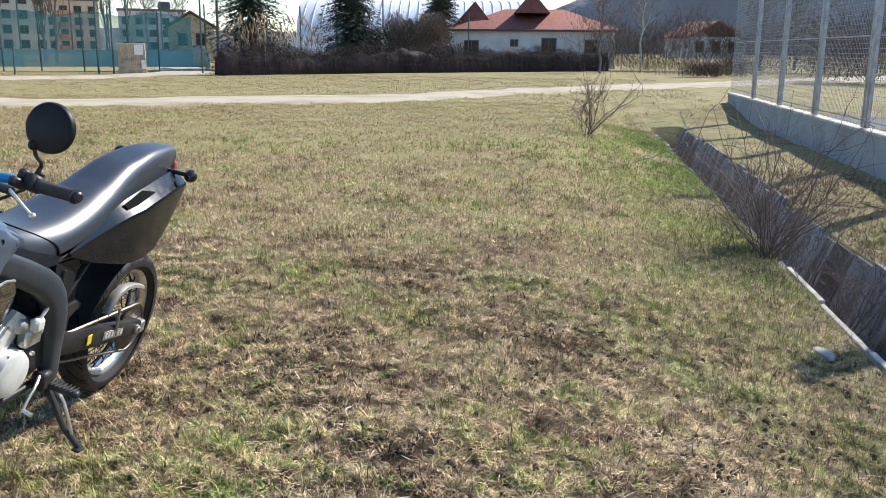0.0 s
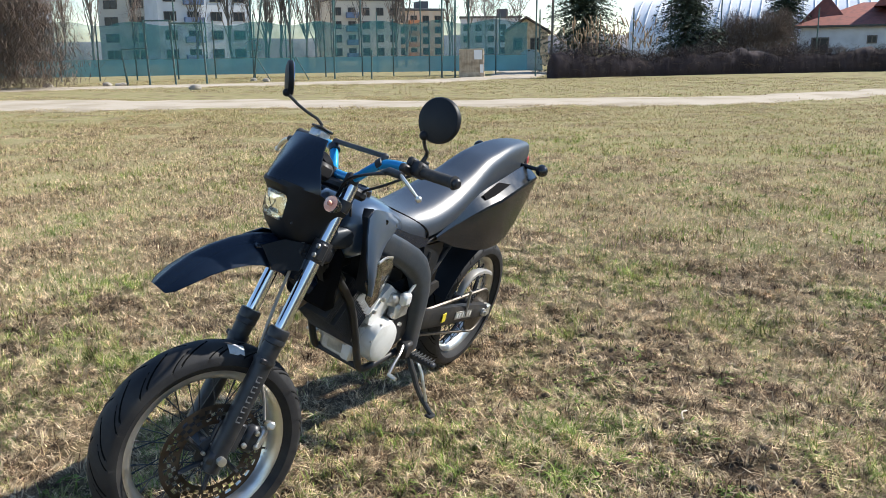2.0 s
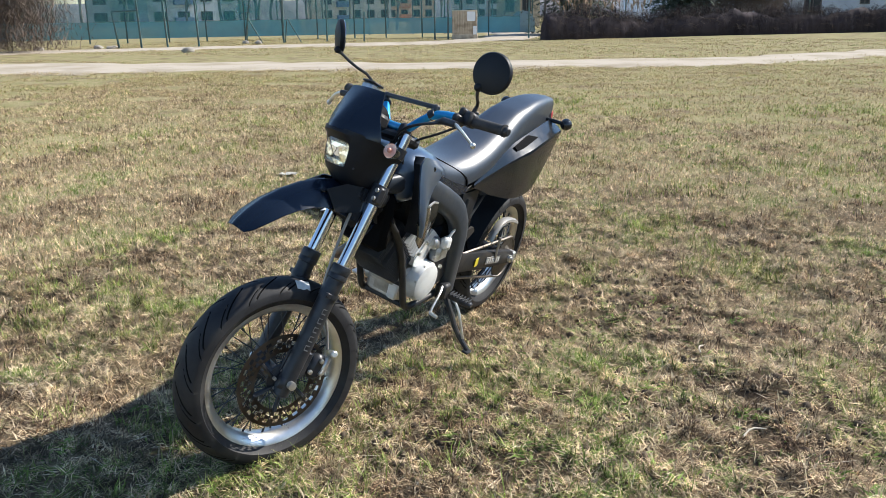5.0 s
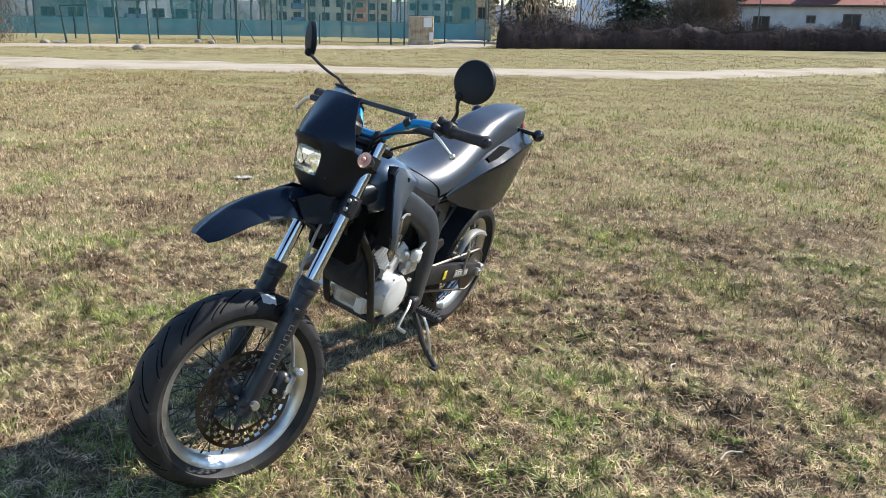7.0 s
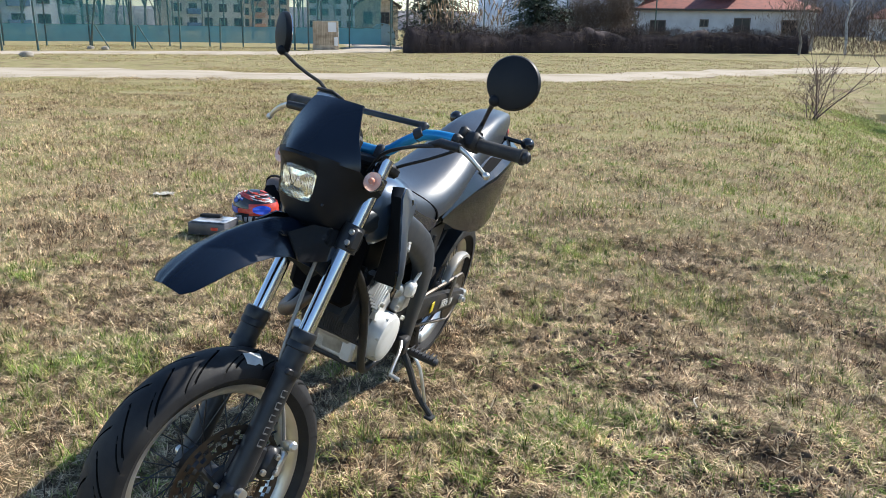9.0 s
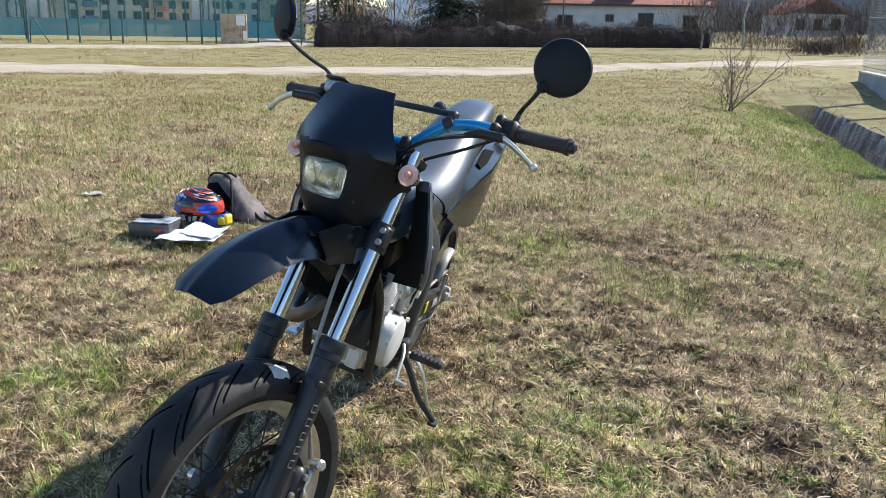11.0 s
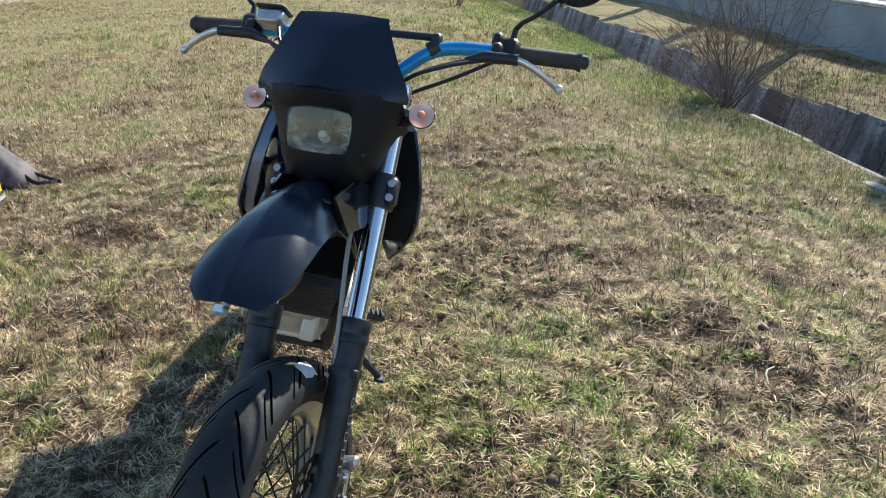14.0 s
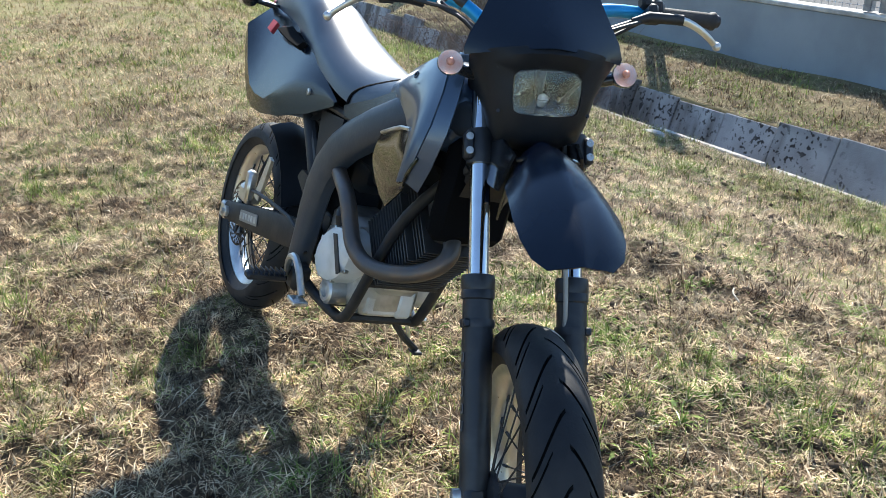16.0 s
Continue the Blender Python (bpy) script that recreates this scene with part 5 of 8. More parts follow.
    bowl = [ring([(v * k, 0.735 + (u - 0.735) * k, w - 0.012 - d) for v, u, w in inner]) for k, d in ((0.99, 0.0), (0.86, 0.028), (0.55, 0.05), (0.2, 0.058), (0.02, 0.059))]
    loft(bm, bowl, cap=False)
    lamp = part("headlamp", bm, M_REFL, root, "rectangular headlamp with fluted clear glass", S, sharp=60)
    bm = bmesh.new()
    loft(bm, [ring([(v * k, 0.735 + (u - 0.735) * k, w + d) for v, u, w in inner]) for k, d in ((0.985, -0.004), (0.97, 0.001), (0.7, 0.005), (0.3, 0.006))] +
         [ring([(v * k, 0.735 + (u - 0.735) * k, w + d) for v, u, w in inner]) for k, d in ((0.3, 0.002), (0.7, 0.001), (0.96, -0.003))], cap=True)
    part("lens", bm, M_LENS, lamp, "clear fluted glass", sharp=60).visible_shadow = False
    bm = bmesh.new()
    lathe(bm, [(0.002, 0), (0.009, 0.002), (0.010, 0.02), (0.004, 0.026)], (0.105, 0, 0.73), (1, 0, 0.2), 14)
    part("bulb", bm, M_CASTW, lamp)
    for v, u in ((0.085, 0.705), (-0.085, 0.705), (0.09, 0.78), (-0.09, 0.78)):
        bm = bmesh.new()
        lathe(bm, [(0.0035, 0), (0.0035, 0.004)], (0.122 if u < 0.75 else 0.148, v, u), (1, 0, 0), 10)
        part("cowl_bolt", bm, M_FORKB, root, "", S)

    # front turn signals
    for s in (1, -1):
        bm = bmesh.new()
        tube(bm, [(0.055, 0.118 * s, 0.795), (0.070, 0.155 * s, 0.80)], 0.011, 10)
        lathe(bm, [(0.006, -0.030), (0.014, -0.026), (0.020, -0.012), (0.0215, -0.002), (0.0195, 0.0)], (0.085, 0.170 * s, 0.803), (1, 0.1 * s, 0), 24)
        sig = part("turn_signal", bm, M_GLOSS, root, "clear round front turn signal", S)
        bm = bmesh.new()
        lathe(bm, [(0.0205, -0.006), (0.0248, 0.000), (0.0248, 0.006), (0.0210, 0.014), (0.013, 0.020), (0.001, 0.022)], (0.085, 0.170 * s, 0.803), (1, 0.1 * s, 0), 24)
        part("lens", bm, M_SIGLENS, sig, "clear dome lens").visible_shadow = False
        bm = bmesh.new()
        lathe(bm, [(0.0208, 0.001), (0.015, -0.001), (0.004, -0.002)], (0.086, 0.170 * s, 0.803), (1, 0.1 * s, 0), 20)
        part("reflector", bm, M_SIGREFL, sig, "pinkish reflector")
        bm = bmesh.new()
        bmesh.ops.create_uvsphere(bm, u_segments=12, v_segments=8, radius=0.0070)
        for v in bm.verts:
            v.co += V(0.094, 0.171 * s, 0.803)
        part("bulb", bm, M_AMBER, sig, "amber bulb")

    # handlebar and controls
    half = [(-0.02, 0.0, 0.905), (-0.02, 0.060, 0.907), (-0.024, 0.095, 0.945), (-0.030, 0.134, 0.979), (-0.038, 0.185, 0.992), (-0.050, 0.25, 0.996), (-0.068, 0.43, 1.000)]
    bm = bmesh.new()
    tube(bm, mirrored(half)[::-1][:-1] + half, 0.0140, 14, smooth=2)
    bar = part("handlebar", bm, M_BLUE, root, "blue anodised handlebar", S)
    bm = bmesh.new()
    tube(bm, [(-0.026, -0.140, 1.004), (-0.026, 0.140, 1.004)], 0.0080, 10)
    for s in (1, -1):
        lathe(bm, [(0.018, -0.012), (0.018, 0.012)], (-0.030, 0.134 * s, 0.981), (0, 1, 0.7 * s), 14)
        box(bm, (-0.028, 0.136 * s, 0.998), (0.022, 0.022, 0.03), 0.005)
    part("crossbar", bm, M_FORKB, bar, "thin black crossbar")
    for s in (1, -1):
        bm = bmesh.new()
        box(bm, (-0.02, 0.05 * s, 0.90), (0.045, 0.03, 0.045), 0.008)
        part("bar_clamp", bm, M_FORKB, bar)
    bm = bmesh.new()
    box(bm, (0.075, 0.0, 0.885), (0.06, 0.10, 0.05), 0.012)
    lathe(bm, [(0.034, 0), (0.034, 0.02), (0.026, 0.024)], (0.07, 0.0, 0.905), (-0.6, 0, 0.8), 20)
    part("instrument_pod", bm, M_FRAMEB, root, "black instrument pod", S)
    for s in (1, -1):
        d = V(-0.0190, 0.19 * s, 0.003).normalized()
        p0 = V(-0.0545, 0.295 * s, 0.9972)
        bm = bmesh.new()
        prof = [(0.021, -0.002), (0.021, 0.004), (0.0165, 0.006)]
        for k in range(12):
            prof += [(0.0172, 0.010 + k * 0.0095), (0.0165, 0.0145 + k * 0.0095)]
        prof += [(0.0175, 0.126), (0.020, 0.130), (0.020, 0.135), (0.012, 0.136)]
        lathe(bm, prof, p0, d, 20)
        grip = part("grip", bm, M_GRIP, bar, "ribbed black rubber grip")
        bm = bmesh.new()
        lathe(bm, [(0.014, 0.134), (0.014, 0.146), (0.009, 0.150)], p0, d, 16)
        part("bar_end", bm, M_FORKB, bar)
        bm = bmesh.new()
        box(bm, (-0.05, 0.285 * s, 1.0), (0.045, 0.042, 0.045), 0.008)
        box(bm, (-0.035, 0.262 * s, 1.012), (0.035, 0.022, 0.03), 0.006)
        box(bm, (-0.06, 0.285 * s, 1.027), (0.018, 0.014, 0.012), 0.003)
        part("switch_housing", bm, M_FRAMEB, bar)
        bm = bmesh.new()
        tube(bm, [(0.012, 0.215 * s, 0.948), (0.016, 0.25 * s, 0.958), (0.023, 0.320 * s, 0.955)], [0.007, 0.012, 0.011], 10)
        box(bm, (-0.022, 0.268 * s, 0.985), (0.05, 0.022, 0.026), 0.006)
        part("lever_perch", bm, M_CABLE, bar)
        bm = bmesh.new()
        tube(bm, [(0.022, 0.300 * s, 0.957), (0.025, 0.322 * s, 0.953), (0.023, 0.350 * s, 0.942), (0.013, 0.38 * s, 0.926), (0.001, 0.401 * s, 0.913)], [0.0075, 0.0085, 0.0075, 0.0065, 0.0065], 10, smooth=1, squash=0.6)
        bmesh.ops.create_uvsphere(bm, u_segments=10, v_segments=8, radius=0.0095, matrix=Matrix.Translation((0.001, 0.403 * s, 0.913)))
        part("lever", bm, M_SILVER, bar, "bare alloy lever")
    bm = bmesh.new()
    box(bm, (-0.015, -0.225, 1.005), (0.05, 0.062, 0.036), 0.008)
    res = part("brake_reservoir", bm, M_SILVER, bar, "alloy brake fluid reservoir")
    bm = bmesh.new()
    box(bm, (-0.015, -0.225, 1.026), (0.054, 0.066, 0.008), 0.003)
    part("lid", bm, M_FRAMEB, res)
    for k, pts in enumerate((
            [(0.012, 0.215, 0.948), (0.035, 0.15, 0.915), (0.03, 0.08, 0.875), (-0.06, 0.03, 0.82)],
            [(-0.05, 0.265, 0.980), (-0.05, 0.18, 0.930), (-0.045, 0.09, 0.885), (-0.06, 0.03, 0.85), (-0.1, 0.02, 0.80)],
            [(0.0, 0.262, 0.960), (0.04, 0.19, 0.925), (0.045, 0.11, 0.890), (0.01, 0.06, 0.84)],
            [(0.0, -0.20, 0.985), (0.035, -0.17, 0.93), (0.04, -0.10, 0.89), (0.0, -0.04, 0.84)],
            [(0.0, -0.17, 0.968), (0.045, -0.20, 0.935), (0.06, -0.13, 0.90), (0.03, -0.08, 0.82)],
            [(-0.03, -0.265, 0.985), (0.035, -0.235, 0.945), (0.06, -0.15, 0.92), (0.02, -0.06, 0.84)])):
        bm = bmesh.new()
        tube(bm, pts, 0.0042, 7, smooth=2)
        part("control_cable", bm, M_CABLE, root, "", S)

    # mirrors
    inv = (BIKE @ S).to_3x3().inverted()
    for s, c, nworld, rad in ((1, V(0.068, 0.416, 1.120), V(0.02, -0.97, 0.16), 0.062), (-1, V(0.067, -0.427, 1.142), V(-0.70, -0.70, 0.10), 0.062)):
        nn = (inv @ nworld).normalized()
        bm = bmesh.new()
        foot = V(-0.045, 0.288 * s, 1.02)
        low = c - V(0, 0, 1) * rad * 0.8 - V(0, s, 0) * rad * 0.45
        tube(bm, [foot, foot + V(0.0, 0.004 * s, 0.035), foot.lerp(low, 0.55) + V(0, 0, 0.006), low], [0.007, 0.0052, 0.005, 0.006], 9, smooth=1)
        stalk = part("mirror_stalk", bm, M_FRAMEB, root, "black mirror stalk", S)
        bm = bmesh.new()
        lathe(bm, [(rad - 0.002, -0.010), (rad, -0.008), (rad, 0.002), (rad * 0.95, 0.007), (rad * 0.7, 0.012), (0.002, 0.015)], c, nn, 40)
        bmesh.ops.create_uvsphere(bm, u_segments=12, v_segments=8, radius=0.014, matrix=Matrix.Translation(low))
        mir = part("mirror", bm, M_MATTB, root, "round black rear-view mirror", S)
        bm = bmesh.new()
        lathe(bm, [(rad * 0.93, 0.0), (rad * 0.93, 0.002)], c - nn * 0.013, nn, 40)
        part("mirror_glass", bm, M_MIRROR, mir)

    # seat
    zt = [(-0.43, 1.062), (-0.40, 1.074), (-0.32, 1.080), (-0.2, 1.084), (0.0, 1.056), (0.06, 1.040), (0.09, 1.018), (0.15, 1.000), (0.3, 0.955), (0.45, 0.926), (0.58, 0.928), (0.70, 0.962), (0.78, 0.99)]
    zb = [(-0.43, 0.972), (-0.3, 0.965), (-0.1, 0.945), (0.05, 0.925), (0.2, 0.895), (0.33, 0.862), (0.45, 0.838), (0.56, 0.830), (0.66, 0.865), (0.78, 0.93)]
    hw = [(-0.43, 0.040), (-0.38, 0.054), (-0.25, 0.072), (-0.1, 0.086), (0.1, 0.107), (0.3, 0.126), (0.45, 0.129), (0.6, 0.112), (0.78, 0.085)]
    bm = bmesh.new()
    secs = []
    for x in np.linspace(-0.43, 0.78, 52):
        t, b, h = soft_at(zt, x), soft_at(zb, x), soft_at(hw, x)
        ring_ = []
        for k in range(20):
            a = math.pi * k / 19
            cx, sx = math.cos(a), math.sin(a)
            edge = min(1.0, max(0.25, (0.25 - x) / 0.35))
            ring_.append((x, h * math.copysign(abs(cx) ** (0.66 - 0.30 * edge), cx) * (1 - (0.20 - 0.06 * edge) * sx ** 2), b + (t - b) * (abs(sx) ** (0.82 - 0.42 * edge)) * (1 - 0.03 * cx * cx)))
        ring_.append((x, -h * 0.9, b - 0.004))
        ring_.append((x, h * 0.9, b - 0.004))
        secs.append(ring_)
    loft(bm, secs)
    seat = part("seat", bm, M_SEAT, root, "long grey vinyl seat", sharp=50)
    line = []
    for k in range(33):
        a = math.pi * k / 32
        cx, sx = math.cos(a), math.sin(a)
        x = 0.71 - 0.22 * abs(cx) ** 1.3
        t, b, h = soft_at(zt, x), soft_at(zb, x), soft_at(hw, x)
        line.append((x, h * math.copysign(abs(cx) ** 0.66, cx) * (1 - 0.20 * sx ** 2), b + (t - b) * abs(sx) ** 0.82 * (1 - 0.03 * cx * cx)))
    bm = bmesh.new()
    tube(bm, line, 0.0055, 6)
    part("seat_strap", bm, M_HOLE, seat, "black strap across the front of the seat")
    for s in (1, -1):
        bm = bmesh.new()
        rows = [[(x, s * y, z), (x2, s * y2, z2)] for (x, y, z), (x2, y2, z2) in (((0.47, 0.122, 0.826), (0.48, 0.120, 0.800)), ((0.60, 0.118, 0.868), (0.58, 0.122, 0.800)), ((0.70, 0.116, 0.908), (0.68, 0.126, 0.842)), ((0.79, 0.120, 0.930), (0.80, 0.128, 0.885)))]
        sheet(bm, rows, 0.004)
        part("tank_side_cover", bm, M_PLASTIC, root, "dark plastic cover under the seat front")

    # tank
    bm = bmesh.new()
    secs = []
    for x, t, b, h in ((0.66, 0.945, 0.86, 0.105), (0.74, 0.995, 0.84, 0.118), (0.84, 1.018, 0.82, 0.130), (0.91, 1.010, 0.82, 0.120), (0.945, 0.985, 0.84, 0.095), (0.960, 0.95, 0.87, 0.06)):
        secs.append([(x, h * math.copysign(abs(math.cos(a)) ** 0.7, math.cos(a)), (t + b) / 2 + (t - b) / 2 * math.copysign(abs(math.sin(a)) ** 0.75, math.sin(a))) for a in [2 * math.pi * k / 24 for k in range(24)]])
    loft(bm, secs)
    tank = part("fuel_tank", bm, M_PAINT, root, "slate-grey painted fuel tank", sharp=60)
    bm = bmesh.new()
    lathe(bm, [(0.040, -0.01), (0.040, 0.008), (0.034, 0.014), (0.020, 0.016), (0.018, 0.011)], (0.80, 0, 1.018), (-0.15, 0, 1), 26)
    part("filler_cap", bm, M_GLOSS, tank, "black filler cap")

    # frame neck and wiring behind the fork, a block added to fill the shadow
    bm = bmesh.new()
    loft(bm, [[(x, y * c, z + d) for c, d in ((-1, 0.0), (-0.7, 0.03), (0.7, 0.03), (1, 0.0))] for x, y, z in ((1.02, 0.050, 0.995), (1.035, 0.056, 0.93), (1.02, 0.062, 0.84), (0.975, 0.056, 0.745))])
    box(bm, (0.945, 0, 0.86), (0.10, 0.14, 0.20), 0.03)
    part("frame_neck", bm, M_FRAMEB, root, "black frame neck with wiring")

    # shrouds
    for s in (1, -1):
        top = [(0.70, 0.096, 0.942), (0.77, 0.112, 0.975), (0.85, 0.126, 1.004), (0.91, 0.138, 1.022), (0.955, 0.152, 1.008), (0.975, 0.174, 0.955), (0.980, 0.193, 0.890), (0.962, 0.203, 0.815), (0.935, 0.198, 0.760)]
        low = [(0.695, 0.108, 0.905), (0.745, 0.126, 0.900), (0.795, 0.140, 0.890), (0.835, 0.155, 0.876), (0.868, 0.170, 0.860), (0.890, 0.184, 0.842), (0.905, 0.193, 0.818), (0.912, 0.197, 0.785), (0.915, 0.195, 0.750)]
        wide = lambda pts: [(x, y if s > 0 else min(y, 0.13) + 0.55 * max(0.0, y - 0.13), z) for x, y, z in pts]
        top, low = wide(top), wide(low)
        bm = bmesh.new()
        grid = []
        for (a, b) in zip(top, low):
            a, b = V(*a), V(*b)
            grid.append([(lambda q: (q.x, s * (q.y + 0.010 * math.sin(math.pi * k / 6)), q.z))(a.lerp(b, k / 6)) for k in range(7)])
        sheet(bm, grid, 0.005)
        sh = part("tank_shroud", bm, M_PAINT, root, "slate-blue glossy tank shroud", sharp=50)
        bm = bmesh.new()
        lip = [(0.920, 0.105, 1.016), (0.935, 0.115, 0.998), (0.930, 0.128, 0.950), (0.920, 0.132, 0.885), (0.905, 0.128, 0.800), (0.890, 0.120, 0.735)]
        if s < 0:
            lip = [(0.935, 0.112, 1.018), (0.985, 0.122, 0.998), (1.004, 0.134, 0.945), (1.006, 0.140, 0.880), (0.984, 0.142, 0.800), (0.952, 0.138, 0.745)]
        sheet(bm, [[(lambda q: (q.x, s * q.y, q.z))((V(*a) - V(0.001, 0.003, 0)).lerp(V(*b), k / 3)) for k in range(4)] for a, b in zip(top[3:], lip)], 0.004)
        # Left lip made black for the shade on it; right lip keeps the paint.
        part("shroud_lip", bm, M_MATTB if s > 0 else M_PAINT, sh, "inward front lip of the shroud")
        bm = bmesh.new()
        up2 = [(0.730, 0.136, 0.818), (0.795, 0.152, 0.840), (0.850, 0.172, 0.855), (0.905, 0.190, 0.862), (0.970, 0.200, 0.815)]
        low2 = [(0.718, 0.138, 0.745), (0.765, 0.152, 0.720), (0.815, 0.166, 0.698), (0.868, 0.178, 0.686), (0.930, 0.190, 0.738)]
        up2, low2 = wide(up2), wide(low2)
        sheet(bm, [[(lambda q: (q.x, s * (q.y + 0.006 * math.sin(math.pi * k / 4)), q.z))(V(*a).lerp(V(*b), k / 4)) for k in range(5)] for a, b in zip(up2, low2)], 0.005)
        part("shroud_scoop", bm, M_SCOOP, sh, "gloss black lower scoop")
        # Silver tube put in for the highlight along the scoop's top edge.
        bm = bmesh.new()
        tube(bm, [(x, s * (y + 0.004), z) for x, y, z in up2[:4]], 0.0045, 6)
        part("scoop_trim", bm, M_SILVER, sh, "bright tube painting the highlight on the top edge")
        for x, z in ((0.825, 0.965), (0.735, 0.928)):
            bm = bmesh.new()
            lathe(bm, [(0.008, 0), (0.008, 0.004), (0.004, 0.0045), (0.004, 0.002)], (x, s * (0.138 if x > 0.8 else 0.120), z), (0, s, 0.3), 14)
            part("shroud_bolt", bm, M_GLOSS, sh)

    # tail panels
    for s in (1, -1):
        st = [(0.415, 0.822, 0.120, 0.819, 0.125, 0.810, 0.125), (0.34, 0.850, 0.118, 0.838, 0.127, 0.783, 0.127), (0.27, 0.880, 0.116, 0.855, 0.127, 0.755, 0.126), (0.18, 0.915, 0.113, 0.876, 0.127, 0.730, 0.125),
              (0.10, 0.942, 0.110, 0.893, 0.127, 0.708, 0.124), (0.0, 0.966, 0.104, 0.910, 0.127, 0.692, 0.121), (-0.10, 0.988, 0.097, 0.925, 0.124, 0.688, 0.117), (-0.18, 1.002, 0.090, 0.935, 0.119, 0.702, 0.112),
              (-0.26, 1.010, 0.083, 0.942, 0.112, 0.755, 0.106), (-0.32, 1.012, 0.077, 0.945, 0.106, 0.810, 0.100), (-0.385, 1.010, 0.069, 0.945, 0.097, 0.868, 0.091)]
        bm = bmesh.new()
        grid = []
        for x, zt_, yt, zc, yc, zb_, yb in st:
            up = max(0.0, min(1.0, (0.25 - x) / 0.25))
            zt_, yt = zt_ + up * (zc + 0.040 - zt_), yt + up * (yc - 0.042 - yt)
            flare = max(0.0, min(1.0, (0.34 - x) / 0.34)) * (0.034 if s > 0 else 0.055)
            if s < 0:
                zc += (zb_ + 0.045 - zc) * flare / 0.055
                yc -= 0.018 * flare / 0.055
            a, c, b = V(x, yt + (0.35 if s > 0 else 0.1) * flare, zt_), V(x, yc + flare, zc), V(x, yb + 0.75 * flare + 0.02 * (zc - zb_), zb_)
            grid.append([(q.x, s * q.y, q.z) for q in (a, a.lerp(c, 0.5), c.lerp(a, 0.06), c.lerp(b, 0.03), c.lerp(b, 0.35), c.lerp(b, 0.7), b)])
        sheet(bm, grid, 0.005)
        tail = part("tail_panel", bm, M_TAIL, root, "gloss black plastic tail side panel", sharp=18)
        bm = bmesh.new()
        lathe(bm, [(0.009, 0), (0.009, 0.005), (0.004, 0.006), (0.004, 0.003)], (0.265, s * (0.130 if s > 0 else 0.138), 0.815), (0, s, 0), 14)
        part("panel_bolt", bm, M_SILVER, tail)
        g, h = (0.022, 0.0) if s > 0 else (0.022, 0.018)
        # Flat black plate laid over the panel for the darkness inside the vent.
        bm = bmesh.new()
        plate(bm, [(-0.115, s * (0.104 + g), 0.948 - h), (-0.045, s * (0.090 + 0.6 * g), 0.958 - 0.5 * h), (0.100, s * (0.106 + 0.4 * g), 0.930 - 0.3 * h), (0.090, s * (0.116 + 0.6 * g), 0.914 - 0.4 * h), (0.020, s * (0.114 + 0.9 * g), 0.924 - 0.6 * h)], 0.016)
        part("vent", bm, M_HOLE, tail, "black plate painted for the dark of a vent opening")
        if s < 0:
            bm = bmesh.new()
            plate(bm, [(-0.205, s * 0.112, 0.950), (-0.150, s * 0.116, 0.946), (-0.125, s * 0.140, 0.916), (-0.175, s * 0.136, 0.921)], 0.012)
            part("sticker", bm, M_RED, tail, "small red sticker")
    bm = bmesh.new()
    loft(bm, [[(x, h * c, z + (0.03 if k in (1, 2) else 0)) for k, c in enumerate((-1, -0.8, 0.8, 1))] for x, h, z in ((0.30, 0.112, 0.748), (0.0, 0.112, 0.702), (-0.16, 0.100, 0.705), (-0.34, 0.085, 0.84), (-0.41, 0.060, 0.975))])
    part("tail_underside", bm, M_FRAMEB, root)
    bm = bmesh.new()
    box(bm, (-0.445, 0, 0.985), (0.04, 0.09, 0.05), 0.012)
    part("tail_lamp", bm, M_RED, root, "red tail lamp")
    for s in (1, -1):
        bm = bmesh.new()
        tube(bm, [(-0.345, 0.05 * s, 0.985), (-0.352, 0.140 * s, 0.990)], 0.009, 10)
        lathe(bm, [(0.006, -0.028), (0.018, -0.022), (0.026, -0.006), (0.027, 0.006), (0.024, 0.010), (0.004, 0.012)], (-0.345, 0.158 * s, 0.992), (-1, 0, 0), 20)
        part("rear_turn_signal", bm, M_GLOSS, root, "black rear turn signal")

    # perimeter frame, cradle and subframe
    for s in (1, -1):
        bm = bmesh.new()
        spine = [(1.02, 0.045, 0.905, 0.030), (0.90, 0.088, 0.915, 0.040), (0.79, 0.110, 0.878, 0.045), (0.66, 0.117, 0.815, 0.046), (0.555, 0.120, 0.757, 0.048), (0.495, 0.121, 0.712, 0.050), (0.450, 0.121, 0.655, 0.052), (0.425, 0.120, 0.595, 0.051), (0.412, 0.118, 0.53, 0.048), (0.398, 0.113, 0.44, 0.044), (0.375, 0.108, 0.33, 0.036)]
        secs = []
        for i, (x, y, z, hh) in enumerate(spine):
            p0, p1 = spine[max(i - 1, 0)], spine[min(i + 1, len(spine) - 1)]
            tx, tz = p1[0] - p0[0], p1[2] - p0[2]
            k = 1 / math.hypot(tx, tz)
            nx, nz = -tz * k, tx * k
            secs.append([(x + nx * hh * q, s * (y + 0.026 * w), z + nz * hh * q) for w, q in ((-1, -0.6), (-1, 0.6), (-0.55, 1), (0.45, 1), (0.85, 0.75), (1, 0.35), (1, -0.35), (0.85, -0.75), (0.45, -1), (-0.55, -1))])
        loft(bm, secs)
        part("frame_spar", bm, M_SPAR, root, "worn dark grey frame spar", sharp=50)
        bm = bmesh.new()
        tube(bm, [(0.98, 0.050 * s, 0.82), (0.91, 0.080 * s, 0.74), (0.835, 0.095 * s, 0.64), (0.775, 0.100 * s, 0.50), (0.725, 0.100 * s, 0.385), (0.700, 0.100 * s, 0.350), (0.655, 0.100 * s, 0.338), (0.46, 0.100 * s, 0.335), (0.40, 0.105 * s, 0.36)], 0.0135, 10, smooth=1)
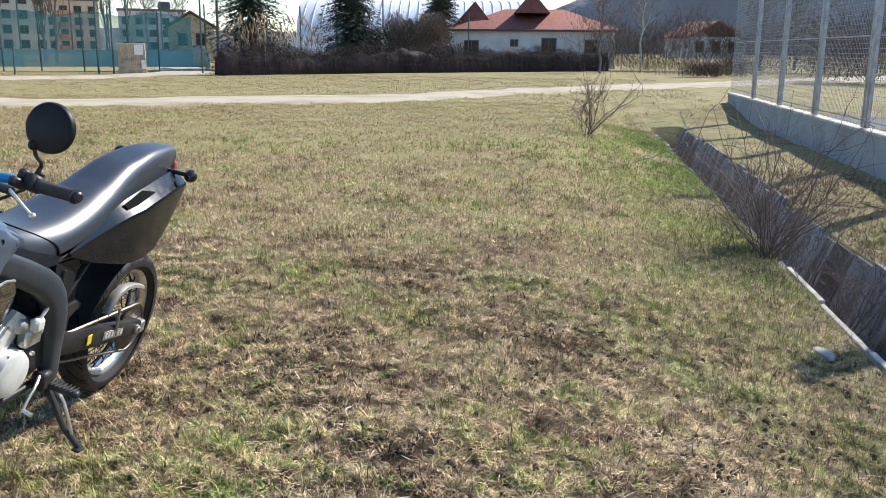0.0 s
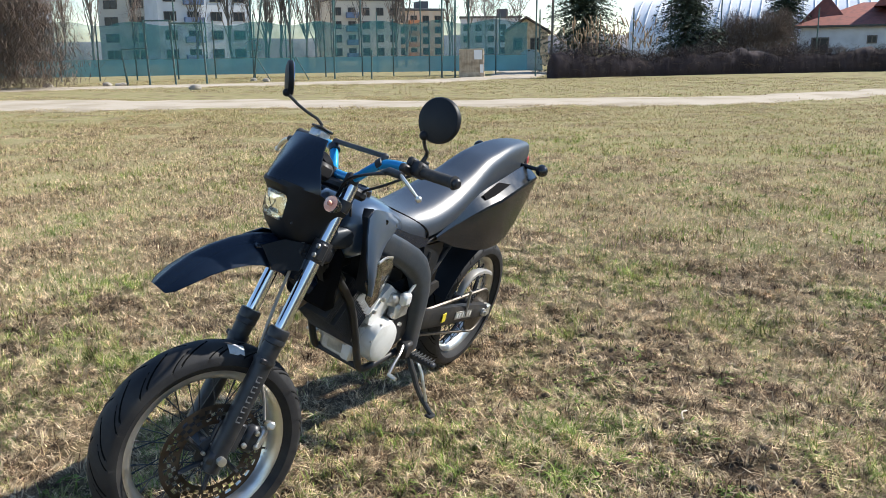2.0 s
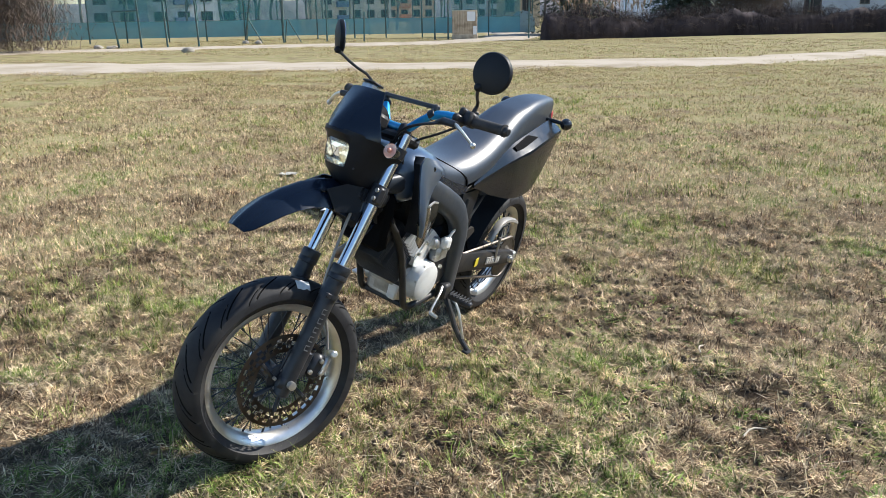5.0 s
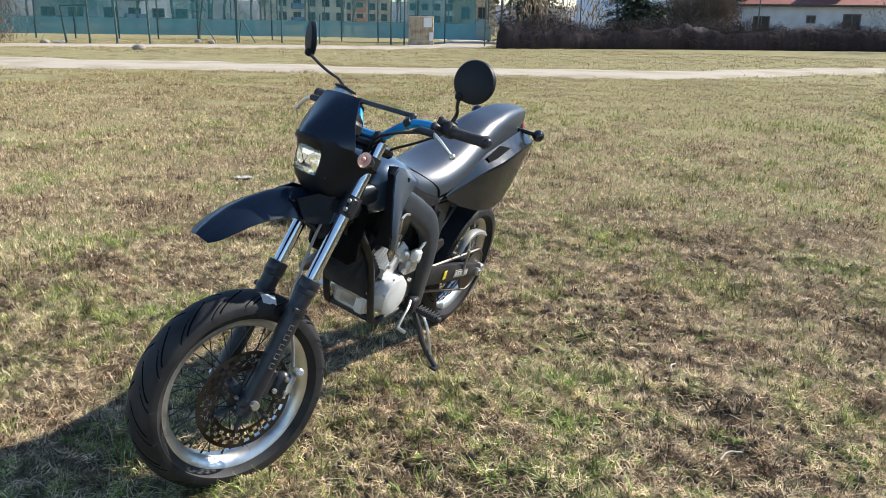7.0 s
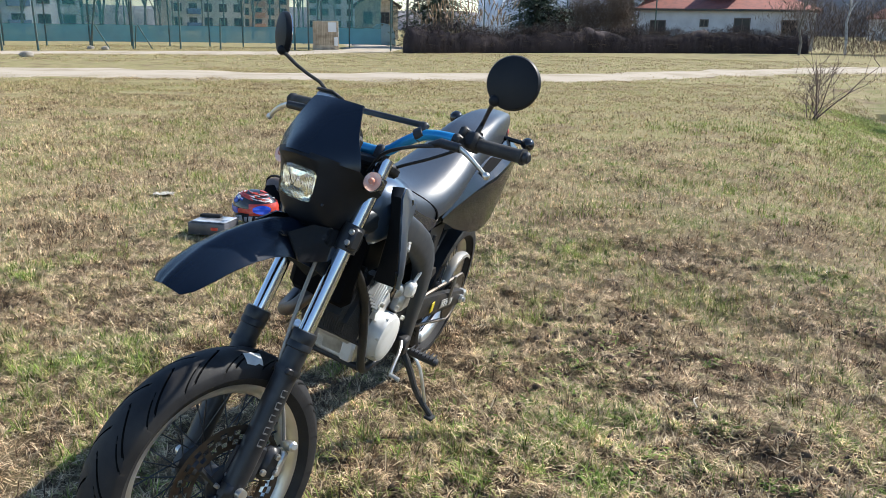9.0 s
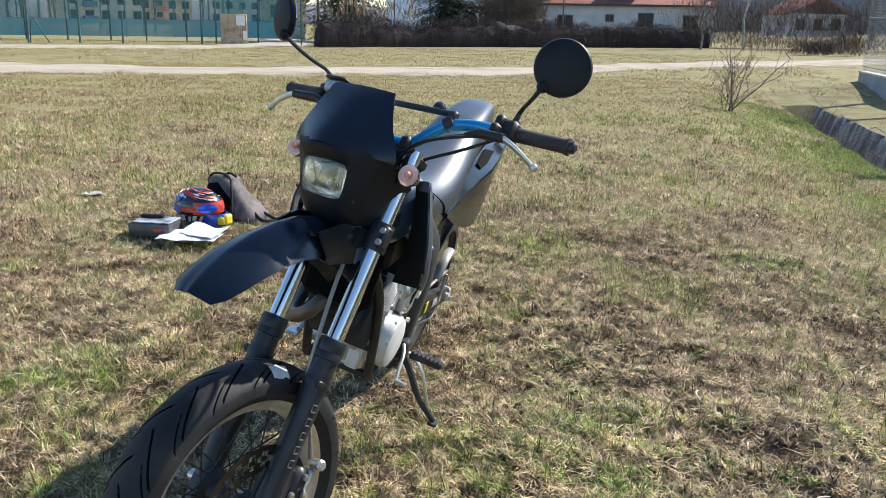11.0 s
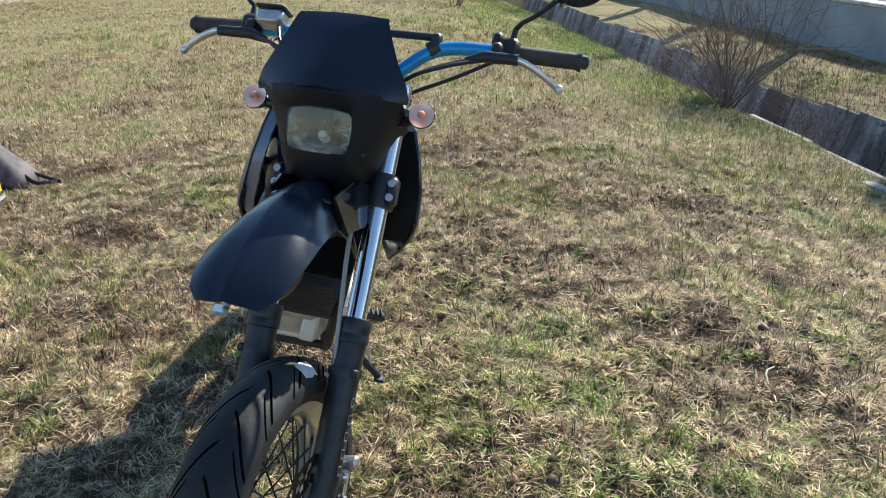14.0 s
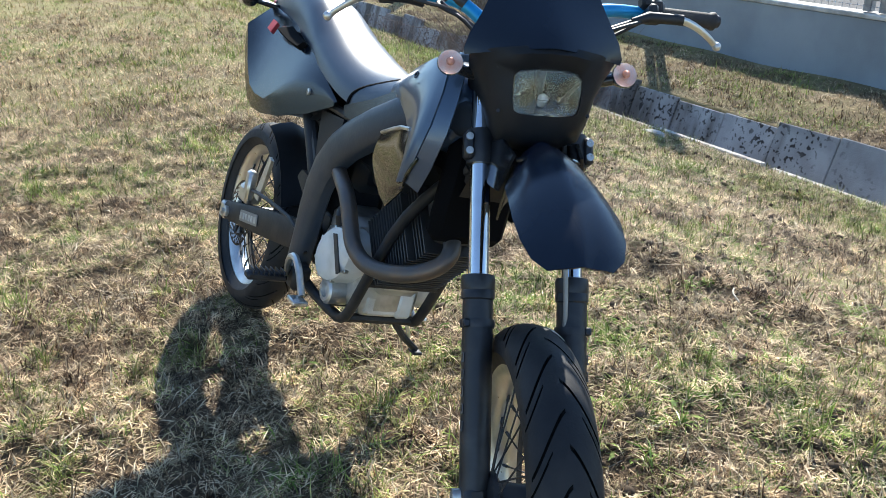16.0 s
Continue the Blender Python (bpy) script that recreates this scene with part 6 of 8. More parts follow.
        part("cradle_tube", bm, M_FRAMEB, root, "black cradle tube")
        bm = bmesh.new()
        tube(bm, [(0.56, 0.105 * s, 0.80), (0.30, 0.10 * s, 0.80), (-0.1, 0.085 * s, 0.90), (-0.36, 0.07 * s, 0.96)], 0.012, 8)
        tube(bm, [(0.46, 0.11 * s, 0.55), (0.10, 0.09 * s, 0.85)], 0.011, 8)
        part("subframe", bm, M_FRAMEB, root)
        bm = bmesh.new()
        plate(bm, [(0.47, s * 0.105, 0.79), (0.47, s * 0.112, 0.70), (0.42, s * 0.112, 0.62), (0.36, s * 0.108, 0.64), (0.32, s * 0.10, 0.72), (0.31, s * 0.10, 0.78)], 0.02)
        part("airbox_cover", bm, M_MATTB, root, "dark plastic airbox cover")
    bm = bmesh.new()
    box(bm, (0.60, 0, 0.755), (0.32, 0.13, 0.16), 0.03)
    box(bm, (0.46, 0, 0.70), (0.16, 0.15, 0.16), 0.03)
    part("airbox", bm, M_MATTB, root, "black airbox under the seat")
    for x, z, r in ((0.695, 0.352, 0.012), (0.765, 0.470, 0.010), (0.56, 0.336, 0.011)):
        bm = bmesh.new()
        tube(bm, [(x, 0.100, z), (x, -0.100, z)], r, 8)
        part("cradle_cross_tube", bm, M_FRAMEB, root)
    # Near-black boxes added to paint the unlit void between fork and tank.
    bm = bmesh.new()
    box(bm, (0.955, 0, 0.76), (0.05, 0.19, 0.22), 0.02)
    box(bm, (0.90, 0, 0.83), (0.14, 0.12, 0.12), 0.02)
    part("inner_panel", bm, M_HOLE, root, "black filler for the dark void behind the steering head")

    # engine
    bm = bmesh.new()
    box(bm, (0.58, 0, 0.44), (0.29, 0.17, 0.16), 0.03, seg=2)
    box(bm, (0.50, 0.0, 0.53), (0.15, 0.14, 0.08), 0.02)
    box(bm, (0.70, 0, 0.485), (0.12, 0.13, 0.10), 0.02)
    eng = part("engine_case", bm, M_CAST, root, "cast alloy engine case")
    bm = bmesh.new()
    box(bm, (0.685, 0.0, 0.395), (0.075, 0.12, 0.055), 0.01)
    box(bm, (0.69, 0.045, 0.405), (0.08, 0.045, 0.075), 0.008)
    box(bm, (0.69, -0.05, 0.40), (0.07, 0.035, 0.05), 0.008)
    part("regulator", bm, M_CASTW, eng, "pale finned regulator box")
    bm = bmesh.new()
    lathe(bm, [(0.082, 0.0), (0.082, 0.034), (0.075, 0.048), (0.060, 0.053), (0.02, 0.055)], (0.628, 0.085, 0.452), (0.06, 1, 0), 36)
    part("generator_cover", bm, M_CASTW, eng, "pale round generator cover")
    bm = bmesh.new()
    lathe(bm, [(0.07, 0.0), (0.07, 0.02), (0.055, 0.028), (0.02, 0.03)], (0.49, 0.085, 0.455), (0, 1, 0), 28)
    part("sprocket_cover", bm, M_FRAMEB, eng)
    bm = bmesh.new()
    secs = []
    for y, k in ((-0.08, 1.0), (-0.118, 1.0), (-0.134, 0.92), (-0.142, 0.74)):
        secs.append([(0.625 + k * 0.100 * math.cos(a), y, 0.487 + k * (0.030 * math.cos(a) + 0.074 * math.sin(a))) for a in [2 * math.pi * i / 32 for i in range(32)]])
    loft(bm, secs)
    part("clutch_cover", bm, M_CASTW, eng, "pale painted clutch cover")
    for k in range(8):
        a = 2 * math.pi * k / 8 + 0.2
        bm = bmesh.new()
        lathe(bm, [(0.007, 0), (0.007, 0.010), (0.004, 0.012)], (0.625 + 0.094 * math.cos(a), -0.122, 0.487 + 0.028 * math.cos(a) + 0.068 * math.sin(a)), (0, -1, 0), 10)
        part("cover_bolt", bm, M_SILVER, eng)
    # Thin dark strip laid on the face of the clutch cover.
    bm = bmesh.new()
    plate(bm, [(0.628, -0.1435, 0.540), (0.645, -0.1435, 0.545), (0.708, -0.1435, 0.470), (0.693, -0.1435, 0.460)], 0.004)
    part("cover_slot", bm, M_FIN, eng, "dark strip on the clutch cover")
    bm = bmesh.new()
    lathe(bm, [(0.034, 0.0), (0.034, 0.05), (0.028, 0.056), (0.018, 0.056), (0.016, 0.046)], (0.625, -0.075, 0.392), (0, -1, 0), 22)
    part("oil_filter_cover", bm, M_CAST, eng)
    bm = bmesh.new()
    tube(bm, [(0.60, -0.11, 0.56), (0.61, -0.125, 0.585), (0.60, -0.12, 0.60)], [0.02, 0.017, 0.012], 12)
    part("oil_filler", bm, M_FRAMEB, eng)
    for k in range(7):
        a = 2 * math.pi * k / 7 + 0.3
        bm = bmesh.new()
        lathe(bm, [(0.0055, 0), (0.0055, 0.008)], (0.628 + 0.078 * math.cos(a), 0.118, 0.452 + 0.078 * math.sin(a)), (0, 1, 0), 8)
        part("cover_bolt", bm, M_SILVER, eng)
    bm = bmesh.new()
    lathe(bm, [(0.024, -0.05), (0.027, -0.045), (0.027, 0.04), (0.018, 0.05)], (0.56, 0.09, 0.588), (1, 0.1, 0.45), 18)
    box(bm, (0.525, 0.10, 0.548), (0.085, 0.05, 0.075), 0.014)
    part("starter_motor", bm, M_CAST, eng, "grey alloy starter motor")
    bm = bmesh.new()
    plate(bm, [(0.715, 0.086, 0.590), (0.61, 0.086, 0.662), (0.555, 0.086, 0.622), (0.655, 0.086, 0.505), (0.705, 0.086, 0.530)], 0.02)
    part("cam_chain_case", bm, M_CASTW, eng, "pale cam chain case")
    for k in range(6):
        bm = bmesh.new()
        box(bm, V(0.685 + 0.016 * k, 0.085, 0.585 + 0.017 * k), (0.075, 0.03, 0.004), 0.001, Matrix.Rotation(radians(42), 4, "Y"))
        part("case_rib", bm, M_CASTW, eng)
    for p in ((0.545, 0.128, 0.50), (0.60, 0.118, 0.548), (0.655, 0.10, 0.62), (0.70, 0.10, 0.585), (0.52, 0.128, 0.575)):
        bm = bmesh.new()
        lathe(bm, [(0.008, 0), (0.008, 0.010), (0.005, 0.012)], p, (0, 1, 0), 10)
        part("case_bolt", bm, M_SILVER, eng)
    bm = bmesh.new()
    box(bm, (0.535, 0.125, 0.600), (0.05, 0.035, 0.05), 0.010)
    tube(bm, [(0.535, 0.13, 0.62), (0.50, 0.135, 0.66), (0.47, 0.12, 0.72)], 0.006, 8, smooth=1)
    part("starter_terminal", bm, M_CASTW, eng, "pale alloy boss with a lead")
    # finned barrel, tilted forward
    tilt = Matrix.Rotation(radians(47), 4, "Y")
    base = V(0.715, 0, 0.520)
    bm = bmesh.new()
    box(bm, base + (tilt @ V(0, 0, 0.09)), (0.10, 0.10, 0.19), 0.015, tilt)
    bar_ = part("cylinder", bm, M_FORKB, eng, "black finned cylinder")
    for k in range(18):
        bm = bmesh.new()
        box(bm, base + (tilt @ V(0, -0.002, 0.022 + k * 0.0118)), (0.165, 0.170 - 0.03 * (k > 13), 0.0034), 0.001, tilt)
        part("fin", bm, M_FIN, bar_)
    bm = bmesh.new()
    box(bm, base + (tilt @ V(0, 0, 0.262)), (0.135, 0.125, 0.06), 0.018, tilt, 2)
    box(bm, base + (tilt @ V(0, 0.045, 0.255)), (0.08, 0.06, 0.05), 0.012, tilt)
    part("cylinder_head", bm, M_FORKB, eng, "dark cylinder head")
    bm = bmesh.new()
    lathe(bm, [(0.026, 0), (0.026, 0.06), (0.035, 0.065), (0.035, 0.12)], (0.64, 0.0, 0.67), (-1, 0, 0.1), 16)
    part("carburettor", bm, M_FRAMEB, eng)
    bm = bmesh.new()
    tube(bm, [(0.90, -0.02, 0.665), (0.965, -0.025, 0.648), (0.985, -0.045, 0.610), (0.960, -0.085, 0.572), (0.895, -0.120, 0.543), (0.815, -0.140, 0.530), (0.745, -0.146, 0.548), (0.698, -0.146, 0.598), (0.650, -0.142, 0.640), (0.570, -0.130, 0.660), (0.45, -0.10, 0.68)], 0.0195, 14, smooth=2)
    part("exhaust_header", bm, M_RUSTPIPE, root, "heat-stained exhaust header pipe")
    bm = bmesh.new()
    lathe(bm, [(0.04, 0), (0.055, 0.04), (0.055, 0.40), (0.045, 0.44)], (0.28, -0.05, 0.755), (-1, 0.0, 0.24), 22)
    part("silencer", bm, M_FRAMEB, root, "black silencer under the tail")

    # brackets and hoses behind the spar
    for y in (-0.118, 0.118):
        bm = bmesh.new()
        plate(bm, [(0.455, y, 0.60), (0.44, y, 0.50), (0.36, y, 0.545), (0.28, y, 0.585), (0.30, y, 0.61)], 0.012, 0.002)
        part("gusset", bm, M_FRAMEB, root, "black frame gusset")
    bm = bmesh.new()
    tube(bm, [(0.34, -0.095, 0.60), (0.26, -0.10, 0.70), (0.20, -0.10, 0.76)], 0.021, 12)
    part("shock_reservoir", bm, M_FRAMEB, root)
    bm = bmesh.new()
    tube(bm, [(0.44, -0.12, 0.42), (0.34, -0.125, 0.47), (0.12, -0.122, 0.46), (-0.06, -0.115, 0.44), (-0.12, -0.10, 0.42)], 0.006, 8, smooth=1)
    part("rear_brake_hose", bm, M_CABLE, root)
    bm = bmesh.new()
    tube(bm, [(0.42, 0.118, 0.76), (0.44, 0.125, 0.66), (0.40, 0.120, 0.56), (0.42, 0.12, 0.46)], 0.007, 8, smooth=1)
    part("breather_hose", bm, M_CABLE, root)

    # inner rear fender, air filter box, and blocks added to close shadow gaps
    bm = bmesh.new()
    sheet(bm, [[(-0.243 + 0.352 * math.cos(a), y, 0.310 + 0.352 * math.sin(a) - 0.02 * abs(y) / 0.07) for y in (-0.072, -0.05, 0.0, 0.05, 0.072)] for a in np.linspace(0.42, 1.35, 10)], 0.004)
    part("inner_fender", bm, M_MATTB, root, "black inner rear fender")
    bm = bmesh.new()
    box(bm, (0.33, 0.0, 0.655), (0.22, 0.165, 0.27), 0.03)
    part("air_filter_box", bm, M_MATTB, root, "black air filter box")
    bm = bmesh.new()
    box(bm, (0.27, 0.0, 0.445), (0.19, 0.11, 0.20), 0.03)
    part("rear_shock_mount", bm, M_FRAMEB, root, "black block added to close a gap in the shadow")
    bm = bmesh.new()
    box(bm, (0.36, 0.01, 0.47), (0.10, 0.12, 0.12), 0.02)
    part("linkage_cover", bm, M_FRAMEB, root)

    # swingarm, chain, shock
    for s in (1, -1):
        bm = bmesh.new()
        a, b = V(0.40, 0.086 * s, 0.445), V(-0.28, 0.104 * s, 0.306)
        secs = []
        for k in range(8):
            t = k / 7
            c = a.lerp(b, t)
            h = 0.042 - 0.012 * t + 0.006 * math.sin(math.pi * t)
            secs.append([(c.x, c.y + dy * 0.018, c.z + dz * h) for dy, dz in ((-1, -0.7), (-1, 0.7), (-0.7, 1), (0.7, 1), (1, 0.7), (1, -0.7), (0.7, -1), (-0.7, -1))])
        loft(bm, secs)
        arm = part("swingarm_leg", bm, M_FRAMEB, root, "dark box-section swingarm")
        bm = bmesh.new()
        arm_dir = Matrix.Rotation(math.atan2(0.139, -0.68) + math.pi, 4, "Y")
        box(bm, (-0.05, 0.1165 * s, 0.353), (0.165, 0.003, 0.036), 0.001, arm_dir)
        label_plate = part("arm_label", bm, M_GREYCABLE, arm, "worn grey label on the swingarm")
        for k in range(6):
            bm = bmesh.new()
            box(bm, (0.012 - k * 0.025, 0.1185 * s, 0.3655 - 0.0051 * k), (0.017, 0.002, 0.020), 0.0005, arm_dir)
            part("label_bar", bm, M_PALE, label_plate)
        bm = bmesh.new()
        lathe(bm, [(0.018, 0), (0.018, 0.01), (0.010, 0.012), (0.010, 0.022)], (-0.245, 0.121 * s, 0.310), (0, s, 0), 14)
        box(bm, (-0.30, 0.106 * s, 0.300), (0.045, 0.036, 0.055), 0.006)
        part("chain_adjuster", bm, M_SILVER, arm)
    bm = bmesh.new()
    box(bm, (0.135, 0.1150, 0.392), (0.030, 0.004, 0.040), 0.001)
    part("yellow_mark", bm, M_YELLOW, arm, "small yellow warning sticker")
    bm = bmesh.new()
    tube(bm, [(0.40, -0.085, 0.44), (0.22, 0.0, 0.46), (0.10, 0.02, 0.50)], 0.022, 10)
    tube(bm, [(0.40, 0.085, 0.44), (0.22, 0.0, 0.46)], 0.022, 10)
    part("swingarm_brace", bm, M_FRAMEB, root)
    bm = bmesh.new()
    pts = []
    for k in range(130):
        a = 2 * math.pi * k / 18
        pts.append((0.30 - 0.10 * k / 130 + 0.032 * math.cos(a) * 0.98, 0.032 * math.sin(a), 0.44 + 0.26 * k / 130))
    tube(bm, pts, 0.0055, 6)
    tube(bm, [(0.31, 0, 0.40), (0.20, 0, 0.72)], 0.014, 10)
    part("shock_absorber", bm, M_SILVER, root)
    # chain guard, sprocket and chain
    bm = bmesh.new()
    grid = []
    for x, z, y0, y1 in ((0.015, 0.460, 0.086, 0.110), (-0.010, 0.505, 0.084, 0.112), (-0.05, 0.532, 0.082, 0.112), (-0.10, 0.540, 0.080, 0.110), (-0.17, 0.530, 0.078, 0.106), (-0.24, 0.506, 0.076, 0.100), (-0.300, 0.480, 0.076, 0.092)):
        grid.append([(x, y0, z), (x, (y0 + y1) / 2, z + 0.004), (x, y1, z - 0.002), (x + 0.002, y1 + 0.003, z - 0.012)])
    sheet(bm, grid, 0.003)
    tube(bm, [(-0.05, 0.122, 0.47), (-0.07, 0.118, 0.34)], 0.006, 6)
    part("chain_guard", bm, M_GREYCABLE, root, "grey alloy chain guard")
    bm = bmesh.new()
    n = 132
    ring_a = []
    for i in range(n):
        a = 2 * math.pi * i / n
        r = 0.103 + (0.004 if i % 3 == 0 else -0.003)
        ring_a.append((r * math.cos(a) - 0.25, 0, r * math.sin(a) + 0.30))
    loft(bm, [[(x, 0.083, z) for x, _, z in ring_a], [(x, 0.089, z) for x, _, z in ring_a]])
    part("rear_sprocket", bm, M_CHAIN, root)
    chain = [(0.50 + 0.035 * math.cos(a), 0.086, 0.44 + 0.035 * math.sin(a)) for a in np.linspace(-1.7, 1.5, 9)] + [(-0.25 + 0.104 * math.cos(a), 0.086, 0.30 + 0.104 * math.sin(a)) for a in np.linspace(1.5, 4.75, 22)]
    bm = bmesh.new()
    tube(bm, chain, 0.0075, 6, closed=True)
    part("chain", bm, M_CHAIN, root, "oily drive chain")
    bm = bmesh.new()
    box(bm, (-0.16, -0.09, 0.40), (0.09, 0.05, 0.06), 0.012)
    box(bm, (-0.11, -0.11, 0.44), (0.04, 0.03, 0.10), 0.008)
    cal_r = part("rear_caliper", bm, M_SILVER, root, "pale alloy rear brake caliper")
    bm = bmesh.new()
    plate(bm, [(0.025, -0.106, 0.560), (0.000, -0.106, 0.566), (-0.055, -0.108, 0.425), (-0.010, -0.108, 0.420), (0.005, -0.107, 0.480)], 0.010)
    part("caliper_bracket", bm, M_SILVER, cal_r, "bare alloy bracket")
    # pegs, levers, stand
    for s in (1, -1):
        bm = bmesh.new()
        box(bm, (0.44, 0.125 * s, 0.355), (0.06, 0.05, 0.07), 0.01)
        part("peg_bracket", bm, M_FRAMEB, root)
        bm = bmesh.new()
        box(bm, (0.445, 0.215 * s, 0.350), (0.032, 0.11, 0.022), 0.006)
        peg = part("foot_peg", bm, M_FORKB, root, "black ridged foot peg")
        for k in range(7):
            bm = bmesh.new()
            box(bm, (0.445, (0.172 + k * 0.014) * s, 0.364), (0.040, 0.004, 0.012), 0.001)
            part("peg_tooth", bm, M_FORKB, peg)
    bm = bmesh.new()
    tube(bm, [(0.475, 0.135, 0.385), (0.515, 0.152, 0.375), (0.57, 0.160, 0.338), (0.590, 0.165, 0.318)], 0.0058, 8, smooth=1)
    tube(bm, [(0.590, 0.163, 0.318), (0.594, 0.20, 0.315)], 0.0075, 8)
    part("gear_lever", bm, M_SILVER, root, "bare alloy gear lever")
    bm = bmesh.new()
    tube(bm, [(0.42, -0.150, 0.352), (0.455, -0.168, 0.410), (0.498, -0.172, 0.430), (0.535, -0.172, 0.415), (0.575, -0.172, 0.378), (0.595, -0.172, 0.358)], 0.0095, 8, smooth=1)
    box(bm, (0.605, -0.185, 0.350), (0.05, 0.04, 0.012), 0.003)
    part("brake_pedal", bm, M_SILVER, root, "bare alloy brake pedal")
    bm = bmesh.new()
    tube(bm, [(0.415, 0.120, 0.335), (0.428, 0.172, 0.292), (0.430, 0.228, 0.205), (0.430, 0.302, 0.149)], [0.013, 0.012, 0.011, 0.010], 9, smooth=1)
    box(bm, (0.432, 0.302, 0.144), (0.040, 0.030, 0.01), 0.003)
    stand = part("side_stand", bm, M_FRAMEB, root, "black side stand pressed into the grass")
    bm = bmesh.new()
    tube(bm, [(0.420, 0.150, 0.340), (0.430, 0.209, 0.312), (0.432, 0.245, 0.240), (0.430, 0.268, 0.188)], 0.006, 8, smooth=1)
    part("stand_spring", bm, M_SILVER, stand, "bare steel return spring")
    return root


build_bike()

# ---- things on the grass beside the motorcycle
M_SHELL_B = mat("helmet_black", (0.02, 0.021, 0.025), 0.25, color2=(0.05, 0.05, 0.055), scale=20, coat=0.4)
M_SHELL_R = mat("helmet_red", (0.50, 0.035, 0.03), 0.25, color2=(0.60, 0.10, 0.05), scale=20, coat=0.4)
M_SHELL_BL = mat("helmet_blue", (0.02, 0.06, 0.40), 0.25, color2=(0.03, 0.12, 0.5), scale=20, coat=0.4)
M_SHELL_W = mat("helmet_white", (0.80, 0.80, 0.80), 0.3, color2=(0.6, 0.62, 0.66), scale=30, coat=0.4)
M_SHELL_Y = mat("helmet_yellow", (0.75, 0.60, 0.02), 0.3, color2=(0.8, 0.68, 0.1), scale=20)
M_LENSB = mat("blue_goggle_lens", (0.02, 0.10, 0.75), 0.12, 0.3, coat=0.5)
M_BAG = mat("grey_brown_nylon", (0.16, 0.132, 0.128), 0.75, color2=(0.07, 0.06, 0.062), scale=12, bump=0.5, bump_scale=90)
M_BAGD = mat("black_nylon", (0.014, 0.013, 0.014), 0.7, spec=0.25, color2=(0.03, 0.028, 0.028), scale=14, bump=0.4, bump_scale=100)
M_BOXG = mat("grey_plastic_case", (0.055, 0.057, 0.066), 0.35, color2=(0.09, 0.09, 0.1), scale=12)
M_BOXTOP = mat("clear_case_lid", (0.62, 0.63, 0.66), 0.12, 0.2, color2=(0.06, 0.06, 0.07), scale=9, amount=0.6)
M_SHEETW = mat("white_sheet", (0.85, 0.85, 0.84), 0.7, color2=(0.75, 0.76, 0.78), scale=8)
M_LITTERP = mat("weathered_paper", (0.50, 0.48, 0.43), 0.8, color2=(0.36, 0.34, 0.3), scale=20)
M_STEM = mat("bleached_stick", (0.62, 0.54, 0.42), 0.8, color2=(0.6, 0.55, 0.45), scale=20)


def band(bm, a0, a1, b0, b1, R, k=1.0, rows=6, cols=10, thick=0.004, flip=1):
    """A patch on the helmet's shell between angles: a round the front, b in height."""
    grid = []
    for i in range(rows + 1):
        b = b0 + (b1 - b0) * i / rows
        grid.append([helmet_pt(a0 + (a1 - a0) * j / cols, b, k) for j in range(cols + 1)])
    sheet(bm, grid, thick)


def helmet_pt(a, b, k=1.0):
    """A point of the shell: a from the face (degrees, to the right side positive), b up."""
    a, b = radians(a), radians(b)
    x = 0.150 * math.cos(b) * math.cos(a) - 0.01
    y = -0.118 * math.cos(b) * math.sin(a)
    z = 0.150 + 0.125 * math.sin(b) * (1.0 if b > 0 else 1.05)
    return V(x * k, y * k, 0.150 + (z - 0.150) * k)


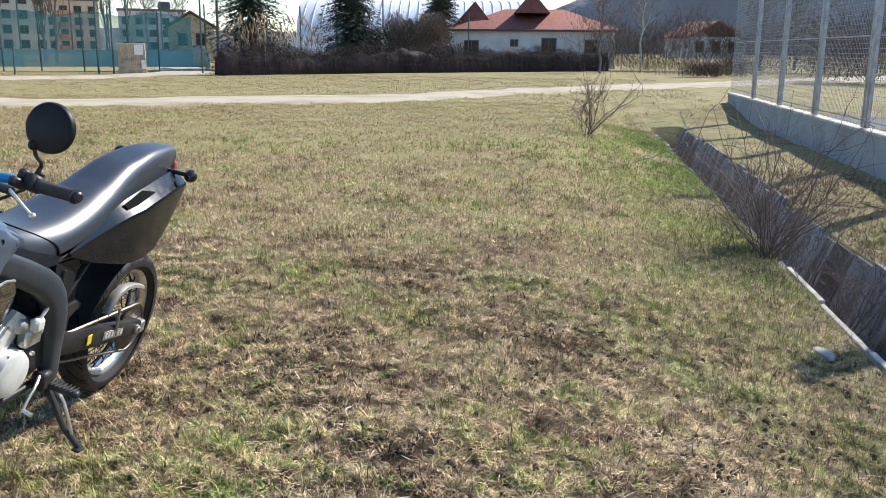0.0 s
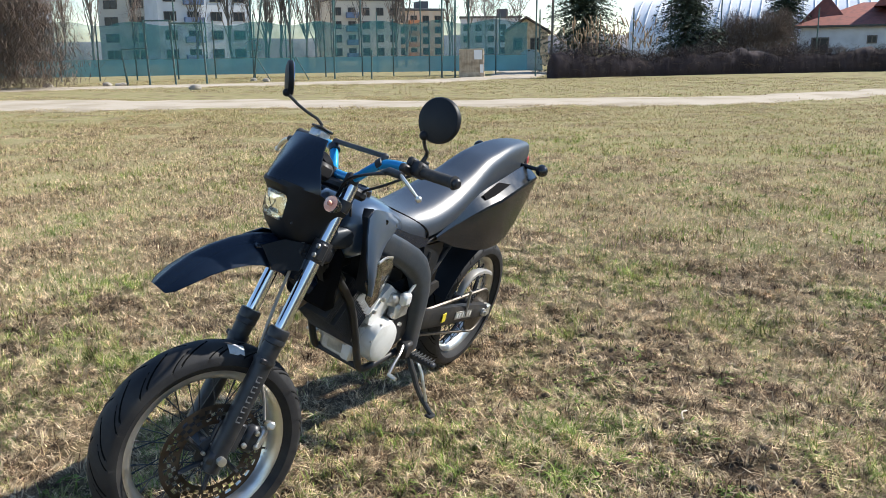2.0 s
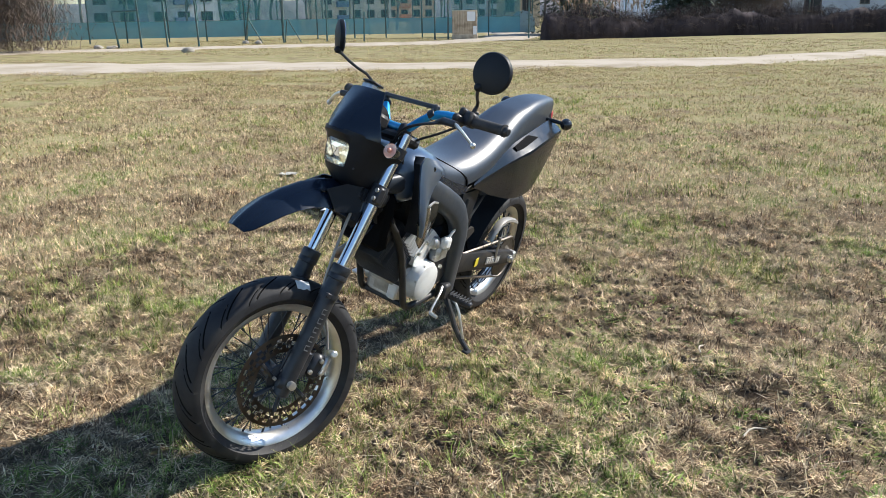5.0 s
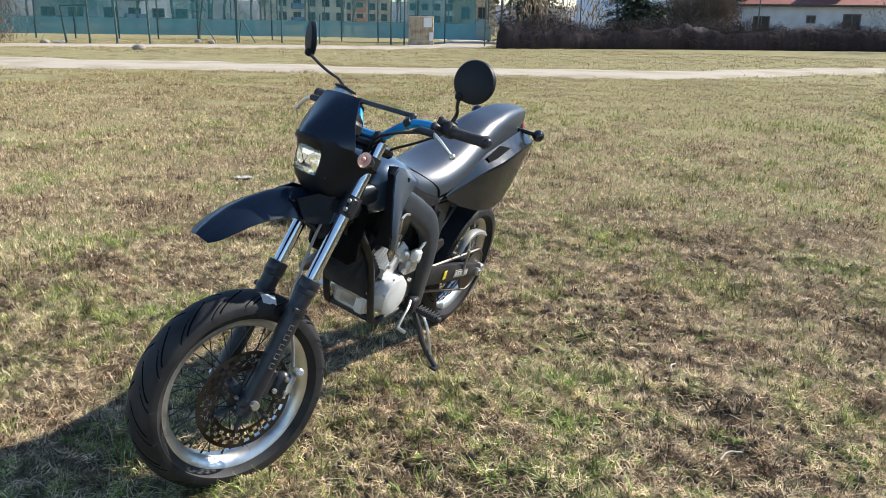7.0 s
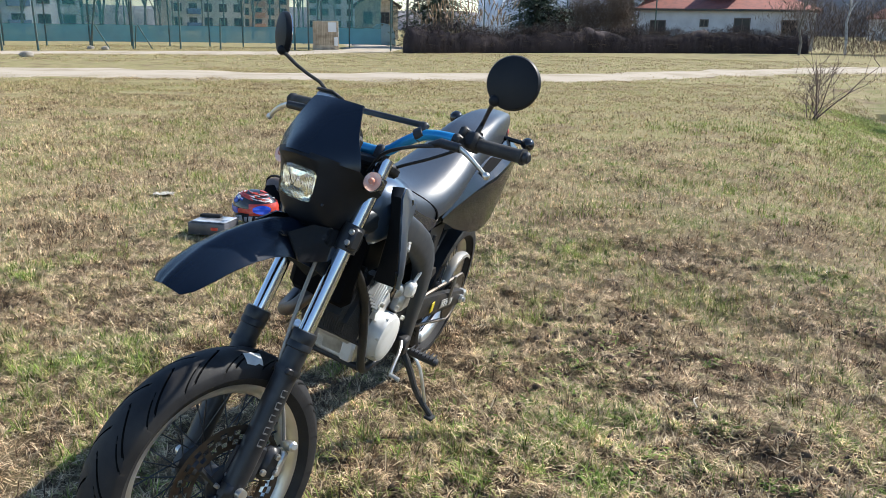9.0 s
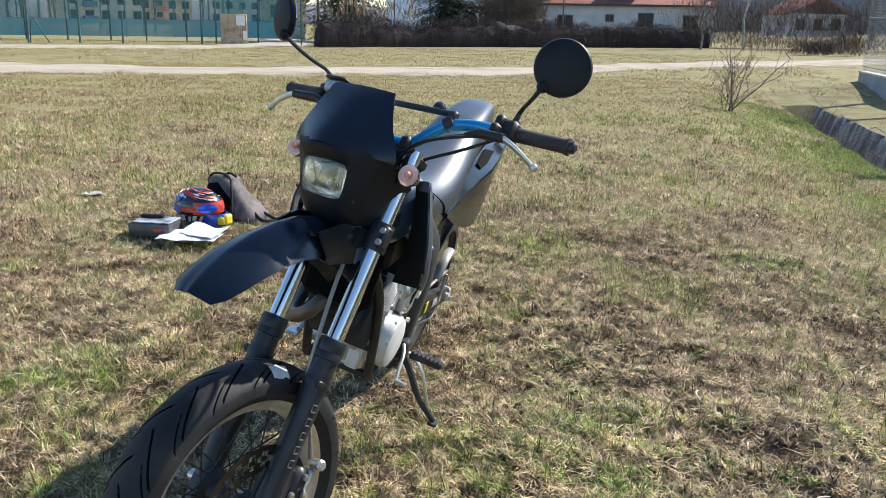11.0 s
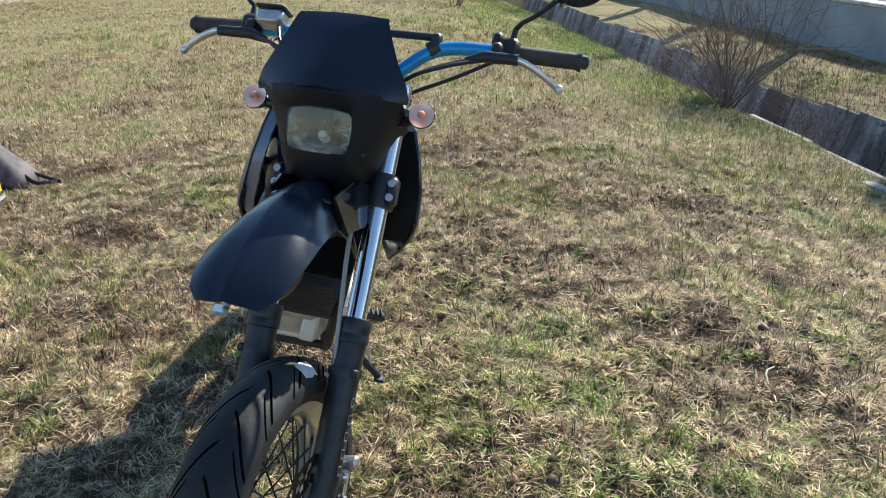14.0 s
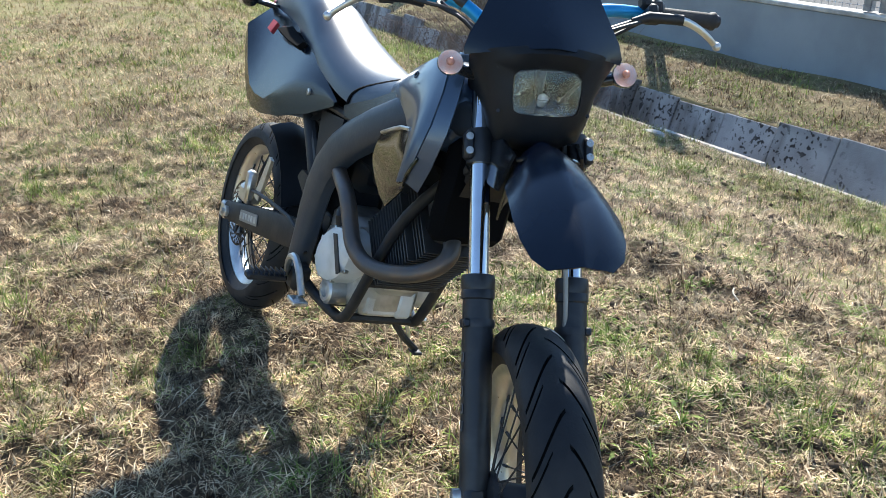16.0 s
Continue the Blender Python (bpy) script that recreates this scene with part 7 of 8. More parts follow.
def build_helmet():
    root = thing("helmet", "red, blue and black motocross helmet resting on the grass", "helmet", pose(-3.93, 5.03, -0.01, 0, 0, -12) @ Matrix.Diagonal((1.12, 1.12, 0.98, 1.0)))
    bm = bmesh.new()
    loft(bm, [[helmet_pt(a, b) for a in range(-180, 180, 12)] for b in (-62, -50, -38, -25, -12, 0, 12, 25, 38, 50, 62, 74, 84)])
    part("shell", bm, M_SHELL_B, root)
    bm = bmesh.new()
    band(bm, -62, 62, -14, 22, 0, 1.012)
    part("eye_port", bm, M_BAGD, root, "dark face opening")
    bm = bmesh.new()
    band(bm, -58, 68, -13, 21, 0, 1.035, thick=0.010)
    gog = part("goggles", bm, M_SHELL_R, root, "red goggles with a blue lens")
    bm = bmesh.new()
    sheet(bm, [[helmet_pt(14 + 44 * u, 4 + (13 * v) * math.sin(math.pi * (0.12 + 0.76 * u)), 1.10) for v in (-1, -0.5, 0, 0.5, 1)] for u in (0, 0.2, 0.4, 0.6, 0.8, 1)], 0.006)
    part("lens", bm, M_LENSB, gog, "blue mirrored lens")
    bm = bmesh.new()
    band(bm, 68, 100, -8, 6, 0, 1.03)
    part("strap", bm, M_SHELL_R, gog, "red goggle strap")
    bm = bmesh.new()
    band(bm, 101, 160, -10, 8, 0, 1.03)
    part("strap", bm, M_SHELL_BL, gog, "blue goggle strap")
    # slanting flashes of colour over the dark shell
    rng = random.Random(17)
    for mname, m, count, k in (("red_panel", M_SHELL_R, 30, 1.020), ("blue_panel", M_SHELL_BL, 9, 1.026), ("white_streak", M_SHELL_W, 26, 1.034)):
        for _ in range(count):
            a0, b0 = rng.uniform(-40, 150), rng.uniform(24, 66)
            wide, tall = (rng.uniform(16, 46), rng.uniform(5, 11)) if mname != "white_streak" else (rng.uniform(12, 26), rng.uniform(1.8, 4.2))
            if mname == "blue_panel":
                a0, b0 = rng.uniform(90, 150), rng.uniform(18, 40)
            slope = rng.uniform(0.12, 0.42)
            grid = [[helmet_pt(a0 + wide * u, min(80, b0 + slope * wide * u + tall * v * (1 - 0.75 * u)), k) for v in (0, 0.5, 1)] for u in (0, 0.25, 0.5, 0.75, 1)]
            bm = bmesh.new()
            sheet(bm, grid, 0.003)
            part(mname, bm, m, root)
    # plain pale blocks where the maker's mark stands
    for k in range(6):
        bm = bmesh.new()
        sheet(bm, [[helmet_pt(50 + k * 15 + (7.5 + 2.5 * (k % 2)) * u - 5 * v, -37 + (k % 2) * 2 + (19 - k % 3) * v, 1.05) for v in (0, 0.5, 1)] for u in (0, 1)], 0.004)
        part("mark_block", bm, M_SHELL_W, root)
    bm = bmesh.new()
    secs = []
    for a in np.linspace(-75, 48, 13):
        p = helmet_pt(a, -38, 1.0)
        out = 0.070 * max(math.cos(radians(a)), 0) ** 1.5
        c = V(p.x * 1.05 + out, p.y * 1.12, 0.080)
        secs.append([c + V(0.018 * math.cos(t), 0, 0.042 * math.sin(t)) for t in [2 * math.pi * i / 10 for i in range(10)]])
    loft(bm, secs)
    chin = part("chin_bar", bm, M_SHELL_BL, root, "blue chin bar")
    bm = bmesh.new()
    box(bm, (0.200, 0, 0.085), (0.03, 0.07, 0.07), 0.012)
    box(bm, (0.185, -0.040, 0.080), (0.045, 0.026, 0.055), 0.010)
    part("mouth_vent", bm, M_SHELL_Y, chin, "yellow mouth vent")


def build_bag():
    root = thing("backpack", "slumped grey-brown backpack lying behind the helmet", "backpack", pose(-3.82, 5.30, -0.01, 0, 0, -8) @ Matrix.Diagonal((0.80, 1.0, 0.80, 1.0)))
    bm = bmesh.new()
    secs = []
    for x, h, d in ((-0.24, 0.30, 0.10), (-0.20, 0.385, 0.13), (-0.10, 0.40, 0.15), (0.0, 0.36, 0.16), (0.08, 0.29, 0.16), (0.16, 0.20, 0.15), (0.23, 0.11, 0.13), (0.27, 0.04, 0.10)):
        ring = []
        for k in range(18):
            a = 2 * math.pi * k / 18
            y, z = d * math.copysign(abs(math.cos(a)) ** 0.7, math.cos(a)), h / 2 + h / 2 * math.copysign(abs(math.sin(a)) ** 0.7, math.sin(a))
            w = 0.014 * noise.noise(V(x * 9, y * 11, z * 9))
            ring.append((x + w, y * (1 - 0.45 * z / max(h, 0.05)) + w, z + w))
        secs.append(ring)
    loft(bm, secs)
    part("body", bm, M_BAG, root)
    # Dark sheet laid on the front to paint its shade, away from the sun.
    bm = bmesh.new()
    rows = []
    for x, h, d in ((-0.235, 0.30, 0.10), (-0.19, 0.385, 0.13), (-0.10, 0.40, 0.15), (0.0, 0.36, 0.16), (0.07, 0.29, 0.16)):
        rows.append([(x + 0.012 * math.sin(9 * u), -d * (1 - 0.45 * u) * (1 - 0.35 * max(0, u - 0.7) / 0.3) - 0.016 - 0.010 * math.sin(5 * u + 20 * x), 0.015 + h * 0.80 * u) for u in (0, 0.2, 0.4, 0.6, 0.8, 1)])
    sheet(bm, rows, 0.012)
    part("front_pocket", bm, M_HOLE, root, "near-black sheet for the shaded front of the backpack")
    bm = bmesh.new()
    tube(bm, [(-0.24, -0.02, 0.30), (-0.20, -0.035, 0.40), (-0.08, -0.04, 0.415), (0.02, -0.05, 0.375), (0.06, -0.10, 0.30), (0.09, -0.135, 0.18), (0.10, -0.15, 0.03)], 0.010, 8, smooth=1)
    part("zip_piping", bm, M_BAGD, root, "black zip piping")
    bm = bmesh.new()
    tube(bm, [(-0.08, -0.01, 0.395), (-0.03, 0.0, 0.412), (0.02, 0.01, 0.375)], 0.010, 8, smooth=1)
    part("grab_handle", bm, M_BAGD, root)
    bm = bmesh.new()
    tube(bm, [(0.22, -0.04, 0.10), (0.30, -0.06, 0.045), (0.37, -0.02, 0.03), (0.42, 0.05, 0.02)], 0.014, 8, smooth=1, squash=0.5)
    tube(bm, [(0.22, 0.05, 0.09), (0.34, 0.06, 0.035), (0.44, 0.03, 0.02)], 0.012, 8, smooth=1, squash=0.5)
    part("shoulder_strap", bm, M_BAGD, root, "black shoulder strap")


def build_small():
    root = thing("plastic_case", "grey plastic case with a shiny clear lid on the grass", "case", pose(-4.07, 4.72, 0.01, 0, 0, 6))
    bm = bmesh.new()
    box(bm, (0, 0, 0.045), (0.27, 0.20, 0.085), 0.012, seg=2)
    part("body", bm, M_BOXG, root)
    bm = bmesh.new()
    box(bm, (0.01, 0, 0.0915), (0.245, 0.18, 0.007), 0.003)
    part("lid", bm, M_BOXTOP, root, "shiny clear lid")
    bm = bmesh.new()
    box(bm, (0.06, -0.102, 0.05), (0.05, 0.006, 0.022), 0.002)
    part("label", bm, M_SHELL_R, root, "small reddish label")
    bm = bmesh.new()
    box(bm, (0, 0, 0.011), (0.15, 0.045, 0.022), 0.009, seg=2)
    thing("spectacle_case", "small black rounded case lying on the plastic case", "case", pose(-4.11, 4.76, 0.105, 0, 0, 10), bm, M_BAGD)
    for k, (x, y, z, yaw, w, d) in enumerate(((-3.79, 4.64, 0.035, 8, 0.36, 0.20), (-3.73, 4.71, 0.045, -14, 0.28, 0.17))):
        bm = bmesh.new()
        grid = [[((i / 8 - 0.5) * w, (j / 6 - 0.5) * d, 0.014 * math.sin(i * 0.8 + k) * (j / 6) + 0.012 * noise.noise(V(i * 0.5, j * 0.6, k * 3.0)) + (0.03 if k else 0.0) * j / 6) for j in range(7)] for i in range(9)]
        sheet(bm, grid, 0.003)
        thing("paper_sheet", "folded white paper sheet lying on the grass", "paper", pose(x, y, z, 0, 0, yaw), bm, M_SHEETW, "papers by the helmet")
    # broken kerb piece and stones by the drain
    for x, y, sx, sy, sz, yaw in ((1.49, 5.16, 0.22, 0.10, 0.05, 110),):
        bm = bmesh.new()
        bmesh.ops.create_icosphere(bm, subdivisions=3, radius=0.5)
        for v in bm.verts:
            q = v.co.copy()
            v.co = V(*(math.copysign(abs(c) ** 0.55, c) * 0.62 for c in q)) * (1 + 0.22 * noise.noise(q * 3 + V(x, y, 0)))
            v.co = V(v.co.x * sx, v.co.y * sy, v.co.z * sz)
        thing("stone", "pale broken lump of concrete lying on the bank", "stone", pose(x, y, float(ground_z(x, y)) + sz * 0.4, 0, 0, yaw), bm, M_KERB, "stones on the bank")
    for x, y, yaw, ln in ((-0.55, 2.42, 60, 0.10), (-0.86, 3.0, 100, 0.08)):
        bm = bmesh.new()
        tube(bm, [(-ln / 2, 0, 0), (0, 0.012, 0.012), (ln / 2, -0.01, 0.004)], [0.003, 0.0035, 0.002], 7, smooth=1)
        thing("stick", "short bleached stick lying in the grass", "stick", pose(x, y, float(ground_z(x, y)) + 0.035, 0, 0, yaw), bm, M_STEM, "sticks")
    bm = bmesh.new()
    grid = [[(0.02 * i, 0.015 * j, 0.03 + 0.02 * noise.noise(V(i * 0.7, j * 0.7, 5))) for j in range(8)] for i in range(9)]
    sheet(bm, grid, 0.002)
    thing("litter", "pale crumpled scrap of paper in the grass", "litter", pose(-5.25, 5.6, -0.012, 0, 0, 30), bm, M_LITTERP)


build_helmet()
build_bag()
build_small()

# ---- grass
def blade_mat(name, stops, patch=0.9, big=0.5, fine=6.0, through=0.12, clump=16.0, low=0.24):
    """Blades: colours from a ramp by a random value of each blade, shifted by patches of the field."""
    m = bpy.data.materials.new(name)
    m.use_nodes = True
    n, l = m.node_tree.nodes, m.node_tree.links
    s = n["Principled BSDF"]
    s.inputs["Roughness"].default_value = 0.72
    s.inputs["Specular IOR Level"].default_value = 0.14
    geo, co = n.new("ShaderNodeNewGeometry"), n.new("ShaderNodeTexCoord")

    def tex(scale, detail):
        t = n.new("ShaderNodeTexNoise")
        t.inputs["Scale"].default_value, t.inputs["Detail"].default_value = scale, detail
        l.new(co.outputs["Object"], t.inputs["Vector"])
        return t.outputs["Fac"]

    def op(kind, x, y):
        k = n.new("ShaderNodeMath")
        k.operation = kind
        for i, q in enumerate((x, y)):
            if isinstance(q, (int, float)):
                k.inputs[i].default_value = q
            else:
                l.new(q, k.inputs[i])
        return k.outputs[0]

    shift = op("ADD", op("MULTIPLY", op("SUBTRACT", tex(big, 4), 0.5), patch * 1.9), op("MULTIPLY", op("SUBTRACT", tex(fine, 3), 0.5), patch * 1.3))
    val = op("ADD", geo.outputs["Random Per Island"], shift)
    r = n.new("ShaderNodeValToRGB")
    while len(r.color_ramp.elements) < len(stops):
        r.color_ramp.elements.new(0.5)
    for e, (p, c) in zip(r.color_ramp.elements, stops):
        e.position, e.color = p, (*c, 1)
    l.new(val, r.inputs[0])
    tone = n.new("ShaderNodeMapRange")
    tone.inputs["From Min"].default_value, tone.inputs["From Max"].default_value = 0.32, 0.68
    tone.inputs["To Min"].default_value, tone.inputs["To Max"].default_value = low, 1.58
    l.new(tex(clump, 2), tone.inputs["Value"])
    shade = n.new("ShaderNodeVectorMath")
    shade.operation = "SCALE"
    l.new(r.outputs[0], shade.inputs[0])
    l.new(tone.outputs[0], shade.inputs["Scale"])
    l.new(shade.outputs[0], s.inputs["Base Color"])
    tr = n.new("ShaderNodeBsdfTranslucent")
    l.new(shade.outputs[0], tr.inputs[0])
    mx = n.new("ShaderNodeMixShader")
    mx.inputs[0].default_value = through
    l.new(s.outputs[0], mx.inputs[1])
    l.new(tr.outputs[0], mx.inputs[2])
    l.new(mx.outputs[0], n["Material Output"].inputs[0])
    return m


STRAW = [(0.0, (0.0995, 0.0621, 0.0383)), (0.13, (0.238, 0.158, 0.0911)), (0.28, (0.458, 0.32, 0.192)), (0.47, (0.677, 0.521, 0.328)), (0.66, (0.825, 0.669, 0.451)), (0.83, (0.626, 0.506, 0.283)), (0.94, (0.355, 0.355, 0.121)), (1.0, (0.177, 0.246, 0.0558))]
FIELD = [(0.0, (0.169, 0.114, 0.0638)), (0.2, (0.398, 0.287, 0.155)), (0.48, (0.626, 0.488, 0.283)), (0.68, (0.537, 0.429, 0.219)), (0.84, (0.359, 0.325, 0.118)), (1.0, (0.217, 0.256, 0.0744))]
M_GRASS = blade_mat("dry_grass_blades", STRAW, 1.45, big=1.3)
M_FIELD = blade_mat("olive_field_grass", FIELD, low=0.5)
M_MID = blade_mat("open_turf_blades", STRAW, 1.3, big=1.3, low=0.48)
M_LITTER = blade_mat("brown_grass_litter", [(0.0, (0.0895, 0.0573, 0.0346)), (0.3, (0.219, 0.143, 0.0839)), (0.6, (0.359, 0.253, 0.146)), (0.85, (0.517, 0.392, 0.237)), (1.0, (0.636, 0.506, 0.328))], 1.1, big=1.6)
M_GREEN = blade_mat("green_grass_blades", [(0.0, (0.42, 0.35, 0.17)), (0.35, (0.33, 0.33, 0.115)), (0.75, (0.22, 0.31, 0.06)), (1.0, (0.33, 0.42, 0.11))], 0.5)
M_LIME = blade_mat("lime_grass_blades", [(0.0, (0.46, 0.42, 0.20)), (0.35, (0.40, 0.43, 0.14)), (0.75, (0.29, 0.40, 0.08)), (1.0, (0.40, 0.50, 0.14))], 0.5)
M_WEED = blade_mat("weed_leaves", [(0.0, (0.12, 0.19, 0.04)), (0.5, (0.18, 0.27, 0.055)), (1.0, (0.28, 0.36, 0.10))], 0.3)


def blades(name, x, y, length, width, flat, seed, label, material=None, simple=False, sd=0.42):
    """Curved blades in one mesh: two quads and a tip, or one long triangle."""
    rng = np.random.default_rng(seed)
    ok = ~((x > 1.84) & (x < 2.69) & (y < DITCH_END + 0.4)) & ~((x > 4.4) & (y < 28))
    x, y = x[ok], y[ok]
    n = len(x)
    z = ground_z(x, y) - 0.004
    ang = rng.uniform(0, 2 * math.pi, n)
    ln = length * rng.uniform(0.4, 1.35, n)
    el = np.clip(np.abs(rng.normal(flat, sd, n)), 0.03, 1.5)
    lift = rng.uniform(0.0, 0.016, n) * (el < 0.35)
    z = z + lift
    d = np.stack([np.cos(ang), np.sin(ang)], -1)
    side = np.stack([-d[:, 1], d[:, 0]], -1) * (width * rng.uniform(0.5, 1.3, n) / 2)[:, None]
    p = np.stack([x, y], -1)
    if simple:
        v = np.zeros((n, 3, 3), np.float32)
        v[:, 0, :2], v[:, 1, :2] = p - side, p + side
        v[:, 2, :2] = p + d * (ln * np.cos(el))[:, None]
        v[:, :2, 2] = z[:, None]
        v[:, 2, 2] = z + ln * np.sin(el)
        f = np.arange(3 * n).reshape(n, 3)
    else:
        h1, r1 = ln * 0.5 * np.sin(el), ln * 0.5 * np.cos(el)
        e2 = el - rng.uniform(-0.1, 1.0, n)
        h2, r2 = np.maximum(h1 + ln * 0.5 * np.sin(e2), 0.004), r1 + ln * 0.5 * np.cos(e2)
        bend = side * rng.normal(0, 2.2, n)[:, None]
        v = np.zeros((n, 5, 3), np.float32)
        v[:, 0, :2], v[:, 1, :2] = p - side * 0.7, p + side * 0.7
        m = p + d * r1[:, None] + bend
        v[:, 2, :2], v[:, 3, :2] = m + side, m - side
        v[:, 4, :2] = p + d * r2[:, None] + bend * 2.5
        v[:, 0:2, 2] = z[:, None]
        v[:, 2:4, 2] = (z + h1)[:, None]
        v[:, 4, 2] = z + h2
        i = (np.arange(n) * 5)[:, None]
        f = np.concatenate([i + np.array([[0, 1, 2]]), i + np.array([[0, 2, 3]]), i + np.array([[3, 2, 4]])])
    ob = new(name, raw_mesh(name, v.reshape(-1, 3), f, material or M_GRASS))
    return tagged(ob, label, "grass", kind="stuff")


def cover(seed, n, x0, x1, y0, y1, tuft=0.45, per=26, size=(0.012, 0.05), thin=0.0):
    """Places for blades: part even, part drawn into tufts; thin: bare patches left out."""
    rng = np.random.default_rng(seed)
    k = int(n * tuft)
    cx, cy = rng.uniform(x0, x1, k // per + 1), rng.uniform(y0, y1, k // per + 1)
    j = rng.integers(0, len(cx), k)
    sp = rng.uniform(*size, len(cx))[j]
    x = np.concatenate([cx[j] + rng.normal(0, 1, k) * sp, rng.uniform(x0, x1, n - k)])
    y = np.concatenate([cy[j] + rng.normal(0, 1, k) * sp, rng.uniform(y0, y1, n - k)])
    if thin:
        g = 1.9 * (lumps(x, y, 0.62, 5.2) - 0.5) + 1.3 * (lumps(x, y, 0.21, 2.4) - 0.5)
        worn = 0.65 + 0.75 * ramp01(x, -2.6, 0.2) * (1 - ramp01(y, 5.0, 9.0))
        keep = rng.random(n) > thin * worn * np.clip((g - 0.1 * (2 - worn)) / 0.7, 0, 1)
        x, y = x[keep], y[keep]
    return x, y


def tufts(seed, count, per, x0, x1, y0, y1, size):
    rng = np.random.default_rng(seed)
    cx, cy = rng.uniform(x0, x1, count * 4), rng.uniform(y0, y1, count * 4)
    best = np.argsort(lumps(cx, cy, 0.7, seed * 1.31) + rng.normal(0, 0.16, count * 4))[-count:]
    cx, cy = cx[best], cy[best]
    s = rng.uniform(*size, count)
    return np.repeat(cx, per) + rng.normal(0, 1, count * per) * np.repeat(s, per), np.repeat(cy, per) + rng.normal(0, 1, count * per) * np.repeat(s, per)


def greener(seed, n, y0, y1):
    """Places thickening towards the damp bank of the drain."""
    rng = np.random.default_rng(seed)
    x = 1.84 - np.abs(rng.normal(0, 0.85, n))
    y = rng.uniform(y0, y1, n)
    keep = np.sin(x * 3.1 + 1.1 * np.sin(y * 0.9)) * np.sin(y * 1.3 + 0.6 * x) > rng.uniform(-0.9, 0.35, n)
    return x[keep], y[keep]


TURF = "short straw-coloured winter grass with green shoots"
LITTER = "flattened brown dead grass between the tufts"
blades("grass_litter", *cover(21, 150000, -4.6, 1.84, 0.5, 6.2, tuft=0.2), 0.042, 0.0050, 0.16, 21, LITTER, M_LITTER, simple=True, sd=0.15)
blades("grass_litter", *cover(31, 240000, -4.6, 1.84, 0.5, 5.8, tuft=0.35, per=18, size=(0.012, 0.04)), 0.046, 0.0036, 0.26, 31, "pale dead grass stems lying over one another", simple=True, sd=0.26)
blades("grass", *cover(1, 300000, -4.6, 1.84, 0.5, 5.6, tuft=0.76, per=34, size=(0.010, 0.036), thin=0.58), 0.054, 0.0038, 0.55, 1, TURF, sd=0.42)
blades("grass", *cover(2, 260000, -7.5, 1.84, 5.6, 11.0, tuft=0.7, thin=0.55, size=(0.015, 0.05)), 0.062, 0.0062, 0.42, 2, TURF, M_MID, simple=True)
blades("grass", *cover(3, 230000, -17.0, 1.8, 11.0, 24.0, tuft=0.5, thin=0.3, size=(0.03, 0.12)), 0.055, 0.013, 0.40, 3, "straw-coloured winter grass on the open field", M_FIELD, simple=True)
blades("grass", *cover(4, 130000, -8.5, -4.6, 0.5, 5.6, tuft=0.7, thin=0.6, size=(0.015, 0.05)), 0.062, 0.0065, 0.42, 4, TURF, M_MID, simple=True)
blades("grass", *cover(5, 60000, 2.5, 4.45, 0.0, 14.0, tuft=0.6, size=(0.02, 0.07)), 0.065, 0.0085, 0.40, 5, "rough dry grass on the strip beside the court wall", M_LITTER, simple=True)
blades("grass_tufts", *tufts(24, 420, 22, 2.55, 4.4, 0.0, 12.0, (0.03, 0.09)), 0.07, 0.009, 0.6, 24, "green tussocks beside the court wall", M_GREEN, simple=True, sd=0.35)
blades("grass", *cover(6, 90000, -8.5, 1.84, -4.5, 0.5, tuft=0.6), 0.06, 0.010, 0.42, 6, TURF, simple=True)
blades("grass", *cover(9, 90000, -16.0, -8.5, -4.5, 5.6, tuft=0.6, size=(0.03, 0.1)), 0.065, 0.014, 0.4, 9, TURF, M_FIELD, simple=True)
blades("grass", *cover(7, 90000, -40.0, 4.0, 24.0, 46.0, size=(0.05, 0.3)), 0.07, 0.030, 0.45, 7, "far turf beside the farm track", M_FIELD, simple=True)
blades("grass", *cover(16, 170000, -15.0, -7.5, 5.6, 14.0, tuft=0.6, thin=0.4, size=(0.02, 0.07)), 0.062, 0.0085, 0.40, 16, TURF, M_MID, simple=True)
blades("grass", *cover(8, 130000, -30.0, -7.5, 5.6, 20.0, size=(0.04, 0.15)), 0.062, 0.015, 0.38, 8, "straw-coloured winter grass on the open field", M_FIELD, simple=True)
blades("grass_tufts", *tufts(11, 640, 34, -4.6, 1.84, 0.5, 5.6, (0.012, 0.04)), 0.080, 0.0034, 0.85, 11, "green and straw tussocks standing in the turf", M_GREEN, sd=0.35)
blades("grass_tufts", *tufts(12, 900, 16, -9.0, 1.84, 5.6, 14.0, (0.02, 0.06)), 0.085, 0.009, 0.8, 12, "green tussocks standing in the turf", M_GREEN, simple=True, sd=0.35)
blades("grass_tufts", *greener(25, 60000, 1.5, 8.0), 0.055, 0.0048, 0.5, 25, "greener grass on the damp bank of the drain", M_GREEN, simple=True, sd=0.35)
blades("grass_tufts", *greener(22, 75000, 8.0, 20.0), 0.070, 0.009, 0.5, 22, "greener grass on the damp bank of the drain", M_LIME, simple=True, sd=0.35)
blades("weed_leaves", *tufts(13, 300, 15, -2.6, 1.84, 0.5, 5.0, (0.012, 0.035)), 0.034, 0.014, 0.45, 13, "small bright green weed rosettes in the turf", M_WEED, sd=0.25)
blades("weed_leaves", *tufts(26, 230, 16, -1.4, 1.84, 0.8, 5.2, (0.015, 0.05)), 0.034, 0.014, 0.40, 26, "bright green weed rosettes by the bank", M_WEED, sd=0.25)
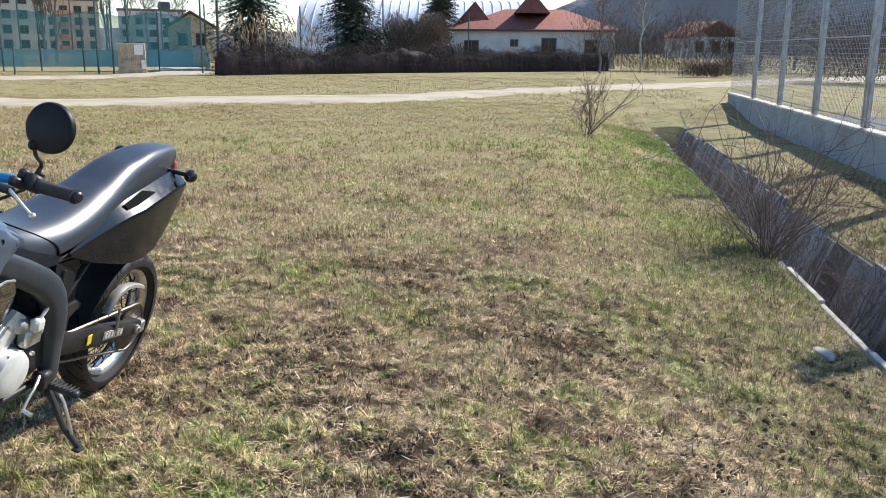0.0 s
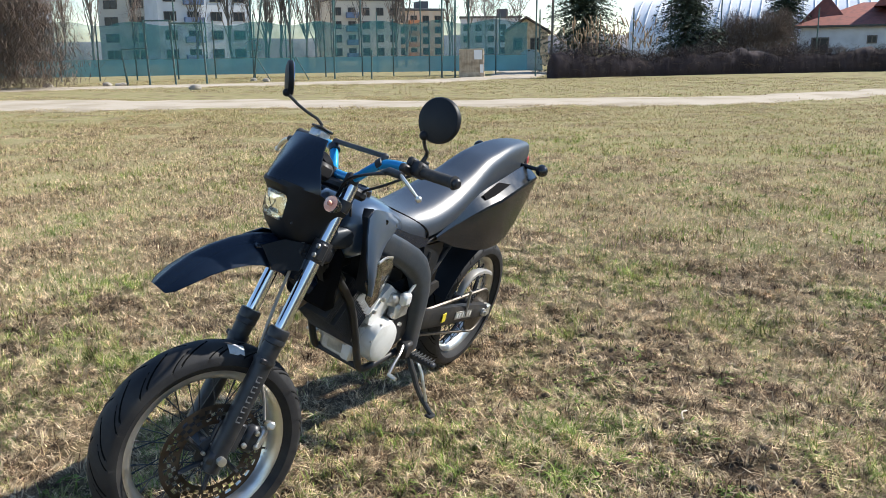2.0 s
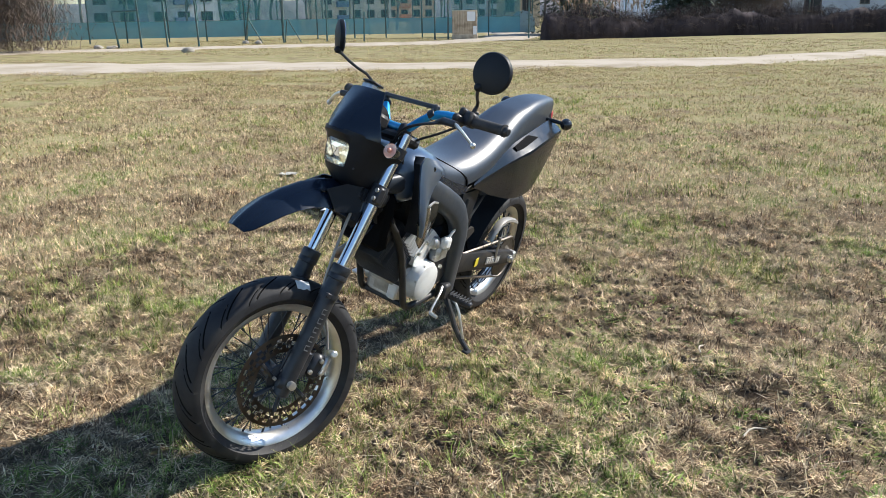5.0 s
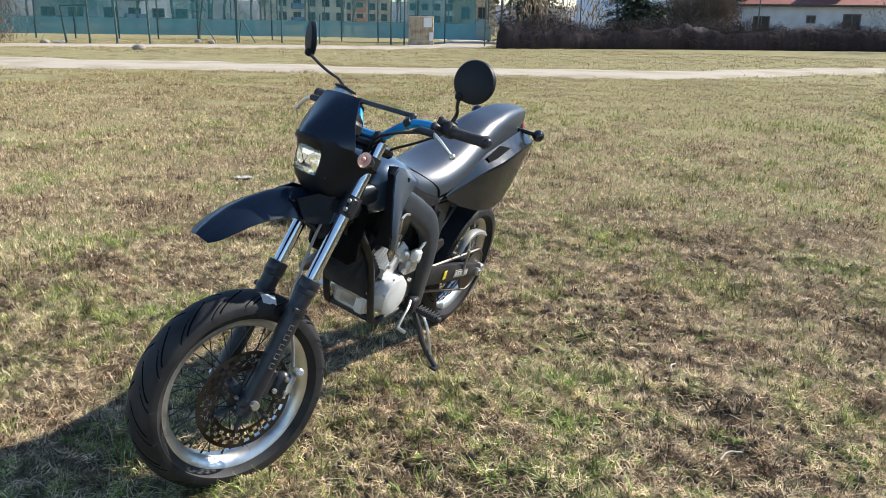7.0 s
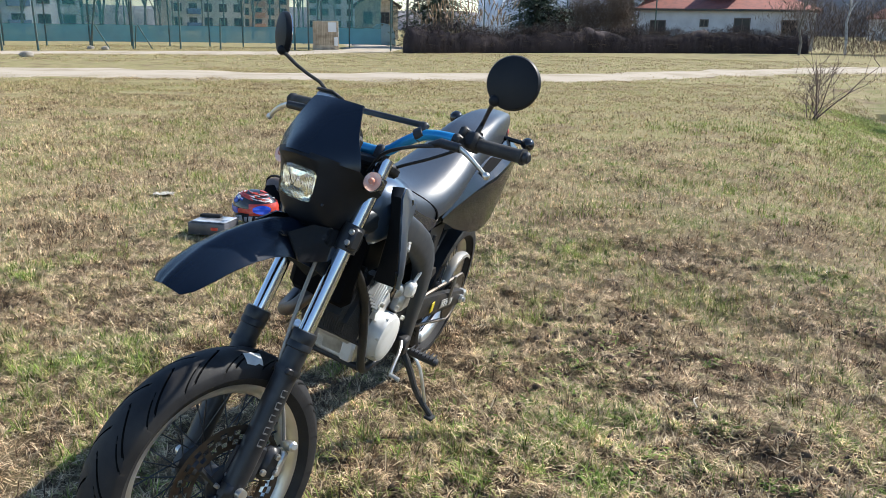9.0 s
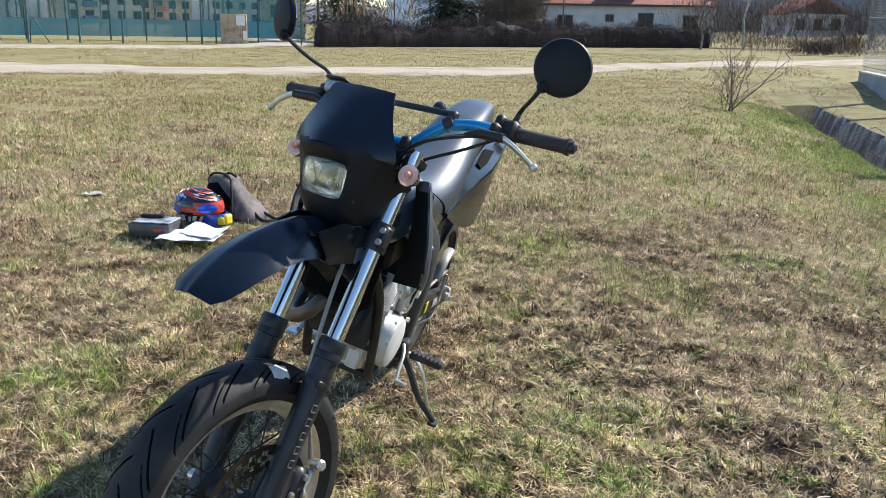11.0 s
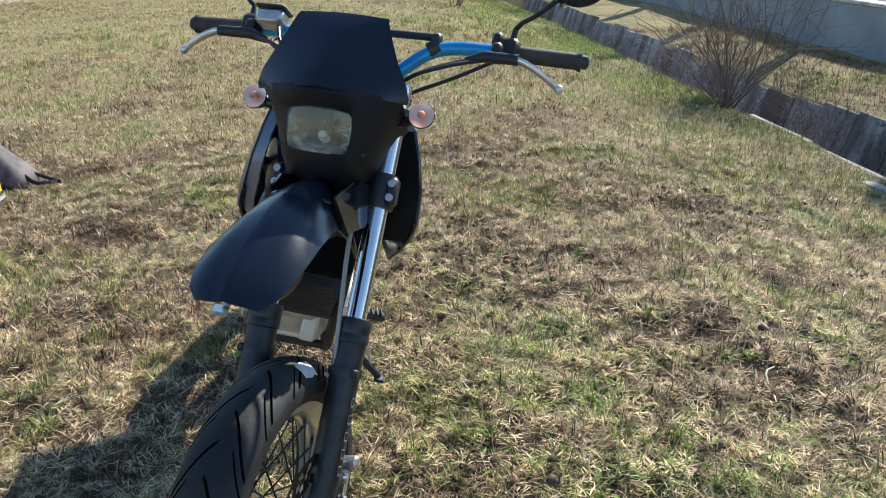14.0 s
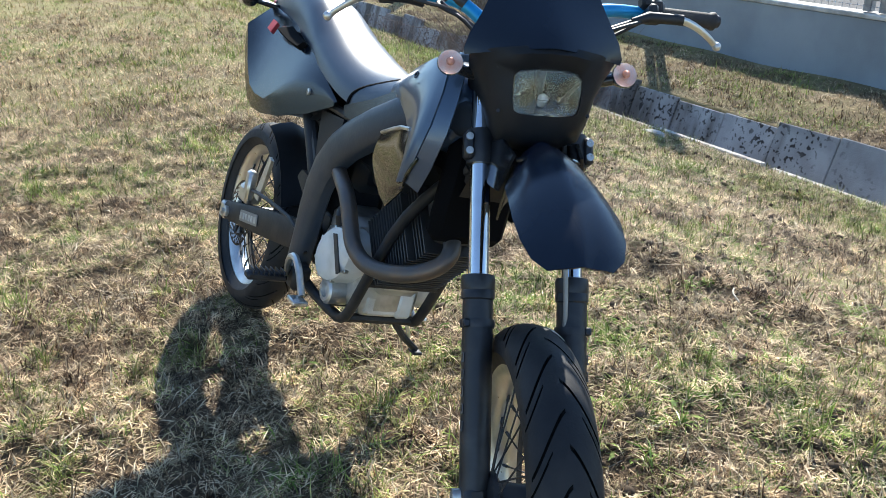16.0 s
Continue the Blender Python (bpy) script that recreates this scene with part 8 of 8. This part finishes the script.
blades("weed_leaves", *tufts(14, 200, 9, -5.0, 1.84, 5.0, 10.0, (0.02, 0.05)), 0.055, 0.024, 0.45, 14, "small bright green weed rosettes in the turf", M_WEED, simple=True, sd=0.25)
blades("straw_stalks", *cover(15, 2500, -4.6, 1.84, 0.5, 5.6, tuft=0.2), 0.11, 0.0035, 0.10, 15, "loose pale stalks lying on the turf", blade_mat("pale_stalks", [(0.0, (0.45, 0.36, 0.24)), (1.0, (0.78, 0.69, 0.53))], 0.2), sd=0.12)


def soil_clods(seed, count):
    """Small dark crumbs of earth on the worn part of the turf."""
    rng = np.random.default_rng(seed)
    x, y = rng.uniform(-1.9, 1.7, count * 3), rng.uniform(0.8, 5.4, count * 3)
    pick = np.argsort(lumps(x, y, 0.62, 5.2) + 0.5 * lumps(x, y, 0.21, 2.4) + rng.normal(0, 0.1, count * 3))[-count:]
    x, y = x[pick], y[pick]
    z = ground_z(x, y)
    t = (1 + 5 ** 0.5) / 2
    base = np.array([(-1, t, 0), (1, t, 0), (-1, -t, 0), (1, -t, 0), (0, -1, t), (0, 1, t), (0, -1, -t), (0, 1, -t), (t, 0, -1), (t, 0, 1), (-t, 0, -1), (-t, 0, 1)]) / 1.9
    tri = np.array([(0, 11, 5), (0, 5, 1), (0, 1, 7), (0, 7, 10), (0, 10, 11), (1, 5, 9), (5, 11, 4), (11, 10, 2), (10, 7, 6), (7, 1, 8), (3, 9, 4), (3, 4, 2), (3, 2, 6), (3, 6, 8), (3, 8, 9), (4, 9, 5), (2, 4, 11), (6, 2, 10), (8, 6, 7), (9, 8, 1)])
    r = 0.004 + 0.014 * rng.random(count) ** 2.2
    v = base[None] * (1 + rng.normal(0, 0.16, (count, 12, 1))) * (r[:, None] * rng.uniform(0.7, 1.3, (count, 3)))[:, None]
    v += np.stack([x, y, z + r * 0.25], -1)[:, None]
    f = (np.arange(count) * 12)[:, None, None] + tri[None]
    soil = mat("crumbly_soil", (0.085, 0.062, 0.044), 0.95, color2=(0.15, 0.115, 0.08), scale=30, island=0.3, bump=0.6, bump_scale=300, spec=0.15)
    return tagged(new("soil_clods", raw_mesh("soil_clods", v.reshape(-1, 3), f.reshape(-1, 3), soil)), "small dark crumbs of soil between worn grass", "soil", kind="stuff")


soil_clods(41, 2600)
